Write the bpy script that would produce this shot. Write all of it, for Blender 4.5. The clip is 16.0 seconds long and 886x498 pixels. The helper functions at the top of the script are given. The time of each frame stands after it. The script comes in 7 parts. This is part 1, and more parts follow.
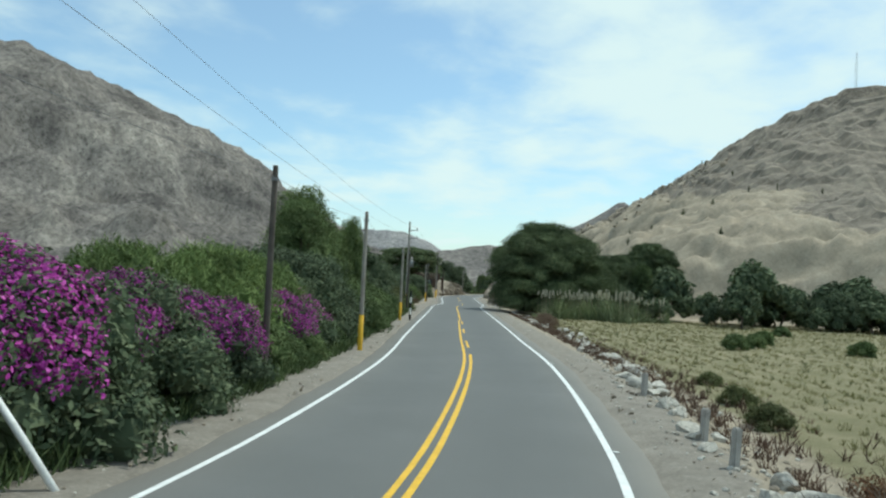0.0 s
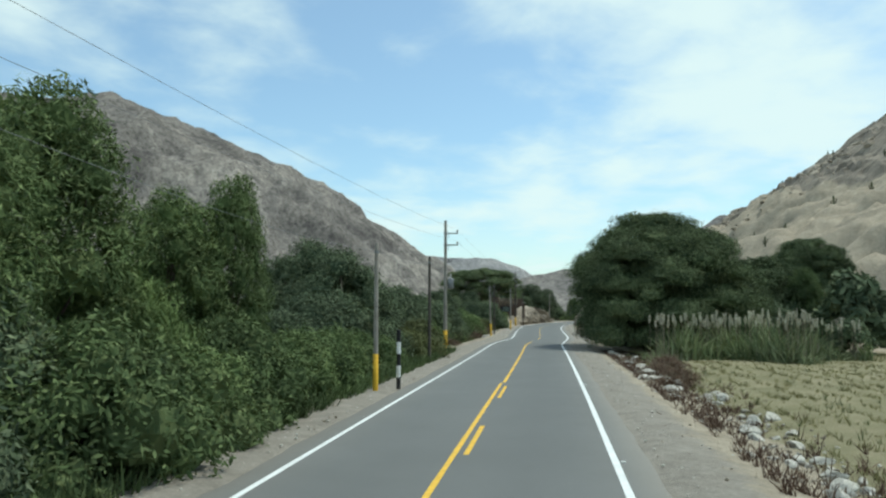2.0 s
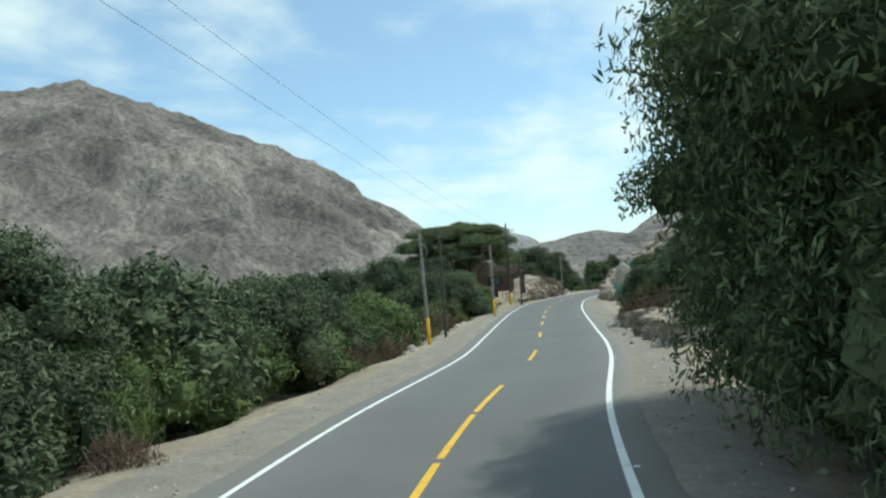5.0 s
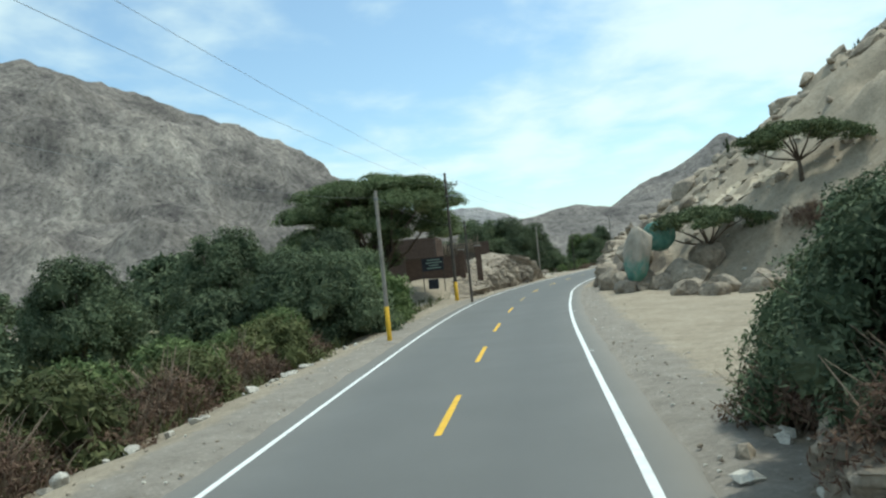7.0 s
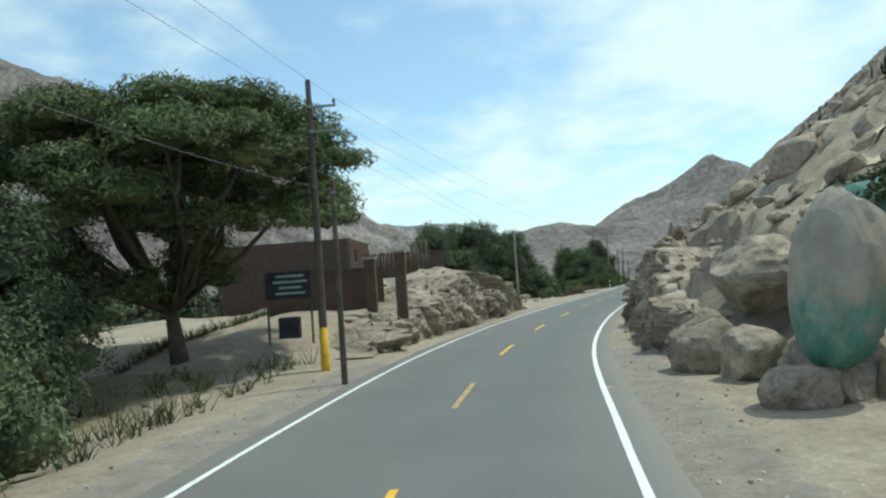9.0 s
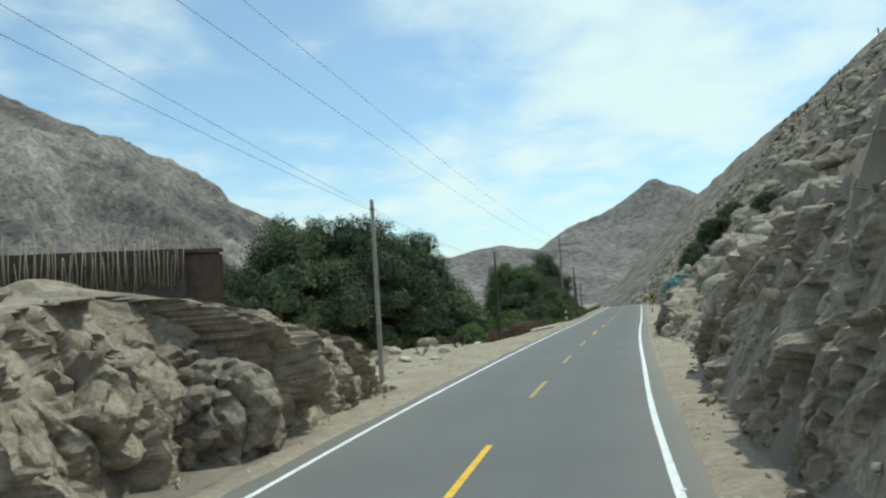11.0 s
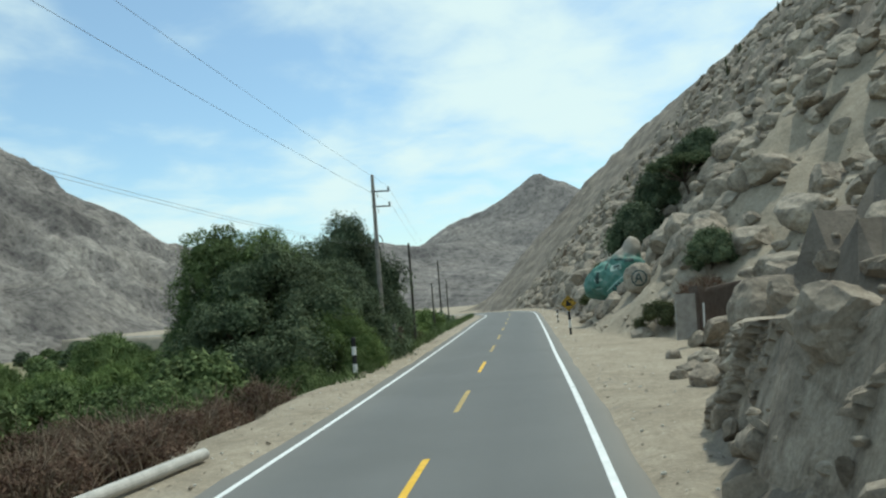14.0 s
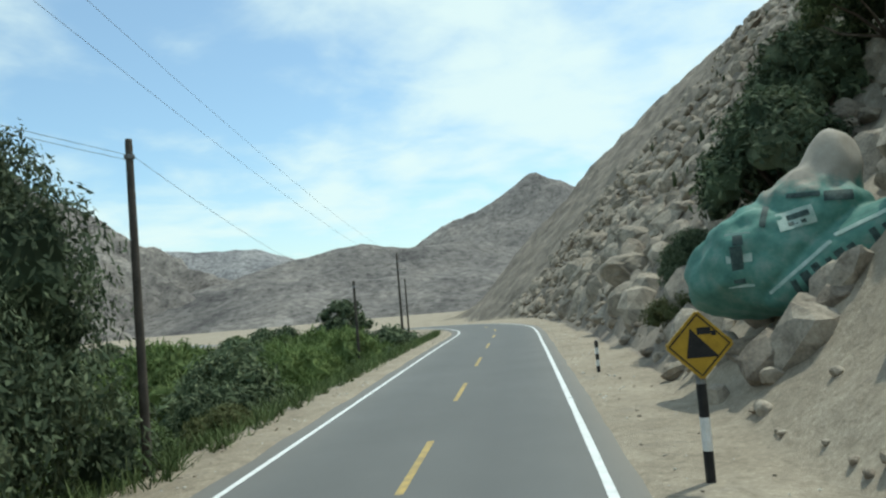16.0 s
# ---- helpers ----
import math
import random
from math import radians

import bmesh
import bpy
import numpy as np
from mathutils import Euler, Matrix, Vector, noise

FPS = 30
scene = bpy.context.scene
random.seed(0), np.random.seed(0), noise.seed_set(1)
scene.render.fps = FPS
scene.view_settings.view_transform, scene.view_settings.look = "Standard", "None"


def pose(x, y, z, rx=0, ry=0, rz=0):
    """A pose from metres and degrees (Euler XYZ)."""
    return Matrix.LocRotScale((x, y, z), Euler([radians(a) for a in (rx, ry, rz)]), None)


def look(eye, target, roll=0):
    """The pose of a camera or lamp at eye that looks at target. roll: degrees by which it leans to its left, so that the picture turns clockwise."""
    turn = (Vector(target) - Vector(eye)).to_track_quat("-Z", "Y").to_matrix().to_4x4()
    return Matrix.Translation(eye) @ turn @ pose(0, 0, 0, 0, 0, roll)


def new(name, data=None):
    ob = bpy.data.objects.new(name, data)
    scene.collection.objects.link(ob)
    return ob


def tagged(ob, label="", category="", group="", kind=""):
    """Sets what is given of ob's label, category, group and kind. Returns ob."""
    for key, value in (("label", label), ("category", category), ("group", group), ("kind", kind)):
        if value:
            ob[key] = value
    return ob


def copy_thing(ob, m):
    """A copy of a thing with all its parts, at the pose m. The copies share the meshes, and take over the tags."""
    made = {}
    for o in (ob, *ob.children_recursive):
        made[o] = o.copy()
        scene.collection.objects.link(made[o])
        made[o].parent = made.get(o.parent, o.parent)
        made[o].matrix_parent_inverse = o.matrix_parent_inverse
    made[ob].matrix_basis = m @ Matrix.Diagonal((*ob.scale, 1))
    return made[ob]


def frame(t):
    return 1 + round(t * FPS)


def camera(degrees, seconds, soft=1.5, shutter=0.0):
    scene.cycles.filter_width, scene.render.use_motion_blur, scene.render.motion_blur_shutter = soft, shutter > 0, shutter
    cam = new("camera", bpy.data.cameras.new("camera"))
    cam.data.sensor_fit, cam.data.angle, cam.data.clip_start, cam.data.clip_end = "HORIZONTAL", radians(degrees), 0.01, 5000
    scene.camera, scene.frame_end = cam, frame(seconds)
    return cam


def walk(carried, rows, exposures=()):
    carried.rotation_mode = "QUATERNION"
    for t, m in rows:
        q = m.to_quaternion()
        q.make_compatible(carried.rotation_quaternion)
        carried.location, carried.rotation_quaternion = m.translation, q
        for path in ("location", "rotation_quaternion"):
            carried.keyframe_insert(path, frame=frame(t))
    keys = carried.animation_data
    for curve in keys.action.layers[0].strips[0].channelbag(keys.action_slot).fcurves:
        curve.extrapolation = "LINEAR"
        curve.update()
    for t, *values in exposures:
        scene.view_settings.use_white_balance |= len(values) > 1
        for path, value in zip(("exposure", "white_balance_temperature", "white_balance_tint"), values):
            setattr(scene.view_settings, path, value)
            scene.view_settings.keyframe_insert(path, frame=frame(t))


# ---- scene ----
from mathutils.bvhtree import BVHTree

cam = camera(59.0, 16.0, soft=2.3)
PATH = [
    (0, pose(0.000, -0.000, 3.023, 92.536, -2.783, -1.760)),
    (0.5, pose(1.407, 7.842, 3.037, 92.577, -1.522, 0.366)),
    (1, pose(2.682, 16.022, 3.081, 93.321, -0.414, 2.127)),
    (1.5, pose(3.486, 23.882, 3.060, 93.947, 0.826, 3.772)),
    (2, pose(4.048, 32.011, 3.148, 94.422, -0.179, 5.164)),
    (2.5, pose(4.470, 40.489, 3.136, 93.962, 1.783, 6.037)),
    (3, pose(4.919, 49.356, 3.096, 93.751, 2.266, 6.336)),
    (3.5, pose(5.278, 58.450, 3.104, 93.509, 2.628, 6.387)),
    (4, pose(5.674, 67.749, 3.104, 93.420, 3.124, 6.383)),
    (6.5, pose(8.674, 116.592, 3.016, 91.384, 5.262, 5.301)),
    (7, pose(9.160, 126.356, 3.050, 91.242, 5.723, 4.879)),
    (7.5, pose(9.677, 135.596, 3.032, 91.335, 5.685, 4.531)),
    (8, pose(9.960, 144.640, 3.031, 91.575, 4.614, 4.065)),
    (10.5, pose(13.657, 196.338, 3.036, 93.576, 3.865, 1.416)),
    (11, pose(15.426, 206.795, 3.067, 93.875, 3.686, -0.827)),
    (11.5, pose(17.406, 216.604, 3.130, 94.031, 3.484, -3.231)),
    (12, pose(19.514, 226.521, 3.179, 94.209, 3.768, -5.567)),
    (12.5, pose(21.968, 236.141, 3.228, 94.244, 3.519, -7.234)),
    (13, pose(24.430, 245.494, 3.085, 93.816, 3.945, -8.359)),
    (13.5, pose(26.779, 254.571, 3.099, 93.548, 3.456, -8.770)),
    (14, pose(29.286, 263.863, 3.082, 93.332, 4.437, -9.152)),
    (14.5, pose(31.766, 273.146, 3.037, 93.408, 3.857, -9.062)),
    (15, pose(34.471, 282.545, 2.977, 93.377, 4.466, -9.043)),
    (15.5, pose(36.877, 291.376, 2.951, 93.545, 4.982, -9.183)),
    (16, pose(39.363, 300.517, 2.914, 93.625, 4.817, -9.408)),
]
walk(cam, PATH, [(0, 0.08, 6330, -3), (2, 0.12, 6330, -3), (4, 0.17, 6330, -3), (6.5, 0.25, 6330, -3), (8, 0.25, 6330, -3), (10.5, 0.13, 6330, -3), (12.5, 0.1, 6330, -3), (14.5, 0.1, 6330, -3), (16, 0.15, 6330, -3)])

# ---------------------------------------------------------------- world and sun
SUN_AZ, SUN_EL = 62.0, 62.0          # degrees clockwise from +y, and above the horizon


def nt_node(nt, kind, **values):
    n = nt.nodes.new(kind)
    for key, v in values.items():
        n.inputs[key].default_value = v
    return n


def build_world():
    w = bpy.data.worlds.new("sky")
    scene.world = w
    w.use_nodes = True
    nt = w.node_tree
    nt.nodes.clear()
    ln = nt.links.new
    sky = nt.nodes.new("ShaderNodeTexSky")
    sky.sky_type, sky.sun_disc = "NISHITA", False
    sky.sun_elevation, sky.sun_rotation = radians(SUN_EL), radians(SUN_AZ)
    sky.altitude, sky.air_density, sky.dust_density, sky.ozone_density = 400, 1.0, 1.2, 1.5
    # cloud sheet: the way up through a flat layer, so that clouds shrink towards the horizon
    tc = nt.nodes.new("ShaderNodeTexCoord")
    sep = nt.nodes.new("ShaderNodeSeparateXYZ")
    ln(tc.outputs["Generated"], sep.inputs[0])
    up = nt.nodes.new("ShaderNodeMath")
    up.operation = "MAXIMUM"
    up.inputs[1].default_value = 0.0
    ln(sep.outputs["Z"], up.inputs[0])
    add = nt.nodes.new("ShaderNodeMath")
    add.operation = "ADD"
    add.inputs[1].default_value = 0.16
    ln(up.outputs[0], add.inputs[0])
    coords = []
    for axis in "XY":
        d = nt.nodes.new("ShaderNodeMath")
        d.operation = "DIVIDE"
        ln(sep.outputs[axis], d.inputs[0])
        ln(add.outputs[0], d.inputs[1])
        coords.append(d)
    comb = nt.nodes.new("ShaderNodeCombineXYZ")
    ln(coords[0].outputs[0], comb.inputs[0])
    ln(coords[1].outputs[0], comb.inputs[1])
    mp = nt.nodes.new("ShaderNodeMapping")
    mp.inputs["Location"].default_value = CLOUD_AT
    mp.inputs["Rotation"].default_value = (0, 0, radians(25))
    mp.inputs["Scale"].default_value = (-1.0, 0.9, 1.0)
    ln(comb.outputs[0], mp.inputs[0])
    big = nt_node(nt, "ShaderNodeTexNoise", Scale=0.95, Detail=3.0, Roughness=0.5, Distortion=0.25)
    fine = nt_node(nt, "ShaderNodeTexNoise", Scale=3.2, Detail=5.0, Roughness=0.55, Distortion=0.2)
    ln(mp.outputs[0], big.inputs["Vector"])
    ln(mp.outputs[0], fine.inputs["Vector"])
    mix = nt.nodes.new("ShaderNodeMix")
    mix.inputs["Factor"].default_value = 0.38
    ln(big.outputs["Fac"], mix.inputs[2])
    ln(fine.outputs["Fac"], mix.inputs[3])
    ramp = nt.nodes.new("ShaderNodeValToRGB")
    ramp.color_ramp.interpolation = "EASE"
    ramp.color_ramp.elements[0].position = 0.40
    ramp.color_ramp.elements[0].color = (0.12, 0.12, 0.12, 1)
    ramp.color_ramp.elements[1].position = 0.62
    ramp.color_ramp.elements[1].color = (0.93, 0.93, 0.93, 1)
    ln(mix.outputs[0], ramp.inputs[0])
    # thin haze that thickens towards the horizon
    hz = nt.nodes.new("ShaderNodeMapRange")
    hz.inputs["From Min"].default_value, hz.inputs["From Max"].default_value = 0.0, 0.22
    hz.inputs["To Min"].default_value, hz.inputs["To Max"].default_value = 0.55, 0.0
    ln(up.outputs[0], hz.inputs["Value"])
    mx = nt.nodes.new("ShaderNodeMath")
    mx.operation = "MAXIMUM"
    ln(ramp.outputs["Color"], mx.inputs[0])
    ln(hz.outputs[0], mx.inputs[1])
    cm = nt.nodes.new("ShaderNodeMix")
    cm.data_type = "RGBA"
    ln(mx.outputs[0], cm.inputs["Factor"])
    gain = nt.nodes.new("ShaderNodeMix")
    gain.data_type, gain.blend_type = "RGBA", "MULTIPLY"
    gain.inputs["Factor"].default_value = 1.0
    ln(sky.outputs[0], gain.inputs[6])
    gain.inputs[7].default_value = SKY_TINT
    ln(gain.outputs[2], cm.inputs[6])
    cm.inputs[7].default_value = CLOUD_COL
    bg = nt.nodes.new("ShaderNodeBackground")
    bg.inputs["Strength"].default_value = SKY_STRENGTH
    ln(cm.outputs[2], bg.inputs["Color"])
    out = nt.nodes.new("ShaderNodeOutputWorld")
    ln(bg.outputs[0], out.inputs["Surface"])


CLOUD_AT = (3.1, 1.7, 0.0)
SKY_TINT = (1.22, 1.38, 1.40, 1)
CLOUD_COL = (7.0, 7.9, 8.1, 1)
SKY_STRENGTH = 0.11
build_world()

sun_data = bpy.data.lights.new("sun", "SUN")
sun_data.energy, sun_data.angle, sun_data.color = 2.6, radians(1.5), (1.0, 0.95, 0.87)
sun = new("sun", sun_data)
_a, _e = radians(SUN_AZ), radians(SUN_EL)
SUN_DIR = Vector((math.sin(_a) * math.cos(_e), math.cos(_a) * math.cos(_e), math.sin(_e)))
sun.matrix_world = look(SUN_DIR * 300, (0, 0, 0))


# ---------------------------------------------------------------- materials
def material(name, rough=0.8, spec=0.3, metal=0.0):
    m = bpy.data.materials.new(name)
    m.use_nodes = True
    nt = m.node_tree
    b = nt.nodes["Principled BSDF"]
    b.inputs["Roughness"].default_value = rough
    b.inputs["Specular IOR Level"].default_value = spec
    b.inputs["Metallic"].default_value = metal
    return m, nt, b


def position(nt, scale=(1, 1, 1), kind="Object"):
    tc = nt.nodes.new("ShaderNodeTexCoord")
    mp = nt.nodes.new("ShaderNodeMapping")
    mp.inputs["Scale"].default_value = scale
    nt.links.new(tc.outputs[kind], mp.inputs[0])
    return mp.outputs[0]


def world_position(nt, scale=(1, 1, 1)):
    g = nt.nodes.new("ShaderNodeNewGeometry")
    mp = nt.nodes.new("ShaderNodeMapping")
    mp.inputs["Scale"].default_value = scale
    nt.links.new(g.outputs["Position"], mp.inputs[0])
    return mp.outputs[0]


def noise_ramp(nt, vec, scale, stops, detail=5.0, rough=0.6, distort=0.0):
    n = nt_node(nt, "ShaderNodeTexNoise", Scale=scale, Detail=detail, Roughness=rough, Distortion=distort)
    nt.links.new(vec, n.inputs["Vector"])
    return ramp_of(nt, n.outputs["Fac"], stops)


def ramp_of(nt, fac, stops):
    r = nt.nodes.new("ShaderNodeValToRGB")
    el = r.color_ramp.elements
    while len(el) < len(stops):
        el.new(0.5)
    for e, (p, c) in zip(el, stops):
        e.position = p
        e.color = (*c, 1) if len(c) == 3 else c
    nt.links.new(fac, r.inputs[0])
    return r.outputs["Color"]


def mixed(nt, fac, a, b, blend="MIX"):
    m = nt.nodes.new("ShaderNodeMix")
    m.data_type, m.blend_type = "RGBA", blend
    if isinstance(fac, float):
        m.inputs["Factor"].default_value = fac
    else:
        nt.links.new(fac, m.inputs["Factor"])
    for slot, v in ((6, a), (7, b)):
        if isinstance(v, tuple):
            m.inputs[slot].default_value = (*v, 1)
        else:
            nt.links.new(v, m.inputs[slot])
    return m.outputs[2]


def bump(nt, b, height, strength=0.5, distance=0.05):
    n = nt.nodes.new("ShaderNodeBump")
    n.inputs["Strength"].default_value, n.inputs["Distance"].default_value = strength, distance
    nt.links.new(height, n.inputs["Height"])
    nt.links.new(n.outputs[0], b.inputs["Normal"])


def mat_speckle(name, lo, hi, scale=6.0, rough=0.85, grain=60.0, relief=0.4, dist=0.02, spec=0.25, metal=0.0, per_object=0.0):
    """A plain stuff with large blotches, fine grain and relief."""
    m, nt, b = material(name, rough, spec, metal)
    v = world_position(nt) if not per_object else position(nt)
    c = noise_ramp(nt, v, scale, [(0.3, lo), (0.7, hi)])
    g = nt_node(nt, "ShaderNodeTexNoise", Scale=grain, Detail=4.0, Roughness=0.7)
    nt.links.new(v, g.inputs["Vector"])
    c = mixed(nt, 0.35, c, ramp_of(nt, g.outputs["Fac"], [(0.3, (0.25, 0.25, 0.25)), (0.7, (0.85, 0.85, 0.85))]), "OVERLAY")
    if per_object:
        oi = nt.nodes.new("ShaderNodeObjectInfo")
        c = mixed(nt, per_object, c, ramp_of(nt, oi.outputs["Random"], [(0, (0.3, 0.3, 0.3)), (1, (0.75, 0.72, 0.68))]), "OVERLAY")
    nt.links.new(c, b.inputs["Base Color"])
    bump(nt, b, g.outputs["Fac"], relief, dist)
    return m


def mat_rock(name, dark, mid, light, scale=0.5, crack=0.9, bump_dist=0.25, use_object=False):
    """Weathered granite: broad tone, angular cracks, grain."""
    m, nt, b = material(name, 0.9, 0.2)
    v = position(nt) if use_object else world_position(nt)
    c = noise_ramp(nt, v, scale, [(0.25, dark), (0.5, mid), (0.75, light)], 8.0, 0.65, 0.6)
    vo = nt_node(nt, "ShaderNodeTexVoronoi", Scale=crack)
    vo.feature = "DISTANCE_TO_EDGE"
    nz = nt_node(nt, "ShaderNodeTexNoise", Scale=crack * 1.5, Detail=4.0, Roughness=0.6)
    nt.links.new(v, nz.inputs["Vector"])
    jog = nt.nodes.new("ShaderNodeMix")
    jog.data_type = "VECTOR"
    jog.inputs["Factor"].default_value = 0.3
    nt.links.new(v, jog.inputs[4])
    nt.links.new(nz.outputs["Color"], jog.inputs[5])
    nt.links.new(jog.outputs[1], vo.inputs["Vector"])
    edge = ramp_of(nt, vo.outputs["Distance"], [(0.0, (0.3, 0.3, 0.3)), (0.05, (1, 1, 1))])
    c = mixed(nt, 0.22, c, edge, "MULTIPLY")
    stain = noise_ramp(nt, v, scale * 3.1, [(0.36, (0.24, 0.225, 0.21)), (0.5, (0.5, 0.5, 0.5)), (0.68, (0.68, 0.67, 0.65))], 8.0, 0.7, 0.5)
    c = mixed(nt, 0.65, c, stain, "OVERLAY")
    gr = nt_node(nt, "ShaderNodeTexNoise", Scale=scale * 18, Detail=6.0, Roughness=0.75)
    nt.links.new(v, gr.inputs["Vector"])
    c = mixed(nt, 0.45, c, ramp_of(nt, gr.outputs["Fac"], [(0.3, (0.2, 0.2, 0.2)), (0.7, (0.85, 0.84, 0.8))]), "OVERLAY")
    oi = nt.nodes.new("ShaderNodeObjectInfo")
    c = mixed(nt, 0.25, c, ramp_of(nt, oi.outputs["Random"], [(0, (0.3, 0.3, 0.3)), (1, (0.75, 0.72, 0.68))]), "OVERLAY")
    nt.links.new(c, b.inputs["Base Color"])
    hm = mixed(nt, 0.5, edge, gr.outputs["Color"])
    bump(nt, b, hm, 0.7, bump_dist)
    return m


def mat_leaf(name, a, b_, c_, rough=0.65, patch=0.35):
    """Foliage: each leaf spray its own tone, with larger patches over the crown."""
    m, nt, b = material(name, 0.85, 0.1)
    g = nt.nodes.new("ShaderNodeNewGeometry")
    col = ramp_of(nt, g.outputs["Random Per Island"], [(0.0, a), (0.55, b_), (1.0, c_)])
    v = world_position(nt)
    pt = noise_ramp(nt, v, patch, [(0.3, (0.32, 0.32, 0.32)), (0.7, (0.68, 0.68, 0.62))], 3.0)
    col = mixed(nt, 0.7, col, pt, "OVERLAY")
    oi = nt.nodes.new("ShaderNodeObjectInfo")
    col = mixed(nt, 0.55, col, ramp_of(nt, oi.outputs["Random"], [(0, (0.36, 0.36, 0.36)), (1, (0.66, 0.64, 0.58))]), "OVERLAY")
    nt.links.new(col, b.inputs["Base Color"])
    tr = nt.nodes.new("ShaderNodeBsdfTranslucent")
    nt.links.new(col, tr.inputs["Color"])
    ms = nt.nodes.new("ShaderNodeMixShader")
    ms.inputs[0].default_value = 0.18
    nt.links.new(b.outputs[0], ms.inputs[1])
    nt.links.new(tr.outputs[0], ms.inputs[2])
    nt.links.new(ms.outputs[0], nt.nodes["Material Output"].inputs["Surface"])
    return m


def mat_ground():
    """One sheet: sand, gravel verge, stubble field and rocky slope, blended by the masks in the mesh."""
    m, nt, b = material("ground_earth", 0.95, 0.15)
    v = world_position(nt)
    at = nt.nodes.new("ShaderNodeAttribute")
    at.attribute_name = "cover"
    sp = nt.nodes.new("ShaderNodeSeparateColor")
    nt.links.new(at.outputs["Color"], sp.inputs[0])
    sand = noise_ramp(nt, v, 0.35, [(0.25, (0.265, 0.225, 0.172)), (0.55, (0.355, 0.305, 0.237)), (0.8, (0.43, 0.375, 0.295))], 8.0, 0.65)
    peb = nt_node(nt, "ShaderNodeTexVoronoi", Scale=7.0)
    nt.links.new(v, peb.inputs["Vector"])
    pc = ramp_of(nt, peb.outputs["Distance"], [(0.05, (0.85, 0.85, 0.85)), (0.35, (0.45, 0.45, 0.45))])
    blot = noise_ramp(nt, v, 2.2, [(0.3, (0.30, 0.295, 0.28)), (0.5, (0.5, 0.5, 0.5)), (0.75, (0.66, 0.655, 0.64))], 7.0, 0.7, 1.2)
    sand = mixed(nt, 0.7, sand, blot, "OVERLAY")
    sand = mixed(nt, 0.35, sand, pc, "OVERLAY")
    grav = noise_ramp(nt, v, 1.2, [(0.3, (0.20, 0.18, 0.155)), (0.7, (0.33, 0.30, 0.26))], 9.0, 0.75)
    grav = mixed(nt, 0.3, grav, pc, "OVERLAY")
    field = noise_ramp(nt, v, 0.5, [(0.25, (0.15, 0.14, 0.075)), (0.5, (0.22, 0.20, 0.12)), (0.75, (0.31, 0.27, 0.18))], 9.0, 0.7)
    rock = noise_ramp(nt, v, 0.22, [(0.3, (0.13, 0.112, 0.092)), (0.5, (0.235, 0.203, 0.168)), (0.72, (0.38, 0.33, 0.265))], 10.0, 0.75, 0.5)
    brk = nt_node(nt, "ShaderNodeTexNoise", Scale=0.9, Detail=6.0, Roughness=0.7)
    nt.links.new(v, brk.inputs["Vector"])

    def mask(socket):
        s = nt.nodes.new("ShaderNodeMath")
        s.operation = "ADD"
        nt.links.new(socket, s.inputs[0])
        k = nt.nodes.new("ShaderNodeMath")
        k.operation = "MULTIPLY_ADD"
        nt.links.new(brk.outputs["Fac"], k.inputs[0])
        k.inputs[1].default_value, k.inputs[2].default_value = 0.9, -0.45
        nt.links.new(k.outputs[0], s.inputs[1])
        return ramp_of(nt, s.outputs[0], [(0.40, (0, 0, 0)), (0.60, (1, 1, 1))])
    c = mixed(nt, mask(sp.outputs["Blue"]), sand, grav)
    c = mixed(nt, mask(sp.outputs["Red"]), c, field)
    c = mixed(nt, mask(sp.outputs["Green"]), c, rock)
    fine = nt_node(nt, "ShaderNodeTexNoise", Scale=14.0, Detail=8.0, Roughness=0.8)
    nt.links.new(v, fine.inputs["Vector"])
    c = mixed(nt, 0.4, c, ramp_of(nt, fine.outputs["Fac"], [(0.3, (0.25, 0.25, 0.25)), (0.7, (0.75, 0.75, 0.75))]), "OVERLAY")
    nt.links.new(c, b.inputs["Base Color"])
    lump = nt_node(nt, "ShaderNodeTexNoise", Scale=2.2, Detail=7.0, Roughness=0.7)
    nt.links.new(v, lump.inputs["Vector"])
    bump(nt, b, mixed(nt, 0.35, lump.outputs["Color"], fine.outputs["Color"]), 0.8, 0.16)
    return m


def mat_asphalt():
    m, nt, b = material("asphalt", 0.8, 0.35)
    at = nt.nodes.new("ShaderNodeAttribute")
    at.attribute_name = "across"
    v = world_position(nt)
    c = noise_ramp(nt, v, 0.25, [(0.3, (0.125, 0.127, 0.123)), (0.7, (0.156, 0.158, 0.154))], 6.0)
    sp = nt.nodes.new("ShaderNodeSeparateColor")
    nt.links.new(at.outputs["Color"], sp.inputs[0])
    c = mixed(nt, sp.outputs["Red"], c, (0.11, 0.113, 0.112))
    gr = nt_node(nt, "ShaderNodeTexNoise", Scale=70.0, Detail=3.0, Roughness=0.8)
    nt.links.new(v, gr.inputs["Vector"])
    c = mixed(nt, 0.5, c, ramp_of(nt, gr.outputs["Fac"], [(0.3, (0.25, 0.25, 0.25)), (0.7, (0.75, 0.75, 0.75))]), "OVERLAY")
    c = mixed(nt, sp.outputs["Green"], c, (0.26, 0.235, 0.20))
    nt.links.new(c, b.inputs["Base Color"])
    bump(nt, b, gr.outputs["Fac"], 0.3, 0.01)
    return m


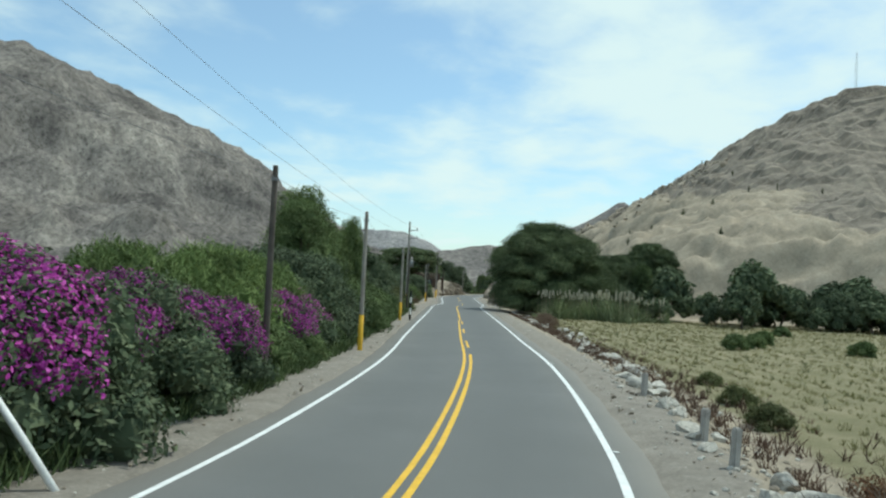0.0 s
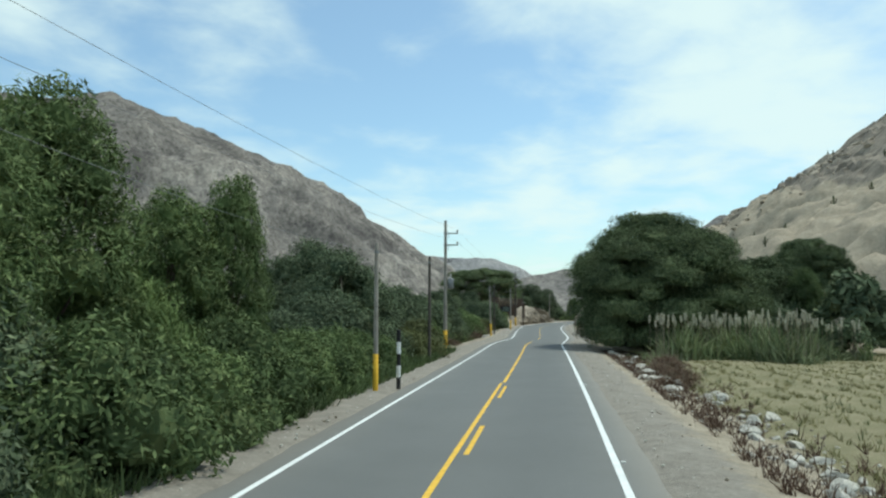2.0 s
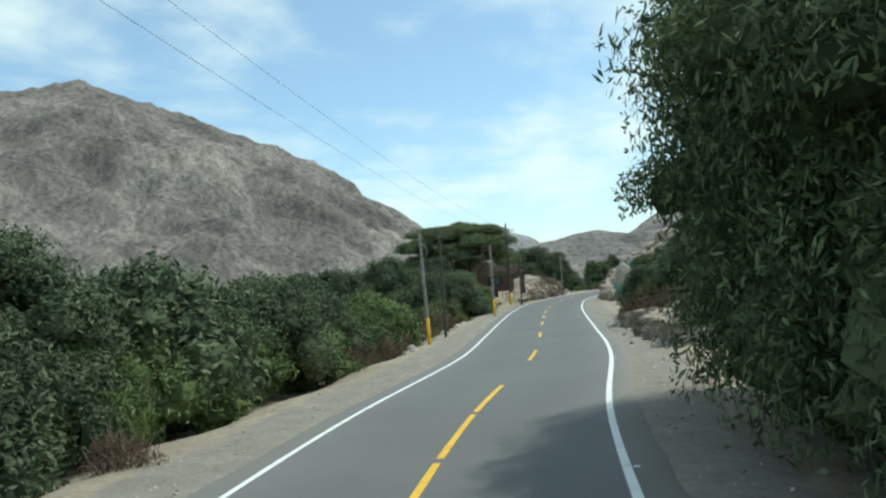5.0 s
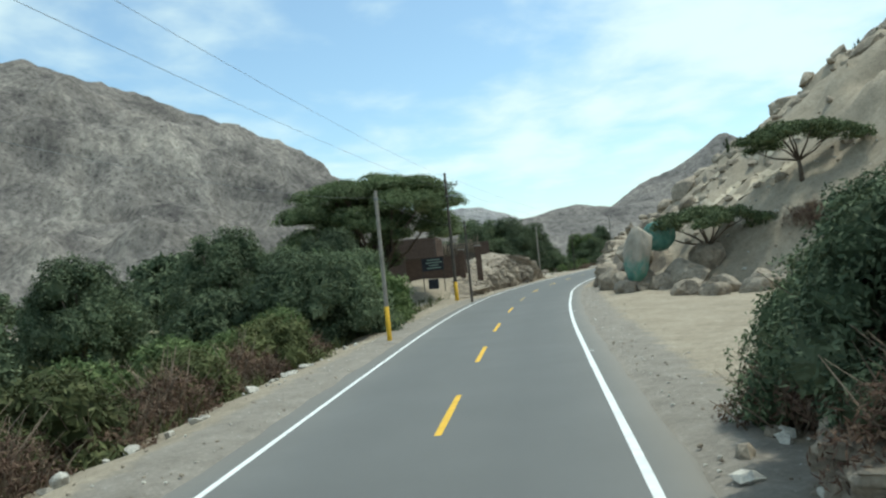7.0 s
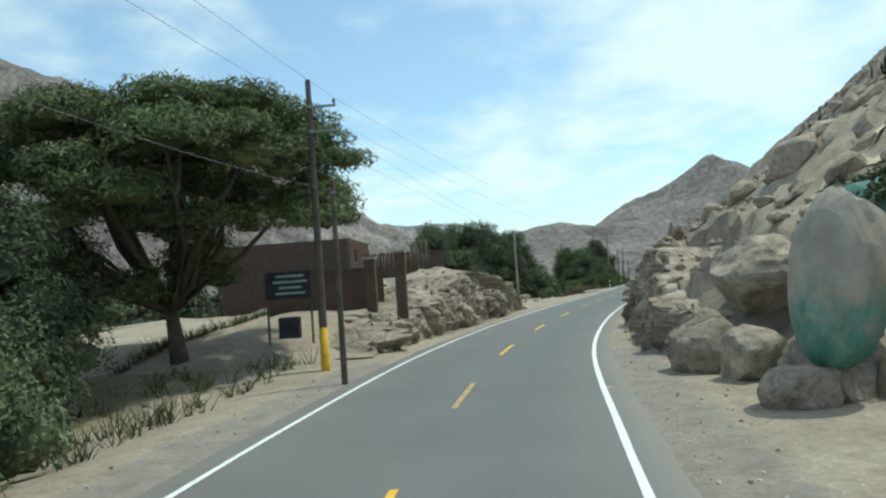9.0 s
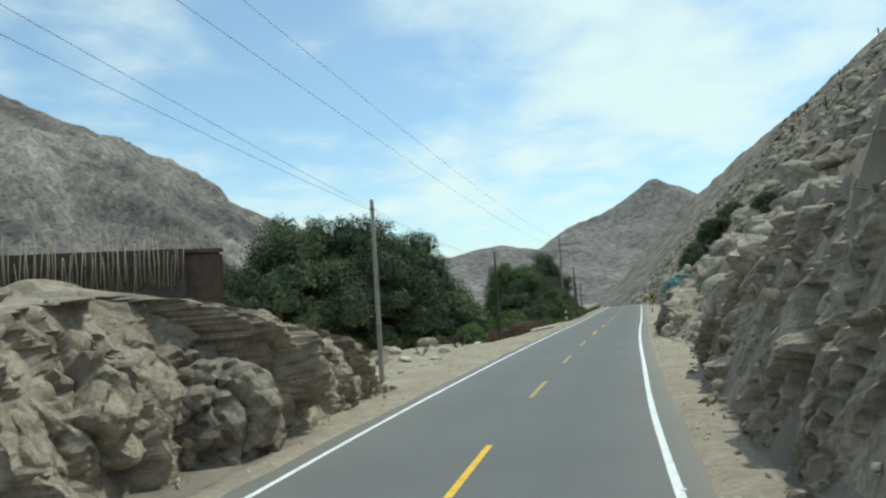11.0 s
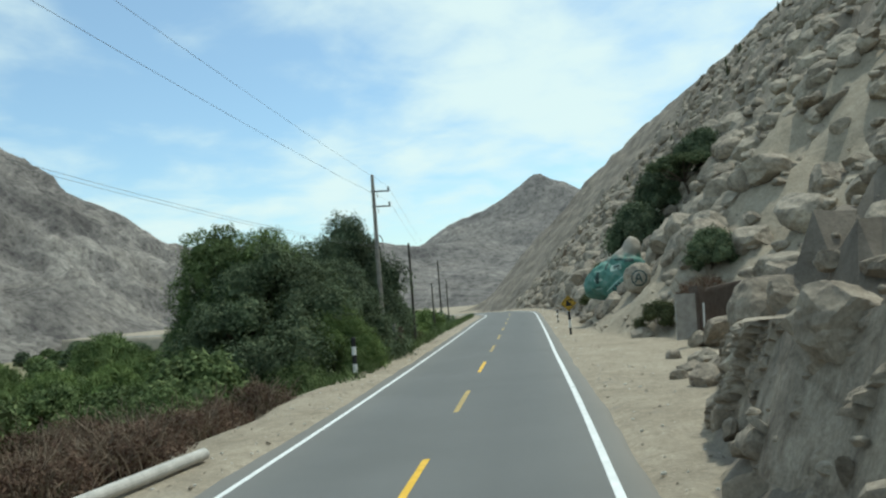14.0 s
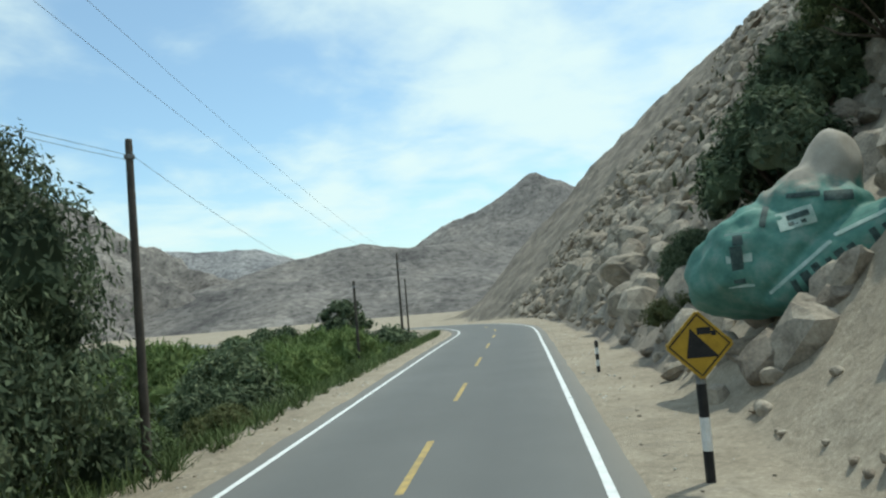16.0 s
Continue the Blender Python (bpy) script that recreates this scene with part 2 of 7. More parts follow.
def mat_mountain(name, dark, mid, light, scale, relief):
    """Bare desert mountain: broad tongues of scree and darker rock, gullies, scattered outcrops."""
    m, nt, b = material(name, 1.0, 0.05)
    v = world_position(nt, (1, 1, 0.55))
    c = noise_ramp(nt, v, scale, [(0.34, dark), (0.50, mid), (0.68, light)], 9.0, 0.66, 0.25)
    # dark blocks and outcrops at two sizes
    f = nt_node(nt, "ShaderNodeTexNoise", Scale=scale * 15, Detail=9.0, Roughness=0.78)
    nt.links.new(v, f.inputs["Vector"])
    c = mixed(nt, 0.5, c, ramp_of(nt, f.outputs["Fac"], [(0.37, (0.12, 0.12, 0.125)), (0.5, (0.48, 0.48, 0.48)), (0.66, (0.78, 0.78, 0.76))]), "OVERLAY")
    # scattered scrub and boulders
    spots = nt_node(nt, "ShaderNodeTexVoronoi", Scale=scale * 17, Randomness=1.0)
    nt.links.new(world_position(nt), spots.inputs["Vector"])
    c = mixed(nt, 0.55, c, ramp_of(nt, spots.outputs["Distance"], [(0.16, (0.38, 0.38, 0.39)), (0.34, (1, 1, 1))]), "MULTIPLY")
    blocks = nt_node(nt, "ShaderNodeTexVoronoi", Scale=scale * 22, Randomness=1.0)
    nt.links.new(v, blocks.inputs["Vector"])
    c = mixed(nt, 0.3, c, ramp_of(nt, blocks.outputs["Color"], [(0.2, (0.22, 0.22, 0.22)), (0.8, (0.72, 0.71, 0.69))]), "OVERLAY")
    # gullies that run down the fall line
    runs = world_position(nt, (1, 1, 0.13))
    c = mixed(nt, 0.55, c, noise_ramp(nt, runs, scale * 2.2, [(0.36, (0.22, 0.22, 0.235)), (0.47, (0.5, 0.5, 0.5)), (0.66, (0.66, 0.65, 0.62))], 8.0, 0.68, 0.15), "OVERLAY")
    nt.links.new(c, b.inputs["Base Color"])
    bump(nt, b, f.outputs["Fac"], 0.75, relief)
    return m


def mat_graffiti(name, level):
    """A boulder painted green in a broad patch, worn at its edge."""
    m, nt, b = material(name, 0.75, 0.3)
    v = position(nt)
    c = noise_ramp(nt, v, 1.2, [(0.3, (0.24, 0.21, 0.17)), (0.7, (0.40, 0.36, 0.30))], 8.0, 0.7)
    sp = nt.nodes.new("ShaderNodeSeparateXYZ")
    nt.links.new(v, sp.inputs[0])
    wob = nt_node(nt, "ShaderNodeTexNoise", Scale=1.6, Detail=6.0, Roughness=0.65)
    nt.links.new(v, wob.inputs["Vector"])
    k = nt.nodes.new("ShaderNodeMath")
    k.operation = "MULTIPLY_ADD"
    k.inputs[1].default_value = 0.5
    nt.links.new(wob.outputs["Fac"], k.inputs[0])
    half = nt.nodes.new("ShaderNodeMath")
    half.operation = "MULTIPLY_ADD"
    half.inputs[1].default_value, half.inputs[2].default_value = 0.25, 0.25
    nt.links.new(sp.outputs["Z"], half.inputs[0])
    nt.links.new(half.outputs[0], k.inputs[2])
    fac = ramp_of(nt, k.outputs[0], [(level, (1, 1, 1)), (level + 0.12, (0, 0, 0))])
    paint = noise_ramp(nt, v, 2.5, [(0.3, (0.06, 0.155, 0.13)), (0.5, (0.095, 0.225, 0.185)), (0.75, (0.22, 0.30, 0.26))], 8.0, 0.7)
    c = mixed(nt, fac, c, paint)
    nt.links.new(c, b.inputs["Base Color"])
    bump(nt, b, wob.outputs["Fac"], 0.4, 0.08)
    return m


M_GROUND = mat_ground()
M_ASPHALT = mat_asphalt()
M_WHITE = mat_speckle("road_paint_white", (0.62, 0.63, 0.62), (0.82, 0.83, 0.82), 3.0, 0.6, 80.0, 0.2, 0.004)
M_YELLOW = mat_speckle("road_paint_yellow", (0.62, 0.36, 0.03), (0.80, 0.48, 0.05), 3.0, 0.6, 80.0, 0.2, 0.004)
M_YELLOW_WORN = mat_speckle("road_paint_worn", (0.24, 0.20, 0.12), (0.52, 0.37, 0.12), 2.5, 0.7, 60.0, 0.2, 0.004)
M_ROCK = mat_rock("granite", (0.155, 0.13, 0.105), (0.29, 0.25, 0.205), (0.42, 0.37, 0.305), 0.6, 0.7, 0.2)
M_BOULDER = mat_rock("boulder_granite", (0.20, 0.175, 0.145), (0.33, 0.29, 0.24), (0.46, 0.41, 0.34), 0.8, 0.5, 0.06, True)
M_PALE = mat_rock("pale_stone", (0.36, 0.34, 0.31), (0.50, 0.48, 0.44), (0.62, 0.60, 0.56), 1.5, 1.5, 0.03, True)
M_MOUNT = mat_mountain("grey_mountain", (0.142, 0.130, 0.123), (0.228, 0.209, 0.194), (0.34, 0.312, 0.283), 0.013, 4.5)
# air haze put into the colour: greyer, with less contrast than the near mountain
M_MOUNT_HAZE = mat_mountain("haze_tinted_mountain", (0.165, 0.155, 0.150), (0.215, 0.200, 0.190), (0.275, 0.255, 0.238), 0.011, 3.0)
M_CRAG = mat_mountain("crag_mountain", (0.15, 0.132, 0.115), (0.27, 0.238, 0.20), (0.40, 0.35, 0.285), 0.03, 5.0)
# distance haze put into the colour: paler, bluer and nearly even
M_MOUNT_FAR_HAZE = mat_mountain("haze_tinted_far_mountain", (0.24, 0.235, 0.24), (0.285, 0.28, 0.285), (0.335, 0.33, 0.33), 0.012, 4.0)
M_TRAIL = mat_speckle("trodden_sand", (0.42, 0.36, 0.27), (0.56, 0.49, 0.38), 1.5, 0.95, 20.0, 0.4, 0.02)
M_WOOD_POLE = mat_speckle("weathered_pole", (0.20, 0.18, 0.155), (0.33, 0.30, 0.265), 2.0, 0.85, 30.0, 0.4, 0.01)
M_DARK_POLE = mat_speckle("tarred_pole", (0.055, 0.048, 0.042), (0.11, 0.095, 0.08), 2.0, 0.85, 30.0, 0.4, 0.01)
M_BAND = mat_speckle("yellow_band", (0.50, 0.29, 0.02), (0.66, 0.40, 0.04), 3.0, 0.7, 40.0, 0.3, 0.005)
M_STEEL = mat_speckle("galvanised", (0.16, 0.165, 0.17), (0.28, 0.285, 0.29), 4.0, 0.5, 60.0, 0.2, 0.002, 0.5, 0.6)
M_INSUL = mat_speckle("dark_porcelain", (0.02, 0.018, 0.018), (0.05, 0.04, 0.04), 8.0, 0.3, 60.0, 0.1, 0.002, 0.5)
M_BLACK = mat_speckle("black_paint", (0.012, 0.012, 0.013), (0.03, 0.03, 0.03), 5.0, 0.6, 40.0, 0.2, 0.004)
M_POSTWHITE = mat_speckle("white_paint", (0.58, 0.58, 0.56), (0.78, 0.78, 0.76), 5.0, 0.6, 40.0, 0.2, 0.004)
M_CONC = mat_speckle("concrete", (0.28, 0.265, 0.245), (0.42, 0.40, 0.37), 3.0, 0.9, 40.0, 0.4, 0.006)
M_PIPE = mat_speckle("pale_pipe", (0.36, 0.345, 0.32), (0.52, 0.50, 0.46), 3.0, 0.8, 40.0, 0.3, 0.004)
M_SIGN = mat_speckle("sign_yellow", (0.33, 0.20, 0.018), (0.46, 0.285, 0.025), 4.0, 0.45, 60.0, 0.05, 0.002, 0.4)
M_BRICK = mat_speckle("adobe_brick", (0.088, 0.063, 0.052), (0.135, 0.098, 0.082), 3.0, 0.95, 30.0, 0.5, 0.01, 0.1, 0.0, 0.5)
M_MORTAR = mat_speckle("mud_mortar", (0.092, 0.070, 0.058), (0.14, 0.11, 0.093), 3.0, 0.95, 30.0, 0.5, 0.01)
M_CANE = mat_speckle("dry_cane", (0.20, 0.165, 0.12), (0.36, 0.31, 0.24), 4.0, 0.9, 30.0, 0.4, 0.01, 0.2, 0.0, 0.5)
M_BARK = mat_speckle("bark", (0.07, 0.055, 0.042), (0.15, 0.12, 0.095), 3.0, 0.95, 25.0, 0.7, 0.03)
M_TWIG = mat_speckle("dry_twig", (0.15, 0.11, 0.08), (0.30, 0.24, 0.18), 4.0, 0.95, 30.0, 0.3, 0.01)
M_GREENPAINT = mat_graffiti("painted_rock", 0.80)
M_GREENFOOT = mat_graffiti("rock_with_painted_foot", 0.34)
M_GREENTOP = mat_graffiti("rock_painted_all_over", 0.85)
M_LETTER = mat_speckle("dark_lettering", (0.02, 0.035, 0.035), (0.07, 0.11, 0.10), 5.0, 0.7, 40.0, 0.2, 0.003)
M_LETTERW = mat_speckle("pale_lettering_and_ridge_highlight", (0.24, 0.36, 0.31), (0.42, 0.50, 0.45), 5.0, 0.7, 40.0, 0.2, 0.003)
M_BOARD = mat_speckle("dark_board", (0.02, 0.022, 0.03), (0.045, 0.048, 0.06), 3.0, 0.6, 40.0, 0.2, 0.004)
M_CABLE = mat_speckle("cable", (0.14, 0.145, 0.15), (0.22, 0.225, 0.23), 3.0, 0.7, 30.0, 0.1, 0.002)

L_ACACIA = mat_leaf("leaf_acacia", (0.036, 0.053, 0.031), (0.080, 0.108, 0.057), (0.185, 0.22, 0.125))
L_CANOPY = mat_leaf("leaf_canopy", (0.062, 0.088, 0.048), (0.125, 0.165, 0.083), (0.24, 0.28, 0.155))
L_DARK = mat_leaf("leaf_dark", (0.052, 0.074, 0.049), (0.099, 0.131, 0.08), (0.189, 0.224, 0.144))
L_GREEN = mat_leaf("leaf_green", (0.052, 0.078, 0.034), (0.108, 0.152, 0.066), (0.20, 0.25, 0.12))
L_LIME = mat_leaf("leaf_feathery", (0.07, 0.105, 0.04), (0.13, 0.185, 0.07), (0.21, 0.27, 0.115))
L_OLIVE = mat_leaf("leaf_olive", (0.055, 0.065, 0.030), (0.100, 0.115, 0.055), (0.165, 0.175, 0.090))
L_MAGENTA = mat_leaf("petal_magenta", (0.17, 0.018, 0.16), (0.36, 0.05, 0.33), (0.55, 0.13, 0.50))
L_DRY = mat_leaf("dry_brush", (0.068, 0.042, 0.035), (0.132, 0.086, 0.068), (0.210, 0.152, 0.118))
L_RUST = mat_leaf("withered_leaf", (0.085, 0.045, 0.03), (0.17, 0.085, 0.05), (0.27, 0.15, 0.09))
L_STRAW = mat_leaf("straw", (0.17, 0.165, 0.075), (0.26, 0.245, 0.12), (0.36, 0.325, 0.19))
L_CANE = mat_leaf("reed_leaf", (0.10, 0.135, 0.07), (0.20, 0.245, 0.135), (0.34, 0.37, 0.23))
L_PLUME = mat_leaf("reed_plume", (0.350, 0.340, 0.280), (0.450, 0.430, 0.360), (0.550, 0.530, 0.460))
L_CACTUS = mat_leaf("cactus_skin", (0.040, 0.052, 0.028), (0.060, 0.075, 0.040), (0.080, 0.095, 0.055))


# ---------------------------------------------------------------- mesh helpers
def mesh_np(name, verts, faces, mats=(), smooth=False, mat_index=None):
    """A mesh from arrays; faces is an (n, 3) or (n, 4) array or a list of such."""
    me = bpy.data.meshes.new(name)
    verts = np.asarray(verts, dtype=np.float32)
    groups = faces if isinstance(faces, list) else [faces]
    groups = [np.asarray(g, dtype=np.int32) for g in groups if len(g)]
    loops = np.concatenate([g.ravel() for g in groups])
    sizes = np.concatenate([np.full(len(g), g.shape[1], dtype=np.int32) for g in groups])
    me.vertices.add(len(verts))
    me.vertices.foreach_set("co", verts.ravel())
    me.loops.add(len(loops))
    me.loops.foreach_set("vertex_index", loops)
    me.polygons.add(len(sizes))
    me.polygons.foreach_set("loop_start", np.concatenate([[0], np.cumsum(sizes)[:-1]]).astype(np.int32))
    me.polygons.foreach_set("use_smooth", np.full(len(sizes), smooth))
    for m in mats:
        me.materials.append(m)
    if mat_index is not None:
        me.polygons.foreach_set("material_index", np.asarray(mat_index, dtype=np.int32))
    me.update()
    me.validate()
    return me


def part(name, bm, mat, parent=None, label="", smooth=False):
    """Links a bmesh (or a ready mesh) as one mesh object under a thing or a part."""
    if isinstance(bm, bpy.types.Mesh):
        me = bm
    else:
        me = bpy.data.meshes.new(name)
        for f in bm.faces:
            f.smooth = smooth
        bm.to_mesh(me)
        bm.free()
    if mat and not me.materials:
        me.materials.append(mat)
    ob = new(name, me)
    ob.parent = parent
    if label:
        tagged(ob, label)
    return ob


def thing(name, at, label, category, group="", kind="", rz=0.0):
    e = new(name)
    e.empty_display_size = 0.2
    e.matrix_world = pose(at[0], at[1], at[2], 0, 0, rz)
    return tagged(e, label, category, group, kind)


def bm_box(size, at=(0, 0, 0), bev=0.0, rot=None, bm=None):
    b = bmesh.new()
    bmesh.ops.create_cube(b, size=1.0)
    bmesh.ops.scale(b, vec=size, verts=b.verts)
    if bev:
        bmesh.ops.bevel(b, geom=b.edges[:], offset=bev, segments=2, affect="EDGES")
    if rot:
        bmesh.ops.transform(b, matrix=pose(0, 0, 0, *rot), verts=b.verts)
    bmesh.ops.translate(b, vec=at, verts=b.verts)
    return b


def merge(*bms):
    out = bmesh.new()
    for b in bms:
        me = bpy.data.meshes.new("tmp")
        b.to_mesh(me)
        b.free()
        out.from_mesh(me)
        bpy.data.meshes.remove(me)
    return out


def tube_arrays(points, radii, sides=8, base=0):
    """Verts and quads of a tube along points."""
    pts = [Vector(p) for p in points]
    vs, fs = [], []
    for i, p in enumerate(pts):
        d = (pts[min(i + 1, len(pts) - 1)] - pts[max(i - 1, 0)]).normalized()
        s = d.orthogonal() if abs(d.z) < 0.9 else Vector((1, 0, 0)).cross(d)
        s.normalize()
        t = d.cross(s)
        for k in range(sides):
            a = 2 * math.pi * k / sides
            vs.append(p + (s * math.cos(a) + t * math.sin(a)) * radii[i])
    for i in range(len(pts) - 1):
        for k in range(sides):
            a, b = i * sides + k, i * sides + (k + 1) % sides
            fs.append((base + a, base + b, base + b + sides, base + a + sides))
    return [tuple(v) for v in vs], fs


def tubes_mesh(name, tubes, mat, sides=8, caps=True):
    vs, fs = [], []
    capf = []
    for pts, rad in tubes:
        v, f = tube_arrays(pts, rad, sides, len(vs))
        if caps:
            n = len(vs) + len(v)
            capf.append(tuple(range(n - sides, n)))
            capf.append(tuple(reversed(range(len(vs), len(vs) + sides))))
        vs += v
        fs += f
    groups = [np.array(fs)]
    if capf:
        groups.append(np.array(capf))
    return mesh_np(name, vs, groups, (mat,), True)


def facet(p):
    """A broken-rock cell at p: its step, the tilt of its face there, and the gap to the next cell."""
    dist, pts = noise.voronoi(p)
    c = pts[0]
    g = noise.cell_vector(c * 3.7) - Vector((0.5, 0.5, 0.5))
    return noise.cell(c * 5.1) - 0.5, (p - c).dot(g) * 1.6, dist[1] - dist[0]


def fbm(x, y, z=0.0, octaves=4, h=0.9):
    return noise.fractal((x, y, z), h, 2.0, octaves)


# ---------------------------------------------------------------- the road's line
KNOTS = [-1.92, 0.45, 2.0, 2.67, 3.35, 4.02, 4.65, 5.29, 6.86, 7.4, 7.85, 8.42, 9.39, 10.92, 13.51, 16.83, 20.64, 24.58, 28.67, 32.9, 37.01, 41.1, 45.13, 49.13, 53.09, 56.57, 58.73]
HALF = [3.29, 3.29, 3.10, 3.60, 3.45, 3.12, 3.12, 3.2, 3.2]


def bend(y):
    """How far the road swings left past the warning sign."""
    if y < 362:
        return 0.0
    return 0.0042 * (y - 362) ** 2 if y < 440 else 25.55 + 0.655 * (y - 440)


def centre(y):
    """x of the road's middle at y."""
    return valley_line(y) - bend(y)


def valley_line(y):
    """The valley's line, which the road follows up to its last bend."""
    if y < 0:
        return KNOTS[0] + 0.17 * y
    if y > 375:
        return centre_in(375) + 0.23 * (y - 375) - 0.0009 * (y - 375) ** 2 * (1 if y < 470 else 0) - (8.1 + 0.171 * (y - 470) if y >= 470 else 0)
    return centre_in(y)


def centre_in(y):
    u = min(max(y / 15.0, 0), len(KNOTS) - 1.001)
    i = int(u)
    w = u - i
    k = [KNOTS[min(max(i + j, 0), len(KNOTS) - 1)] for j in (-1, 0, 1, 2)]
    return 0.5 * (2 * k[1] + (k[2] - k[0]) * w + (2 * k[0] - 5 * k[1] + 4 * k[2] - k[3]) * w * w + (3 * k[1] - k[0] - 3 * k[2] + k[3]) * w ** 3)


def half_width(y):
    return float(np.interp(y, np.arange(9) * 60.0, HALF))


def lerp_table(y, table):
    return float(np.interp(y, [a for a, _ in table], [b for _, b in table]))


def road_z(y):
    """Level, then falling gently past the warning sign."""
    return 0.0 if y < 335 else -0.00016 * (y - 335) ** 2 if y < 480 else -3.364 - 0.004 * (y - 480)


FOOT = [(-300, 200), (60, 150), (90, 95), (102, 60), (110, 34), (115, 14), (120, 5.3), (136, 5.2), (143, 9), (150, 15), (165, 21), (178, 18),
        (184, 11), (189, 6.5), (195, 5.6), (234, 5.5), (239, 6.2), (246, 6.6), (252, 6.0), (256, 5.2), (274, 5.1), (279, 6.0), (284, 9.5), (292, 12.5), (301, 10), (309, 6.5), (320, 6.2), (330, 7), (345, 6.5), (362, 6.1), (378, 7.1), (394, 10.3), (410, 15.7), (426, 23.3), (440, 31.8), (474, 54), (508, 76.5), (640, 196), (800, 380)]
SLOPE = [(0, 0.35), (110, 0.38), (125, 0.42), (137, 0.55), (150, 0.7), (170, 0.74), (190, 0.62), (235, 0.62), (242, 0.54), (250, 0.54), (272, 0.76), (310, 0.88), (330, 1.0), (480, 1.0)]
CREST = [(0, 16), (110, 18), (140, 22), (165, 27), (185, 42), (205, 57), (230, 62), (262, 80), (290, 68), (318, 57), (350, 57), (395, 76), (480, 66), (600, 28), (800, 10)]
WALL = [(110, 0), (118, 0.7), (128, 1.1), (138, 1.0), (144, 0.3), (186, 0.0), (192, 1.6), (200, 3.2), (208, 4.6), (226, 4.8), (235, 3.3), (239, 2.2), (243, 0.6), (252, 0.5), (256, 1.2), (261, 2.9), (268, 3.2), (274, 2.5), (279, 1.7), (284, 0.3), (325, 0.2), (340, 1.0), (400, 1.0), (500, 0)]
ROCKY = [(100, 0.0), (116, 0.6), (138, 0.7), (146, 0.0), (184, 0.05), (190, 0.9), (235, 1.0), (241, 0.3), (250, 0.3), (264, 0.9), (280, 1.0), (286, 0.35), (318, 0.3), (330, 0.8), (600, 0.9)]
VALLEY = [(-200, -0.9), (120, -0.9), (160, -1.1), (185, -0.6), (200, 0.4), (238, 0.2), (250, -0.9), (290, -1.3), (320, -2.8), (360, -4.5), (480, -6), (900, -8)]


def hill_at(u, y):
    """Height of the hillside on the road's right, u metres from its middle line."""
    s = u - lerp_table(y, FOOT)
    if s <= 0:
        return 0.0
    w = lerp_table(y, WALL)
    a = w * min(1.0, s / (0.55 * w + 0.35)) if w > 0 else 0.0
    lift = lerp_table(y, SLOPE) * max(0.0, s - 0.5 * w)
    c = lerp_table(y, CREST)
    a += lift
    k = 7.0
    if a > c - 5 * k:
        a = -k * math.log(math.exp(-(a - c) / k) + 1) + c - k * math.log(1 + math.exp(-c / k)) * 0
    return a


def rocky_at(u, y):
    """0 to 1: how far the surface is bare broken rock and not sand."""
    if u < 0:
        return 0.85 * max(0.0, 1 - abs(y - 219) / 22) if -15 < u < -4.5 else 0.0
    s = u - lerp_table(y, FOOT)
    if s < -0.3:
        return 0.0
    r = lerp_table(y, ROCKY)
    if 189 < y < 242:
        r *= 1.0 if s < 3.5 else max(0.25, 1 - (s - 3.5) / 3)
        return max(r, min(1.0, max(0.0, (s - (40 if y < 208 else 22)) / 12)), min(1.0, max(0.0, (hill_at(u, y) - 25) / 5)))
    if y < 190:
        r *= max(0.0, min(1.0, (6 - s) / 3))
    up = min(1.0, max(0.0, (s - 46) / 14)) if y < 190 else min(1.0, max(0.0, (s - 14) / 14))
    if y < 262:
        up = max(up, min(1.0, max(0.0, (hill_at(u, y) - 25) / 5)))
    return max(r, up)


OUTCROP = [(196, 0), (200, 0.8), (206, 1.5), (212, 2.4), (216, 3.3), (219, 3.7), (224.5, 3.8), (226, 3.3), (227.5, 2.9), (230, 3.0), (232, 2.6), (233.6, 2.0), (235, 0.7), (237, 0.2), (241, 0)]


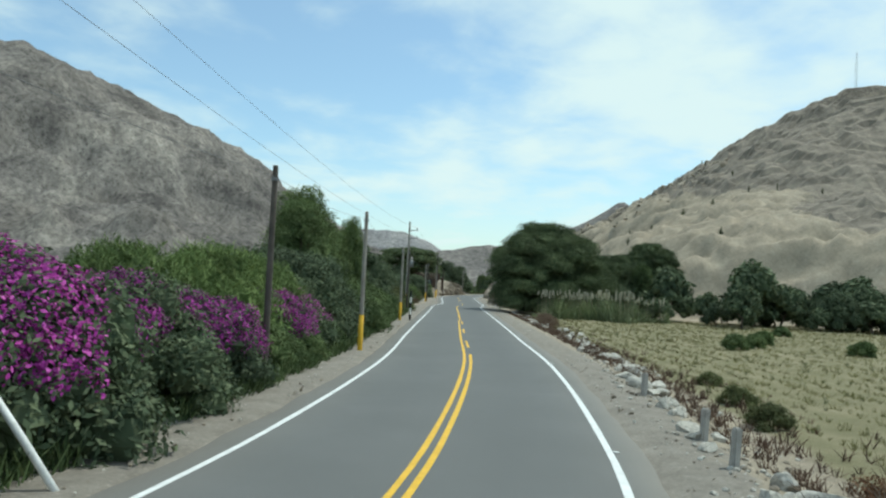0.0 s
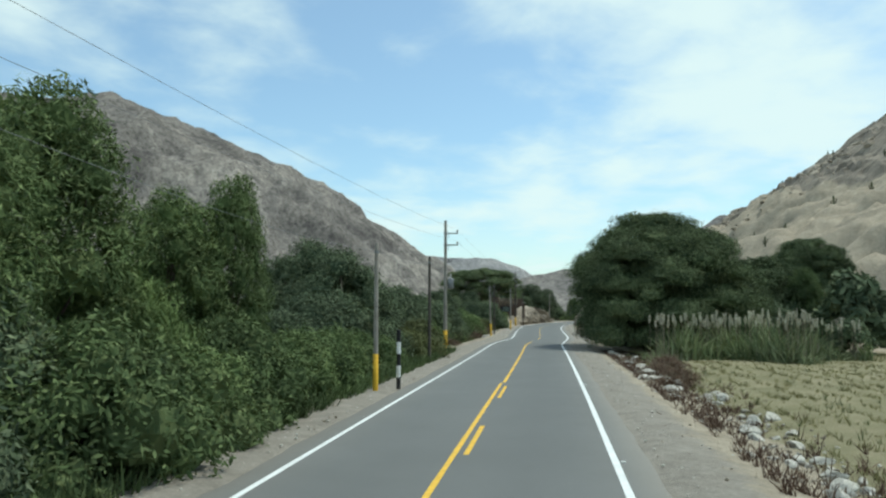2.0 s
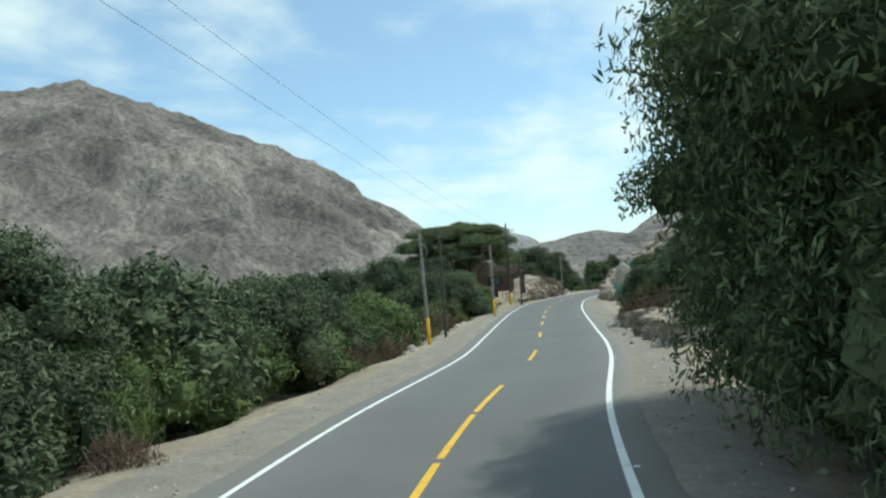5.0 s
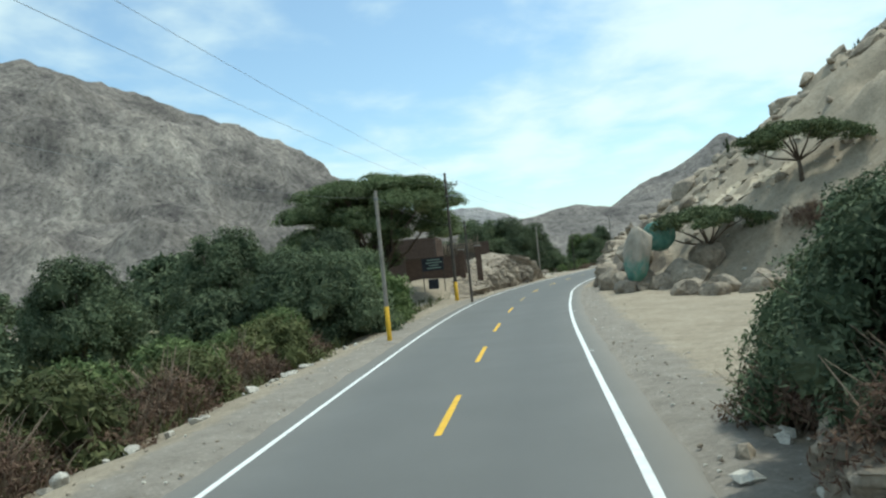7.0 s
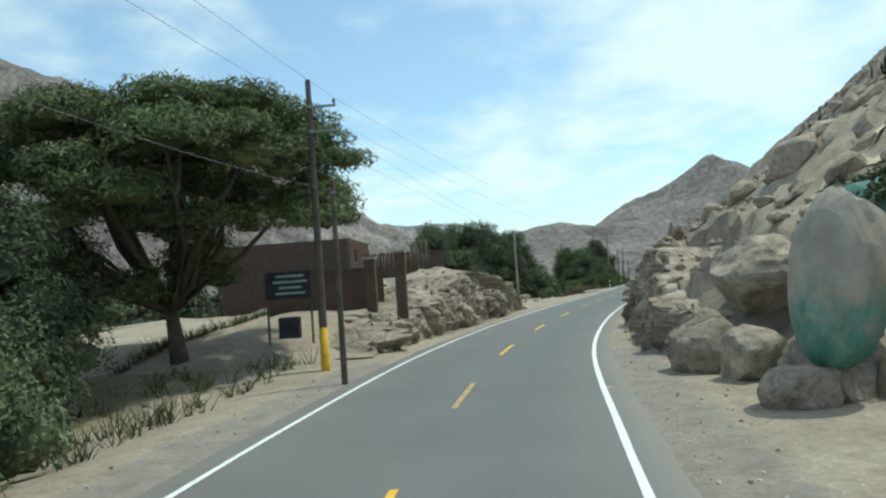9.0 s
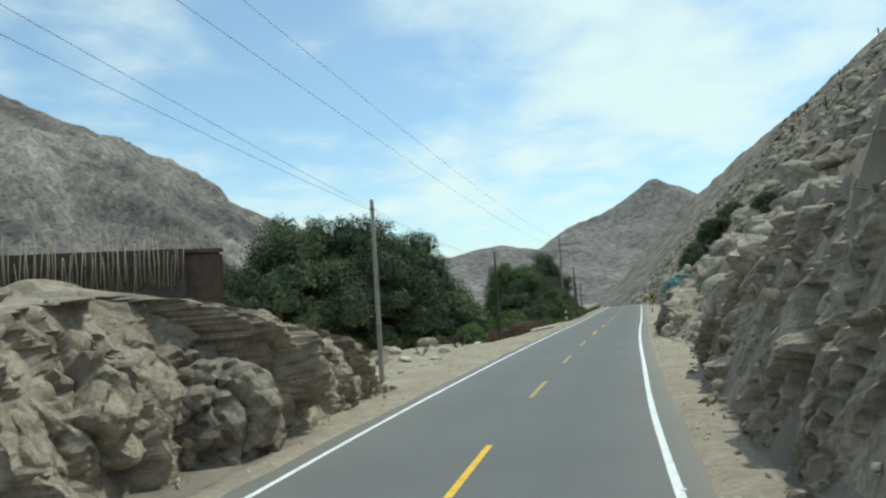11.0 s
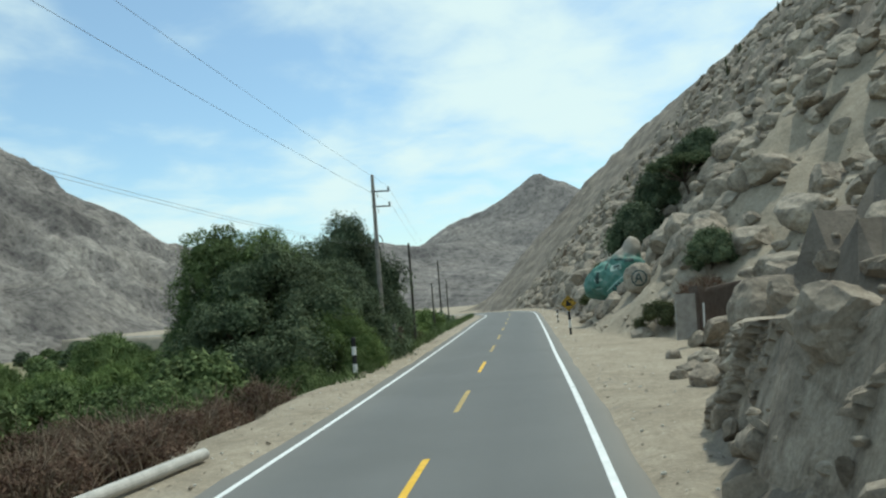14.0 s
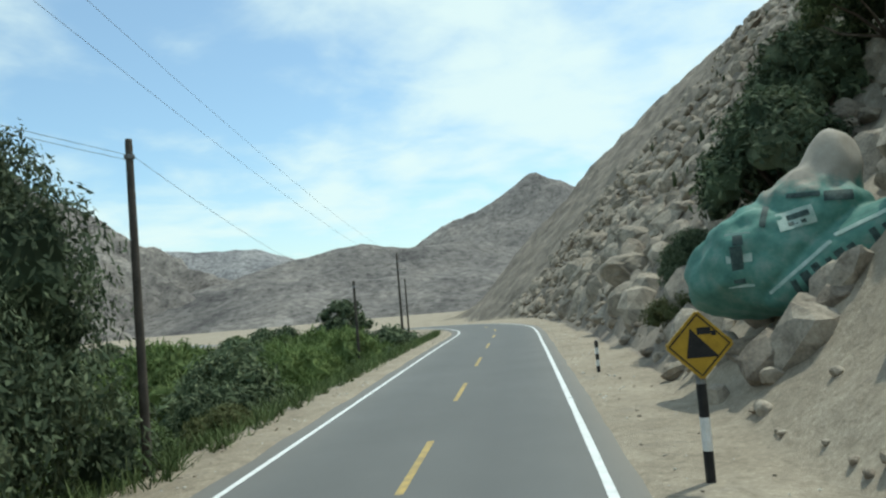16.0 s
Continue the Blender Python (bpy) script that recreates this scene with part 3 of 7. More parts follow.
def ground_z(u, y):
    hw = half_width(y)
    edge = hw + 0.8
    base = road_z(y)
    if abs(u) <= edge:
        return base - 0.12
    z = base - 0.03
    if u < 0:
        d = -u - edge
        t = min(1.0, max(0.0, (d - 1.4) / 5.0))
        t = t * t * (3 - 2 * t)
        z += lerp_table(y, VALLEY) * t
        far = max(0.0, d - 20)
        z -= min(6.0, far * 0.03)
        if 196 < y < 241:
            h = lerp_table(y, OUTCROP)
            k = min(1.0, max(0.0, (d - 2.5) / 2.2))
            z += 0.86 * h * k * (1 - min(1.0, max(0.0, (d - 9) / 8)) * 0.6)
        if d > 1.0:
            z += 0.25 * min(1.0, (d - 1.0) / 3) * fbm(u * 0.25, y * 0.25, 3.0)
        # the low heap of sand between the shoulder and the trees
        z += 1.15 * math.exp(-((u + 11.5) / 3.6) ** 2 - ((y - 261) / 8.0) ** 2)
    else:
        d = u - edge
        if y < 120:
            z += -0.35 * min(1.0, max(0.0, (d - 1.2) / 2.0)) * min(1.0, (120 - y) / 20)
        if d > 1.0:
            z += 0.12 * min(1.0, (d - 1.0) / 3) * fbm(u * 0.3, y * 0.3, 8.0)
        h = hill_at(u, y)
        if h > 0:
            z += h
            r = rocky_at(u, y)
            amp = min(1.0, h / 2.5)
            # broken blocks: stepped cells on the rock, soft gullies on the sand
            if r > 0.05:
                x = u + centre(y)
                a1, g1, e1 = facet(Vector((x * 0.26, y * 0.26, z * 0.26)))
                a2, g2, e2 = facet(Vector((x * 0.62, y * 0.62, z * 0.62)))
                a3, g3, e3 = facet(Vector((x * 1.25, y * 1.25, z * 1.25)))
                k3 = max(0.0, 1 - max(0.0, u - 16) / 8)
                k2 = max(0.0, 1 - max(0.0, u - 45) / 30)
                r *= 1.0 if y < 318 else 0.55
                z += amp * r * (0.9 * a1 + 1.1 * g1 + k2 * (0.5 * a2 + 0.8 * g2) + k3 * (0.3 * a3 + 0.6 * g3) - 1.2 * max(0, 0.14 - e1) - 0.8 * k2 * max(0, 0.1 - e2))
                z += amp * r * 1.6 * fbm(u * 0.08, y * 0.08, 2.0)
            far = min(1.0, max(0.0, (u - lerp_table(y, FOOT) - 8) / 14))
            z += amp * (1 - r) * (1.6 * fbm(u * 0.05, y * 0.05, 6.0) + 0.35 * fbm(u * 0.3, y * 0.3, 1.0) - far * (4.5 * abs(fbm(u * 0.035 + 0.03 * y, y * 0.085 - 0.03 * u, 11.0)) + 3.0 * abs(fbm(u * 0.10 + 0.06 * y, y * 0.17 - 0.05 * u, 17.0)) - 1.8))
    return z


def at_road(u, y, dz=0.0):
    """World place u metres to the right of the road's middle at y, on the ground."""
    return (centre(y) + u, y, ground_z(u, y) + dz)


def spaced(*runs):
    out = []
    for a, b, step in runs:
        out += list(np.arange(a, b - 1e-6, step))
    return out + [runs[-1][1]]


def build_ground():
    ys = spaced((-4500, -500, 1000), (-500, -60, 110), (-60, -8, 4), (-8, 110, 1.0), (110, 380, 0.7), (380, 520, 2.5), (520, 800, 14), (800, 4500, 740))
    us = spaced((-4500, -500, 800), (-500, -100, 50), (-100, -30, 7), (-30, -16, 1.4), (-16, -3, 0.5), (-3, 3, 3), (3, 22, 0.5), (22, 60, 1.1), (60, 120, 2), (120, 300, 22), (300, 4500, 700))
    nu = len(us)
    verts, cover = [], []
    for y in ys:
        cx = centre(min(max(y, -300), 800))
        for u in us:
            z = ground_z(u, y) if -300 < y < 800 and -300 < u < 300 else ground_z(max(-299, min(299, u)), max(-299, min(799, y)))
            r = rocky_at(u, y)
            side = abs(u)
            gravel = max(0.0, 1 - max(0.0, side - 5.2) / 1.6) * (0.75 if y < 195 else 0.35)
            grass = 0.0
            if u > 7 and y < 104 and r < 0.1 and u < lerp_table(y, FOOT):
                grass = min(1.0, (u - 7) / 2) * min(1.0, (104 - y) / 6)
            if u < -8 and not 196 < y < 242:
                lag = 14.5 if 240 < y < 274 else 9.5 if y < 300 and y > 270 else 8
                grass = max(grass, min(0.8, (-u - lag) / 6))
            x = cx + u
            verts.append((x, y, z))
            cover.append((grass, r, gravel, 1))
    ny = len(ys)
    idx = np.arange(ny * nu).reshape(ny, nu)
    q = np.stack([idx[:-1, :-1], idx[:-1, 1:], idx[1:, 1:], idx[1:, :-1]], -1).reshape(-1, 4)
    me = mesh_np("ground", verts, q, (M_GROUND,), False)
    rk = np.array([c[1] for c in cover])[q].max(1)
    me.polygons.foreach_set("use_smooth", rk < 0.45)
    ca = me.color_attributes.new("cover", "FLOAT_COLOR", "POINT")
    ca.data.foreach_set("color", np.array(cover, dtype=np.float32).ravel())
    tagged(new("ground", me), "dry sandy ground with stubble field and rocky hillside", "ground", kind="structure")


def strip(name, mat, y0, y1, ua, ub, z, parent, step=1.5, wob=0.0):
    """A flat painted strip that follows the road; ua and ub may be functions of y."""
    n = max(2, int((y1 - y0) / step) + 1)
    vs = []
    for i in range(n):
        y = y0 + (y1 - y0) * i / (n - 1)
        a = ua(y) if callable(ua) else ua
        b = ub(y) if callable(ub) else ub
        sl = (centre(y + 0.5) - centre(y - 0.5))
        k = math.sqrt(1 + sl * sl)
        w = wob * (noise.noise((y * 3.1, a * 7, 0)))
        zz = road_z(y) + z
        vs += [(centre(y) + a * k + w, y, zz), (centre(y) + b * k - w, y, zz)]
    idx = np.arange(n * 2).reshape(n, 2)
    q = np.stack([idx[:-1, 0], idx[:-1, 1], idx[1:, 1], idx[1:, 0]], -1)
    return part(name, mesh_np(name, vs, q, (mat,)), None, parent)


def build_road():
    ys = spaced((-60, -8, 2), (-8, 420, 1.0), (420, 600, 6))
    us = [-1.3, -1.24, -1.0, -0.72, -0.45, -0.2, 0.2, 0.45, 0.72, 1.0, 1.24, 1.3]
    vs, col = [], []
    for y in ys:
        hw = half_width(y)
        for k in us:
            u = k * hw
            if abs(k) >= 1.24:
                u = math.copysign(hw + (0.62 if abs(k) < 1.3 else 0.8) + 0.13 * noise.noise((y * 0.55, k, 0)), k)
            vs.append((centre(y) + u, y, road_z(y) - (0.14 if abs(k) > 1.25 else 0.0)))
            wheel = 0.55 if abs(k) in (0.45,) else 0.25 if abs(k) == 0.72 else 0.35 if abs(k) == 0.2 else 0.0
            col.append((wheel * (0.7 if k < 0 else 1.0), 0.55 if abs(k) >= 1.24 else 0.12 if abs(k) == 1.0 else 0.0, 0, 1))
    n, ny = len(us), len(ys)
    idx = np.arange(ny * n).reshape(ny, n)
    q = np.stack([idx[:-1, :-1], idx[:-1, 1:], idx[1:, 1:], idx[1:, :-1]], -1).reshape(-1, 4)
    me = mesh_np("road", vs, q, (M_ASPHALT,), True)
    ca = me.color_attributes.new("across", "FLOAT_COLOR", "POINT")
    ca.data.foreach_set("color", np.array(col, dtype=np.float32).ravel())
    road = tagged(new("road", me), "grey two-lane asphalt road with white and yellow lines", "road", kind="structure")
    strip("edge_line", M_WHITE, -40, 560, lambda y: -half_width(y) - 0.065, lambda y: -half_width(y) + 0.065, 0.006, road, 1.5, 0.01)
    strip("edge_line", M_WHITE, -40, 560, lambda y: half_width(y) - 0.075, lambda y: half_width(y) + 0.075, 0.006, road, 1.5, 0.01)
    strip("centre_line", M_YELLOW, -40, 66, -0.19, -0.07, 0.006, road, 1.5, 0.01)
    strip("centre_line", M_YELLOW, -40, 34.3, 0.07, 0.19, 0.006, road, 1.5, 0.01)
    for a, b in ((37.9, 42.4), (49.3, 53.6), (60.4, 64.8)):
        strip("centre_dash", M_YELLOW, a, b, 0.07, 0.19, 0.006, road, 1.0, 0.01)
    y = 66.4
    while y < 108:
        strip("centre_dash", M_YELLOW, y, y + 4.6, -0.10, 0.04, 0.006, road, 1.0, 0.01)
        y += 4.95
    for a in (117.5, 129.3, 140.5, 150.5, 160.4, 171.8, 183.0, 195.0, 207.2, 219.3, 230.8, 241.8, 252.6, 264.2, 274.6, 284.2, 293.6, 303.1, 312.6, 322.6, 332.8, 343.0, 353.5, 364.0, 374.5):
        strip("centre_dash", M_YELLOW_WORN if a in (183.0, 230.8, 241.8, 252.6, 284.2) or a > 300 else M_YELLOW, a, a + 4.2, -0.09, 0.05, 0.006, road, 1.0, 0.01)
    # small white reflectors along the right edge line
    bm = bm_box((0.1, 0.1, 0.02), (0, 0, 0.01), 0.006)
    me = bpy.data.meshes.new("road_stud")
    bm.to_mesh(me)
    bm.free()
    me.materials.append(M_POSTWHITE)
    for i in range(20):
        y = 14.8 + i * 17.0
        ob = new("road_stud", me)
        ob.location = (centre(y) + half_width(y) + 0.16, y, road_z(y) + 0.001)
        ob.parent = road


# ---------------------------------------------------------------- mountains
def ridge_field(name, ridge, box, step, falls, mat, label, rough=1.0, seed=0.0, floor=-34.0, end_fall=None):
    """A mountain as a height sheet: the highest of the slopes that fall away from its ridge line, cut by gullies."""
    (x0, x1), (y0, y1) = box
    xs = np.arange(x0, x1 + 0.1, step)
    ys = np.arange(y0, y1 + 0.1, step)
    X, Y = np.meshgrid(xs, ys)
    Z = np.full(X.shape, -1e9)
    D = np.zeros(X.shape)
    for n, ((ax, ay, az), (bx, by, bz)) in enumerate(zip(ridge[:-1], ridge[1:])):
        fall = falls if isinstance(falls, float) else falls[n]
        dx, dy = bx - ax, by - ay
        t = np.clip(((X - ax) * dx + (Y - ay) * dy) / (dx * dx + dy * dy), 0, 1)
        d = np.hypot(X - ax - t * dx, Y - ay - t * dy)
        z = az + (bz - az) * t - fall * d - 0.00005 * d * d
        D = np.where(z > Z, d, D)
        Z = np.maximum(Z, z)
    out = []
    for j in range(len(ys)):
        for i in range(len(xs)):
            x, y, z = X[j, i], Y[j, i], Z[j, i]
            if z > floor - 30:
                k = min(1.0, max(0.0, (z + 10) / 40))
                low = min(1.0, D[j, i] / 90.0)
                g = noise.ridged_multi_fractal((x * 0.005, y * 0.005, seed), 0.9, 2.1, 5, 0.9, 2.0)
                z += rough * k * ((4.0 + 34.0 * low) * (g - 1.15) + (3.0 + 8.0 * low) * fbm(x * 0.022, y * 0.022, seed + 4, 4) + 2.6 * fbm(x * 0.09, y * 0.09, seed + 9, 3))
            out.append((x, y, max(z, floor - 8)))
    nx, ny = len(xs), len(ys)
    idx = np.arange(nx * ny).reshape(ny, nx)
    q = np.stack([idx[:-1, :-1], idx[:-1, 1:], idx[1:, 1:], idx[1:, :-1]], -1).reshape(-1, 4)
    keep = np.array([o[2] for o in out])[q].max(1) > floor - 6
    me = mesh_np(name, out, q[keep], (mat,), True)
    return tagged(new(name, me), label, "mountain", kind="structure")


def build_mountains():
    ridge_field("mountain_west", [(-900, 640, 215), (-560, 760, 222), (-475, 800, 226), (-430, 830, 236), (-340, 900, 206), (-259, 962, 172), (-180, 1040, 118), (-110, 1100, 62), (-70, 1150, 8)],
                ((-940, 20), (380, 1320)), 6.0, (0.6, 0.6, 0.6, 0.6, 0.62, 0.66, 0.85, 1.1), M_MOUNT, "bare grey-brown desert mountain of rock and scree", 1.0, 0.0)
    ridge_field("mountain_east", [(160, 512, 60), (204, 540, 96), (235, 540, 118), (253, 534, 132), (270, 528, 145), (291, 520, 154), (312, 520, 156), (380, 512, 148)],
                ((125, 560), (330, 760)), 4.0, (1.1, 1.05, 1.0, 0.95, 0.9, 0.85, 0.8), M_CRAG, "craggy brown-grey mountain of broken rock", 0.45, 21.0, floor=14.0)
    # the ranges from here on carry their haze in the material colour
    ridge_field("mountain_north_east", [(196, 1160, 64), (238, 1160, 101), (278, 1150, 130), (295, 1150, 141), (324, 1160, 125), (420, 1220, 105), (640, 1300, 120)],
                ((60, 760), (860, 1460)), 7.0, (0.62, 0.62, 0.6, 0.55, 0.5, 0.5), M_MOUNT_HAZE, "bare grey pyramid-shaped desert mountain", 0.5, 5.0)
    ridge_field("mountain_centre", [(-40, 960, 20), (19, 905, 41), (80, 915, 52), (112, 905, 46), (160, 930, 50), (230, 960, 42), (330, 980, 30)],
                ((-220, 480), (690, 1120)), 6.0, 0.24, M_MOUNT_HAZE, "low brown desert hills closing the valley", 0.35, 9.0)
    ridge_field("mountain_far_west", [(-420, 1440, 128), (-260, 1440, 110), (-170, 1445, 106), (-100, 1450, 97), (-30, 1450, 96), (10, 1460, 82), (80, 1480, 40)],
                ((-640, 280), (1180, 1700)), 9.0, 0.42, M_MOUNT_FAR_HAZE, "desert range far behind the valley, haze put into its pale colour", 0.5, 15.0)


build_ground()
build_road()
build_mountains()


# ---------------------------------------------------------------- rocks
def rock_mesh(name, seed, mat, cuts=9, sub=3, rough=0.10, keep=0.62):
    """An angular block: a ball cut by random planes, then roughened; about 1 m in radius."""
    rng = np.random.default_rng(seed)
    b = bmesh.new()
    bmesh.ops.create_icosphere(b, subdivisions=sub, radius=1.0)
    planes = []
    for _ in range(cuts):
        n = rng.normal(size=3)
        planes.append((Vector(n / np.linalg.norm(n)), rng.uniform(keep, 0.92)))
    for v in b.verts:
        for n, d in planes:
            e = v.co.dot(n) - d
            if e > 0:
                v.co -= n * e
        q = v.co * 1.7 + Vector((seed * 3.1, 0, 0))
        v.co += v.co.normalized() * (rough * noise.fractal(q, 0.8, 2.0, 4) + 0.4 * rough * noise.fractal(q * 3, 0.8, 2.0, 3))
    me = bpy.data.meshes.new(name)
    b.to_mesh(me)
    b.free()
    me.materials.append(mat)
    return me


ROCKS = [rock_mesh("boulder", i + 1, M_BOULDER, 11, 4, 0.07, 0.58) for i in range(7)]
BLOCKS = [rock_mesh("rock", i + 21, M_ROCK, 13, 4, 0.08, 0.5) for i in range(6)]
STONES = [rock_mesh("stone", i + 41, M_PALE, 11, 3, 0.09, 0.5) for i in range(5)]


def rock(name, me, at, size, rot, label, category, group):
    ob = new(name, me)
    ob.matrix_world = pose(*at, *rot) @ Matrix.Diagonal((*size, 1))
    return tagged(ob, label, category, group)


def clear_sand(u, y):
    """The bare sand round the warning sign and below the great boulder."""
    return 299 < y < 315 and 0 < u < 10.5 or 242 < y < 253.5 and 0 < u < 17


def scatter_rocks(rng, n, meshes, name, y_of, u_of, size_of, label, group, sink=0.35, flat=0.75):
    for _ in range(n):
        y = y_of(rng)
        u = u_of(rng, y)
        s = size_of(rng)
        if clear_sand(u, y) and s > 0.3:
            continue
        x, yy, z = at_road(u, y)
        rock(name, meshes[int(rng.integers(len(meshes)))], (x, yy, z + s * flat * (1 - 2 * sink) * 0.5),
             (s * rng.uniform(0.8, 1.3), s * rng.uniform(0.8, 1.3), s * flat * rng.uniform(0.7, 1.1)),
             (rng.uniform(-25, 25), rng.uniform(-25, 25), rng.uniform(0, 360)), label, "rock", group)


def rubble(name, rng, n, y_of, u_of, size_of, mats, label, sides=1):
    """Countless small stones as one mesh of roughened low blocks."""
    tmpl = []
    for k in range(6):
        me = rock_mesh("tmp", 60 + k, mats[0], 8, sides, 0.12)
        v = np.empty(len(me.vertices) * 3, dtype=np.float32)
        me.vertices.foreach_get("co", v)
        f = np.empty(len(me.loops), dtype=np.int32)
        me.loops.foreach_get("vertex_index", f)
        tmpl.append((v.reshape(-1, 3), f.reshape(-1, 3)))
        bpy.data.meshes.remove(me)
    vs, fs, mi, base = [], [], [], 0
    for _ in range(n):
        y = y_of(rng)
        u = u_of(rng, y)
        s = size_of(rng)
        if clear_sand(u, y) and s > 0.22:
            continue
        x, yy, z = at_road(u, y)
        v, f = tmpl[int(rng.integers(6))]
        m = np.array(pose(0, 0, 0, *rng.uniform(0, 360, 3)).to_3x3()) * s
        w = (v * rng.uniform(0.7, 1.3, 3)) @ m.T
        w[:, 2] *= 0.7
        vs.append(w + np.array([x, yy, z + s * 0.18]))
        fs.append(f + base)
        mi.append(np.full(len(f), int(rng.integers(len(mats)))))
        base += len(v)
    me = mesh_np(name, np.concatenate(vs), np.concatenate(fs), mats, False, np.concatenate(mi))
    return tagged(new(name, me), label, "stones", kind="stuff")


def rock_face(name, y0, y1, u_of, h_of, lean, label, seed, step=0.16, depth=1.0, mat=None, side=1, deep=3.5, size=2.4, soft=0.0):
    """A rock wall beside the road: a sheet broken into angular facets at three sizes and split by fissures; soft rounds the large masses."""
    ny, nh = int((y1 - y0) / step), 64
    vs = []
    for j in range(nh):
        for i in range(ny + 1):
            y = y0 + (y1 - y0) * i / ny
            h = h_of(y)
            k = j / (nh - 1)
            front = min(1.0, k / 0.7)
            back = max(0.0, (k - 0.7) / 0.3)
            z = h * front
            end = min(1.0, (y - y0) / 2.5, (y1 - y) / 2.5)
            u = u_of(y) + lean * z + back * (deep + h * 0.3)
            # strata lean along the wall, so the cells are long and tilted
            q = Vector(((u_of(y) + lean * z) * 0.5 + back * deep * 1.1, y * 1.15 + z * 0.7, z * 0.42 - y * 0.16 + seed)) / size
            q += 0.3 * Vector((noise.noise(q * 2.1), noise.noise(q * 2.1 + Vector((9, 0, 0))), noise.noise(q * 2.1 + Vector((0, 9, 0)))))
            a1, g1, e1 = facet(q)
            q2 = q * 2.6 + Vector((3.0, seed, 0))
            a2, g2, e2 = facet(q2)
            q3 = q * 6.3 + Vector((7.0, 0, seed))
            a3, g3, e3 = facet(q3)
            push = size * ((0.22 - 0.06 * soft) * a1 + 0.34 * g1 + soft * 0.5 * min(e1, 0.5) - 0.9 * max(0.0, 0.10 - e1)
                           + 0.09 * a2 + 0.18 * g2 - 0.36 * max(0.0, 0.14 - e2) + 0.035 * a3 + 0.08 * g3 - 0.12 * max(0.0, 0.14 - e3) + 0.035 * noise.fractal(Vector((y * 2.2, z * 2.2, seed)), 0.6, 2.0, 4))
            push = max((push + 0.16 * size) * depth * min(1.0, 0.3 + z / 1.0) * max(0.2, end), -0.05 - 0.10 * z)
            lift = back * size * (0.12 * a1 + 0.18 * g1 + 0.04 * a2 + 0.08 * g2 + soft * 0.3 * min(e1, 0.5)) * end - max(0.0, back - 0.75) * 4 * (1.2 + 0.1 * h)
            zz = z * (0.25 + 0.75 * end) + lift - 0.25 * (1 - front)
            if soft:
                zz -= soft * 0.35 * h * max(0.0, front - 0.75) * (1 - back)
            vs.append((centre(y) + side * (u - push * (1 - back)), y, road_z(y) + zz - 0.05))
    idx = np.arange(nh * (ny + 1)).reshape(nh, ny + 1)
    q = np.stack([idx[:-1, :-1], idx[:-1, 1:], idx[1:, 1:], idx[1:, :-1]], -1).reshape(-1, 4)
    if side < 0:
        q = q[:, ::-1]
    me = mesh_np(name, vs, q[:, ::-1], (mat or M_ROCK,), False)
    return tagged(new(name, me), label, "rock face", kind="structure")


def face_rubble(name, rng, n, y0, y1, lean, size_of, label, mats, side=1, table=None, off=0.0):
    """Broken blocks lodged all over a rock face, and tumbled at its foot."""
    tmpl = []
    for k in range(8):
        me = rock_mesh("tmp", 90 + k, mats[0], 12, 2, 0.10, 0.45)
        v = np.empty(len(me.vertices) * 3, dtype=np.float32)
        me.vertices.foreach_get("co", v)
        f = np.empty(len(me.loops), dtype=np.int32)
        me.loops.foreach_get("vertex_index", f)
        tmpl.append((v.reshape(-1, 3), f.reshape(-1, 3)))
        bpy.data.meshes.remove(me)
    vs, fs, mi, base = [], [], [], 0
    for _ in range(n):
        y = rng.uniform(y0, y1)
        h = lerp_table(y, table or WALL)
        k = rng.uniform(-0.08, 1.5) if rng.uniform() < 0.8 else rng.uniform(-0.1, 0.25)
        s = size_of(rng)
        foot = lerp_table(y, FOOT) if side > 0 else half_width(y) + off
        u = foot + 0.05 - max(0.0, -k) * 7 + lean * h * min(max(k, 0.0), 1.0) + max(0.0, k - 1) * 7 + rng.normal() * 0.12
        z = road_z(y) + h * min(max(k, 0.0), 1.0)
        if k > 1:
            z = max(z, ground_z(side * u, y))
        v, f = tmpl[int(rng.integers(8))]
        m = np.array(pose(0, 0, 0, *rng.uniform(0, 360, 3)).to_3x3()) * s
        w = (v * rng.uniform(0.35, 1.6, 3)) @ m.T
        vs.append(w + np.array([centre(y) + side * (u + 0.35 * s), y, z - 0.05 * s]))
        fs.append(f + base)
        mi.append(np.full(len(f), int(rng.integers(len(mats)))))
        base += len(v)
    me = mesh_np(name, np.concatenate(vs), np.concatenate(fs), mats, False, np.concatenate(mi))
    return tagged(new(name, me), label, "stones", kind="stuff")


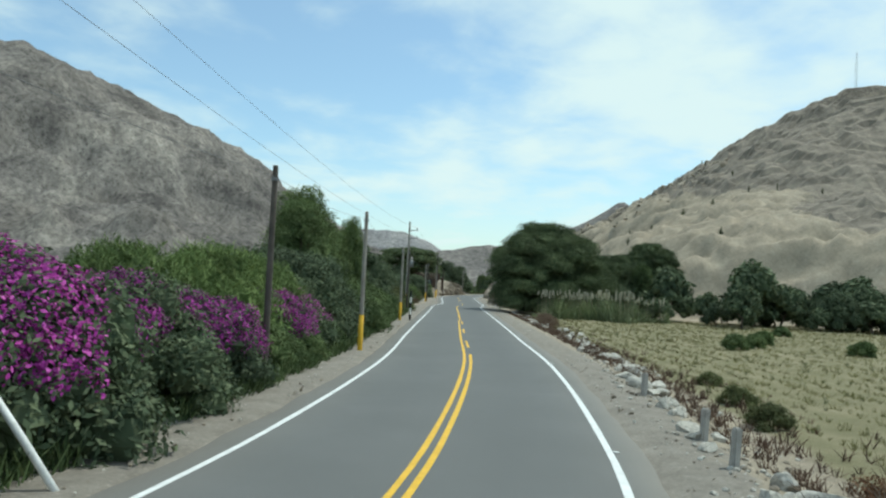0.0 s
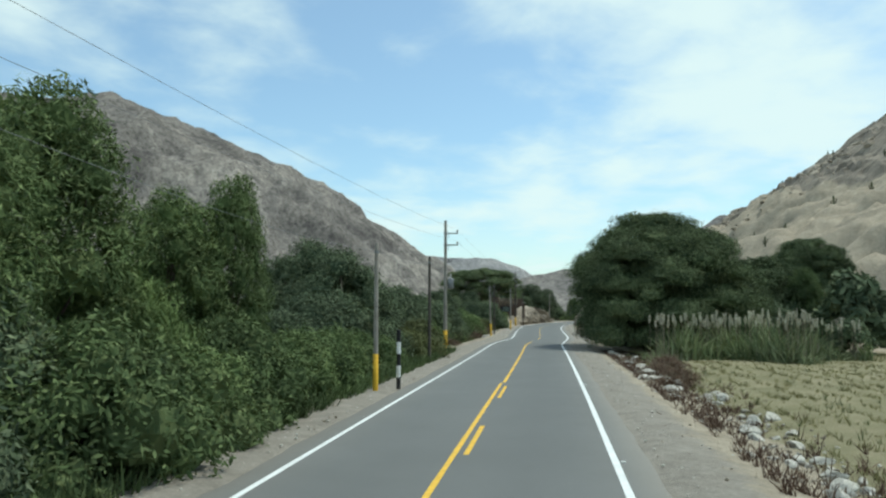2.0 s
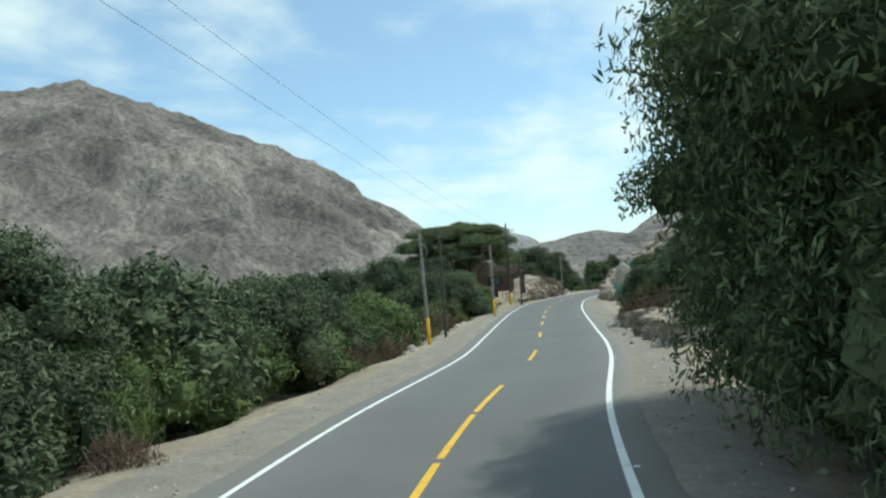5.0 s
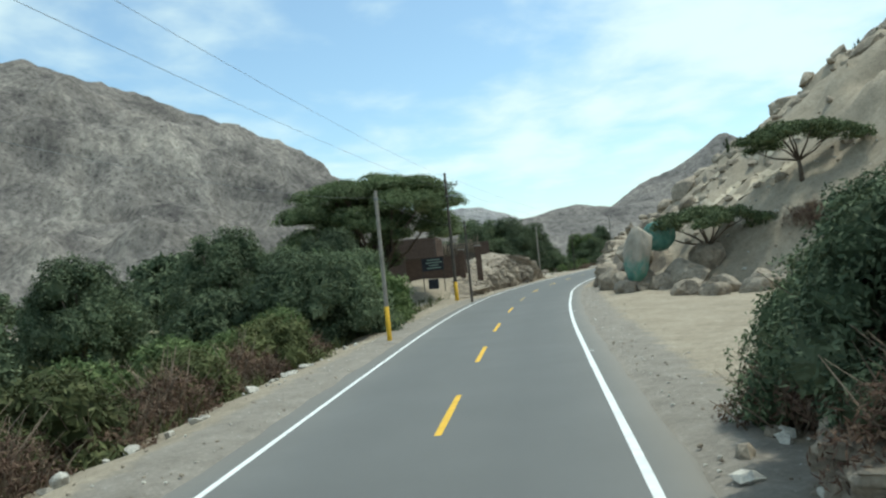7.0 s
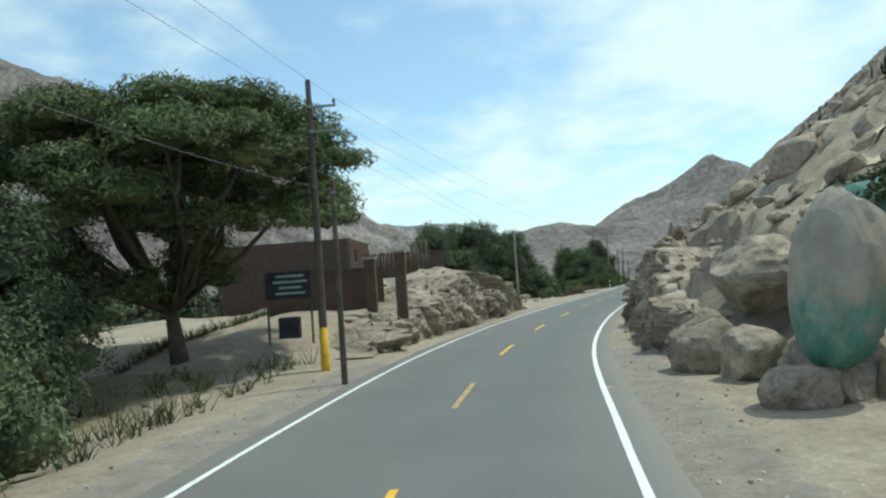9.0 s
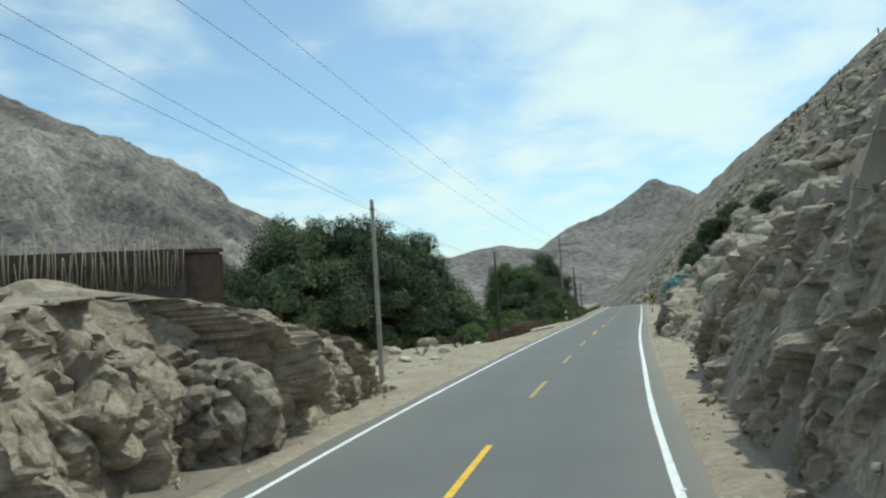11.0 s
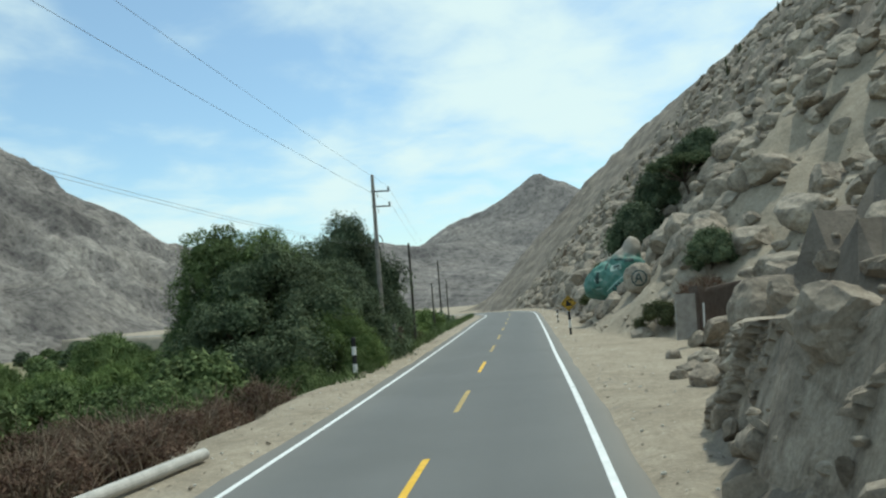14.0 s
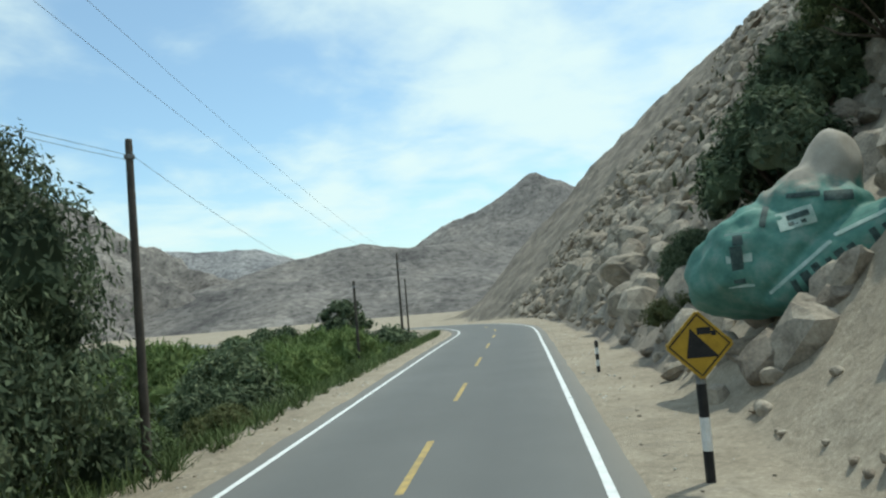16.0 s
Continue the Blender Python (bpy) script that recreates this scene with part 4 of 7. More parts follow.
# ---------------------------------------------------------------- plants
def leaves(rng, clumps, density, size, droop=0.0, slim=0.45, up=0.35, shell=(0.70, 1.08)):
    """Quads of leaf sprays over a set of clumps (centre, radii). Returns verts, quads."""
    out = []
    for c, r in clumps:
        c, r = np.array(c), np.array(r)
        area = 4 * math.pi * ((r[0] * r[1]) ** 1.6 / 3 + (r[0] * r[2]) ** 1.6 / 3 + (r[1] * r[2]) ** 1.6 / 3) ** (1 / 1.6)
        n = max(20, int(area * density))
        d = rng.normal(size=(n, 3))
        d /= np.linalg.norm(d, axis=1)[:, None]
        low = d[:, 2] < -0.55
        d[low, 2] *= -1
        rad = rng.uniform(*shell, n) * (1 + 0.18 * np.sin(d[:, 0] * 7 + c[0] * 3) * np.cos(d[:, 1] * 6 + c[1] * 2))
        p = c + d * r * rad[:, None]
        nrm = d * 0.9 + rng.normal(size=(n, 3)) * 0.55 + np.array([0, 0, up])
        nrm /= np.linalg.norm(nrm, axis=1)[:, None]
        a = np.cross(nrm, rng.normal(size=(n, 3)))
        a[:, 2] -= droop * np.linalg.norm(a, axis=1)
        a /= np.linalg.norm(a, axis=1)[:, None]
        b = np.cross(nrm, a)
        b /= np.maximum(np.linalg.norm(b, axis=1), 1e-6)[:, None]
        h = size * rng.uniform(0.55, 1.45, n)[:, None]
        a, b = a * h, b * h * slim
        out.append(np.stack([p - a * 0.9, p + b, p + a * 1.1, p - b], 1))
    v = np.concatenate(out)
    q = np.arange(len(v) * 4).reshape(-1, 4)
    return v.reshape(-1, 3), q


def cores(rng, clumps, k=0.72):
    """Rough solid hearts of the clumps, so that the crown is not see-through."""
    vs, fs, base = [], [], 0
    for c, r in clumps:
        nu, nv = 9, 6
        v = []
        for j in range(nv + 1):
            th = math.pi * j / nv
            for i in range(nu):
                ph = 2 * math.pi * i / nu
                w = k * (1 + 0.22 * rng.normal() * (0 < j < nv))
                v.append((c[0] + r[0] * w * math.sin(th) * math.cos(ph), c[1] + r[1] * w * math.sin(th) * math.sin(ph), c[2] + r[2] * w * math.cos(th)))
        for j in range(nv):
            for i in range(nu):
                a, b = j * nu + i, j * nu + (i + 1) % nu
                fs.append((base + a, base + b, base + b + nu, base + a + nu))
        vs += v
        base += len(v)
    return np.array(vs), np.array(fs)


LOD = [1.0, 1.0]


def crown(name, rng, clumps, density, size, mat, parent, droop=0.0, slim=0.45, core=0.72, label="", up=0.35):
    density, size = density * LOD[0], size * LOD[1]
    v, q = leaves(rng, clumps, density, size, droop, slim, up)
    if core:
        cv, cf = cores(rng, clumps, core)
        q = np.concatenate([q, cf + len(v)])
        v = np.concatenate([v, cv])
    return part(name, mesh_np(name, v, q, (mat,)), None, parent, label)


def limbs(rng, base, tips, r0, split=0.35, wander=0.25):
    """Tubes of a trunk that forks towards the tips."""
    out = []
    base = Vector(base)
    mid = sum((Vector(t) for t in tips), Vector()) / len(tips)
    fork = base.lerp(mid, split) + Vector(rng.normal(size=3) * 0.08)
    out.append(([base - Vector((0, 0, 0.3)), base.lerp(fork, 0.5) + Vector(rng.normal(size=3) * 0.06), fork], [r0 * 1.35, r0, r0 * 0.8]))
    for t in tips:
        t = Vector(t)
        m = fork.lerp(t, 0.5) + Vector(rng.normal(size=3) * wander)
        out.append(([fork, m, t], [r0 * 0.62, r0 * 0.4, r0 * 0.14]))
    return out


def clump_dome(rng, n, R, H, r, z0=0.0, flat=1.0):
    """Clumps over a dome of radius R and height H."""
    out = []
    for i in range(n):
        f = math.sqrt((i + 0.5) / n)
        a = i * 2.39996 + rng.uniform(-0.3, 0.3)
        x, y = R * f * math.cos(a), R * f * math.sin(a)
        z = z0 + H * math.sqrt(max(0.02, 1 - f * f * 0.93)) - r
        k = r * rng.uniform(0.75, 1.25)
        out.append(((x, y, z), (k, k, k * flat)))
    return out


def make_acacia(e, rng):
    """A broad umbrella acacia whose layered crown hangs almost to the ground around deep shade."""
    c = []
    for i in range(78):
        f = math.sqrt((i + 0.5) / 78)
        a = i * 2.39996 + rng.uniform(-0.3, 0.3)
        k = 1.5 * rng.uniform(0.75, 1.25)
        c.append(((8.0 * f * math.cos(a), 8.0 * f * math.sin(a), 0.3 + 7.6 * max(0.14, 1 - f * f) ** 0.72 - 0.9), (k, k, k * 0.42)))
    c = [((p[0] * rng.uniform(0.92, 1.08) * min(1.0, 0.72 + 0.11 * p[2]), p[1] * rng.uniform(0.92, 1.08) * min(1.0, 0.72 + 0.11 * p[2]), p[2] + rng.uniform(-0.45, 0.35)), tuple(k * rng.uniform(0.8, 1.25) for k in r)) for p, r in c]
    for i in range(30):
        a, f = i * 2.39996, rng.uniform(0.55, 0.85)
        k = rng.uniform(1.3, 1.9)
        c.append(((6.0 * f * math.cos(a), 6.0 * f * math.sin(a), rng.uniform(0.7, 3.6)), (k, k, k * 0.75)))
    c += [((x, y, z), (2.2, 2.2, 1.5)) for x, y, z in rng.uniform((-4.2, -4.2, 1.4), (4.2, 4.2, 5.0), (20, 3))]
    c = [(p, r) for p, r in c if p[0] > -5.6 or p[2] > 4.0]
    part("trunk", tubes_mesh("trunk", limbs(rng, (0, 0, 0), [(p[0] * 0.8, p[1] * 0.8, p[2] - 0.2) for p, _ in c[::5]], 0.33, 0.3, 0.4), M_BARK), None, e)
    crown("crown", rng, c, 125, 0.08, L_ACACIA, e, 0.3, 0.28, 0.58)
    # loose sprays that break the outline
    spray = [((p[0] * 1.06, p[1] * 1.06, p[2] + 0.35), (0.9, 0.9, 0.35)) for p, _ in c[:70:2] if p[0] > -6.2]
    crown("spray", rng, spray, 60, 0.075, L_ACACIA, e, 0.2, 0.28, 0.0)


def make_dark(e, rng):
    c = clump_dome(rng, 20, 2.3, 4.3, 0.95, 0.3, 0.9) + [((x, y, z), (0.8, 0.8, 0.8)) for x, y, z in rng.uniform((-1.8, -1.8, 1.0), (1.8, 1.8, 3.4), (10, 3))]
    part("trunk", tubes_mesh("trunk", limbs(rng, (0, 0, 0), [p for p, _ in c[::4]], 0.16), M_BARK), None, e)
    crown("crown", rng, c, 92, 0.088, L_DARK, e, 0.25, 0.36, 0.64)


def make_big(e, rng):
    """A broad leafy tree about 7 m high with an uneven crown."""
    c = clump_dome(rng, 40, 3.3, 6.6, 1.0, 0.4, 0.9) + [((x, y, z), (1.1, 1.1, 1.0)) for x, y, z in rng.uniform((-2.8, -2.8, 0.9), (2.8, 2.8, 3.6), (12, 3))]
    c = [((p[0] * rng.uniform(0.85, 1.2), p[1] * rng.uniform(0.85, 1.2), p[2] * rng.uniform(0.84, 1.12)), tuple(k * rng.uniform(0.75, 1.15) for k in r)) for p, r in c]
    part("trunk", tubes_mesh("trunk", limbs(rng, (0, 0, 0), [p for p, _ in c[::4]], 0.24), M_BARK), None, e)
    crown("crown", rng, c, 68, 0.098, L_DARK, e, 0.25, 0.36, 0.5)


def make_umbrella(e, rng):
    """A wide flat-topped acacia: limbs fanning up to a thin layered canopy."""
    c = []
    for i in range(46):
        f = math.sqrt((i + 0.5) / 46)
        a = i * 2.39996 + rng.uniform(-0.3, 0.3)
        k = rng.uniform(0.9, 1.4)
        c.append(((6.2 * f * math.cos(a), 6.2 * f * math.sin(a), 5.9 + 3.5 * math.sqrt(1 - 0.9 * f * f) + rng.uniform(-0.4, 0.3)), (k * 1.15, k * 1.15, k * 0.5)))
    for i in range(46):
        a, f = i * 2.39996 * 1.7, rng.uniform(0.25, 1.0)
        k = rng.uniform(0.7, 1.15)
        c.append(((6.3 * f * math.cos(a), 6.3 * f * math.sin(a), rng.uniform(4.4, 7.4)), (k * 1.25, k * 1.25, k * 0.65)))
    for i in range(14):
        k = rng.uniform(0.9, 1.3)
        c.append(((rng.uniform(-6.0, 0.5), rng.uniform(-3.5, 2.5), rng.uniform(2.6, 5.0)), (k, k, k * 0.8)))
    part("trunk", tubes_mesh("trunk", limbs(rng, (0, 0, 0), [(p[0] * 0.9, p[1] * 0.9, p[2] - 0.1) for p, _ in c[::4]], 0.27, 0.3, 0.35), M_BARK), None, e)
    crown("crown", rng, c, 85, 0.115, L_CANOPY, e, 0.35, 0.24, 0.55)


def make_dead(e, rng):
    """A leafless thorny shrub."""
    tubes = []
    for _ in range(7):
        a = rng.uniform(0, 6.28)
        p = Vector((0.1 * math.cos(a), 0.1 * math.sin(a), -0.1))
        q = p + Vector((0.45 * math.cos(a), 0.45 * math.sin(a), rng.uniform(0.5, 0.8)))
        tubes.append(([p, p.lerp(q, 0.5) + Vector((0, 0, 0.1)), q], [0.035, 0.026, 0.018]))
        for _ in range(4):
            t = q + Vector((rng.normal() * 0.3, rng.normal() * 0.3, rng.uniform(0.1, 0.6)))
            tubes.append(([p.lerp(q, 0.7), q.lerp(t, 0.3), t], [0.018, 0.013, 0.005]))
    part("branch", tubes_mesh("branch", tubes, M_BARK, 5, False), None, e)


def make_green(e, rng):
    c = clump_dome(rng, 16, 1.7, 2.7, 0.75, 0.2, 0.9) + [((x, y, z), (0.7, 0.7, 0.6)) for x, y, z in rng.uniform((-1.5, -1.5, 0.5), (1.5, 1.5, 1.8), (8, 3))]
    part("stem", tubes_mesh("stem", limbs(rng, (0, 0, 0), [p for p, _ in c[::3]], 0.07, 0.2), M_BARK, 5), None, e)
    crown("crown", rng, c, 95, 0.085, L_GREEN, e, 0.1, 0.38, 0.66)


def make_lime(e, rng):
    c = clump_dome(rng, 22, 2.6, 4.6, 1.0, 0.3, 1.0) + [((x, y, z), (0.9, 0.9, 1.1)) for x, y, z in rng.uniform((-2.2, -2.2, 0.8), (2.2, 2.2, 3.2), (10, 3))]
    part("stem", tubes_mesh("stem", limbs(rng, (0, 0, 0), [p for p, _ in c[::3]], 0.09, 0.2), M_BARK, 5), None, e)
    crown("crown", rng, c, 75, 0.19, L_LIME, e, 0.9, 0.10, 0.66)


def make_tall(e, rng):
    c = []
    for i in range(26):
        z = 1.6 + 7.0 * (i / 25)
        w = 2.1 * math.sin(math.pi * min(0.94, 0.2 + 0.72 * i / 25)) + 0.25
        a = i * 2.4
        c.append(((w * 0.75 * math.cos(a), w * 0.75 * math.sin(a), z), (1.0 * rng.uniform(0.8, 1.2), 1.0 * rng.uniform(0.8, 1.2), 1.1)))
    part("trunk", tubes_mesh("trunk", [([(0, 0, -0.3), (0.1, 0, 3), (-0.05, 0.1, 6), (0, 0, 8.6)], [0.22, 0.18, 0.12, 0.03])]
                             + limbs(rng, (0, 0, 2), [p for p, _ in c[::4]], 0.1), M_BARK), None, e)
    crown("crown", rng, c, 95, 0.11, L_GREEN, e, 0.45, 0.24, 0.42)


def make_olive(e, rng):
    c = clump_dome(rng, 12, 1.2, 1.5, 0.5, 0.05, 0.9)
    part("stem", tubes_mesh("stem", limbs(rng, (0, 0, 0), [p for p, _ in c[::3]], 0.04, 0.15), M_TWIG, 5), None, e)
    crown("crown", rng, c, 130, 0.09, L_OLIVE, e, -0.3, 0.25, 0.6)


def make_dry(e, rng):
    """Tangle of bare brown twigs with a few dry leaves."""
    tubes = []
    for _ in range(95):
        a, r = rng.uniform(0, 6.28), rng.uniform(0.1, 1.0)
        x, y = r * math.cos(a) * 0.8, r * math.sin(a) * 0.8
        h = rng.uniform(0.5, 1.25) * (1.2 - 0.5 * r)
        x2, y2 = x + rng.normal() * 0.45, y + rng.normal() * 0.45
        tubes.append(([(x, y, -0.1), ((x + x2) / 2 + rng.normal() * 0.08, (y + y2) / 2, h * 0.6), (x2, y2, h)], [0.016, 0.011, 0.004]))
    tagged(part("brushwood", tubes_mesh("brushwood", tubes, M_TWIG, 4, False), None, e), "tangled bare brown twigs", kind="stuff")
    crown("dry_foliage", rng, clump_dome(rng, 9, 0.95, 1.0, 0.42, 0.05, 0.8), 210, 0.055, L_DRY, e, -0.2, 0.22, 0.0)


def make_rust(e, rng):
    """A withered bush, rust-brown all over."""
    c = clump_dome(rng, 10, 0.95, 0.95, 0.4, 0.05, 0.8)
    part("stem", tubes_mesh("stem", limbs(rng, (0, 0, 0), [p for p, _ in c[::2]], 0.03, 0.15, 0.1), M_TWIG, 5), None, e)
    crown("dry_foliage", rng, c, 260, 0.05, L_RUST, e, -0.2, 0.3, 0.4)


def make_boug(e, rng):
    c = clump_dome(rng, 26, 2.6, 3.9, 0.95, 0.1, 0.9) + [((x, y, z), (0.9, 0.9, 0.8)) for x, y, z in rng.uniform((-2.2, -2.2, 0.5), (2.2, 2.2, 2.2), (10, 3))]
    part("stem", tubes_mesh("stem", limbs(rng, (0, 0, 0), [p for p, _ in c[::3]], 0.08, 0.2), M_BARK, 5), None, e)
    crown("foliage", rng, c, 95, 0.088, L_DARK, e, 0.15, 0.45, 0.7)
    flower = [(p, (r[0] * 0.95, r[1] * 0.95, r[2] * 0.8)) for p, r in c[:26] if p[2] > 1.75]
    flower = [((p[0] * 1.06, p[1] * 1.06, p[2] + 0.18), r) for p, r in flower if rng.uniform() < 0.8]
    crown("blossom", rng, flower, 230, 0.05, L_MAGENTA, e, 0.2, 0.6, 0.0, "magenta bougainvillea bracts")


def make_orchard(e, rng):
    c = clump_dome(rng, 12, 1.35, 2.6, 0.7, 0.7, 0.9)
    part("trunk", tubes_mesh("trunk", limbs(rng, (0, 0, 0), [p for p, _ in c[::3]], 0.09, 0.4), M_BARK, 6), None, e)
    crown("crown", rng, c, 26, 0.22, L_DARK, e, 0.1, 0.4, 0.7)


def make_flat_tree(e, rng):
    """A small wind-spread tree with bare crooked stems under a flat crown."""
    c = clump_dome(rng, 22, 3.6, 1.4, 0.85, 2.9, 0.5)
    part("trunk", tubes_mesh("trunk", limbs(rng, (0, 0, 0), [(p[0], p[1], p[2]) for p, _ in c[::3]], 0.13, 0.45, 0.15), M_BARK, 6), None, e)
    crown("crown", rng, c, 70, 0.13, L_ACACIA, e, 0.1, 0.3, 0.5)


def make_cactus(e, rng):
    tubes = [([(0, 0, -0.2), (0.02, 0, 0.8), (0, 0.03, 1.7), (0.02, 0, 1.95)], [0.13, 0.15, 0.13, 0.04])]
    for a, h, t in ((0.6, 0.5, 1.25), (3.4, 0.8, 1.5)):
        dx, dy = math.cos(a), math.sin(a)
        tubes.append(([(0, 0, h), (dx * 0.28, dy * 0.28, h + 0.1), (dx * 0.36, dy * 0.36, h + 0.4), (dx * 0.36, dy * 0.36, t)], [0.08, 0.1, 0.1, 0.04]))
    part("stem", tubes_mesh("stem", tubes, L_CACTUS, 8), None, e)


def make_reed(e, rng):
    n = 700
    base = rng.uniform((-3.2, -0.9, 0), (3.2, 0.9, 0), (n, 3))
    h = rng.uniform(0.5, 2.2, n) * (0.7 + 0.45 * np.sin(base[:, 0] * 1.3 + 0.6))
    lean = rng.normal(size=(n, 2)) * 0.6
    v, q = [], []
    for i in range(n):
        b = base[i]
        a = rng.uniform(0, 3.14)
        w = np.array([math.cos(a), math.sin(a), 0]) * 0.035
        m = b + np.array([lean[i, 0] * 0.35, lean[i, 1] * 0.35, h[i] * 0.6])
        t = b + np.array([lean[i, 0], lean[i, 1], h[i]])
        k = len(v)
        v += [b - w, b + w, m + w, m - w, t + w * 0.2, t - w * 0.2]
        q += [(k, k + 1, k + 2, k + 3), (k + 3, k + 2, k + 4, k + 5)]
    part("reed_foliage", mesh_np("reed_foliage", v, np.array(q), (L_CANE,)), None, e)
    c = [((x, y, z), (0.07, 0.07, 0.3)) for x, y, z in rng.uniform((-3, -0.8, 2.0), (3, 0.8, 2.6), (40, 3))]
    crown("reed_top", rng, c, 60, 0.09, L_PLUME, e, 0.2, 0.3, 0.6, "pale feathery reed plumes", -0.2)
    part("stalk", tubes_mesh("stalk", [([(p[0], p[1], 0), (p[0], p[1], p[2])], [0.012, 0.008]) for p, _ in c], M_CANE, 4, False), None, e)


PLANTS = {
    "rust": (make_rust, "dry_brush", "rust-brown withered bush among the verge stones", "shrub"),
    "acacia": (make_acacia, "acacia_tree", "wide dark-green umbrella acacia with drooping crown", "tree"),
    "dark": (make_dark, "tree", "dense dark-green leafy tree beside the road", "tree"),
    "big": (make_big, "tree", "broad dark-green leafy tree beside the road", "tree"),
    "green": (make_green, "bush", "leafy green roadside bush", "bush"),
    "lime": (make_lime, "feathery_bush", "tall feathery light-green bush", "bush"),
    "tall": (make_tall, "tall_tree", "tall slender green tree with loose crown", "tree"),
    "olive": (make_olive, "shrub", "low grey-green scrub shrub on dry soil", "shrub"),
    "dry": (make_dry, "dry_brush", "tangle of dry brown brushwood at the verge", "shrub"),
    "boug": (make_boug, "bougainvillea", "bougainvillea bush in full magenta bloom", "bush"),
    "orchard": (make_orchard, "fruit_tree", "small round dark-green orchard tree", "tree"),
    "flat": (make_flat_tree, "thorn_tree", "small flat-topped thorn tree with bare stems", "tree"),
    "umbrella": (make_umbrella, "acacia_tree", "wide flat-topped green acacia shading the verge", "tree"),
    "dead": (make_dead, "dead_shrub", "small leafless thorny shrub in the sand", "shrub"),
    "cactus": (make_cactus, "cactus", "columnar branching cactus on the rocky slope", "cactus"),
    "reed": (make_reed, "reed_clump", "clump of tall reeds with pale plumes", "reeds"),
}
FIRST = {}


def plant(kind, u, y, s=1.0, turn=None, sz=1.0, dz=0.0, variant=0):
    """Sets a plant on the ground u metres from the road's middle; the first of a kind is built, the rest share its meshes."""
    if kind == "dark" and s >= 1.3:
        kind, s = "big", s * 0.63
    make, name, label, cat = PLANTS[kind]
    if not variant and kind in ("dark", "green", "lime", "big"):
        far = u < -22 or u > 26 or y > 345
        mid = u < (-19.5 if kind == "big" else -11.2) or u > 12
        variant = 2 if far else 1 if mid else 0
    if kind == "big" and s >= 1.1 and u > -34 and y < 345:
        variant = 3
    LOD[:] = ((1.05, 0.92), (0.36, 1.5), (0.08, 3.0), (1.9, 0.7))[variant]
    key = (kind, variant)
    turn = (u * 37 + y * 53) % 360 if turn is None else turn
    x, yy, z = at_road(u, y, dz)
    m = pose(x, yy, z - 0.05, 0, 0, turn) @ Matrix.Diagonal((s, s, s * sz, 1))
    if key not in FIRST:
        e = thing(name, (0, 0, 0), label, cat, "plants: " + name.replace("_", " "))
        make(e, np.random.default_rng(len(FIRST) * 17 + 5))
        e.matrix_world = m
        FIRST[key] = (e, s, sz)
        return e
    e, s0, z0 = FIRST[key]
    k = Matrix.Diagonal((1 / s0, 1 / s0, 1 / (s0 * z0), 1))
    return copy_thing(e, m @ k)


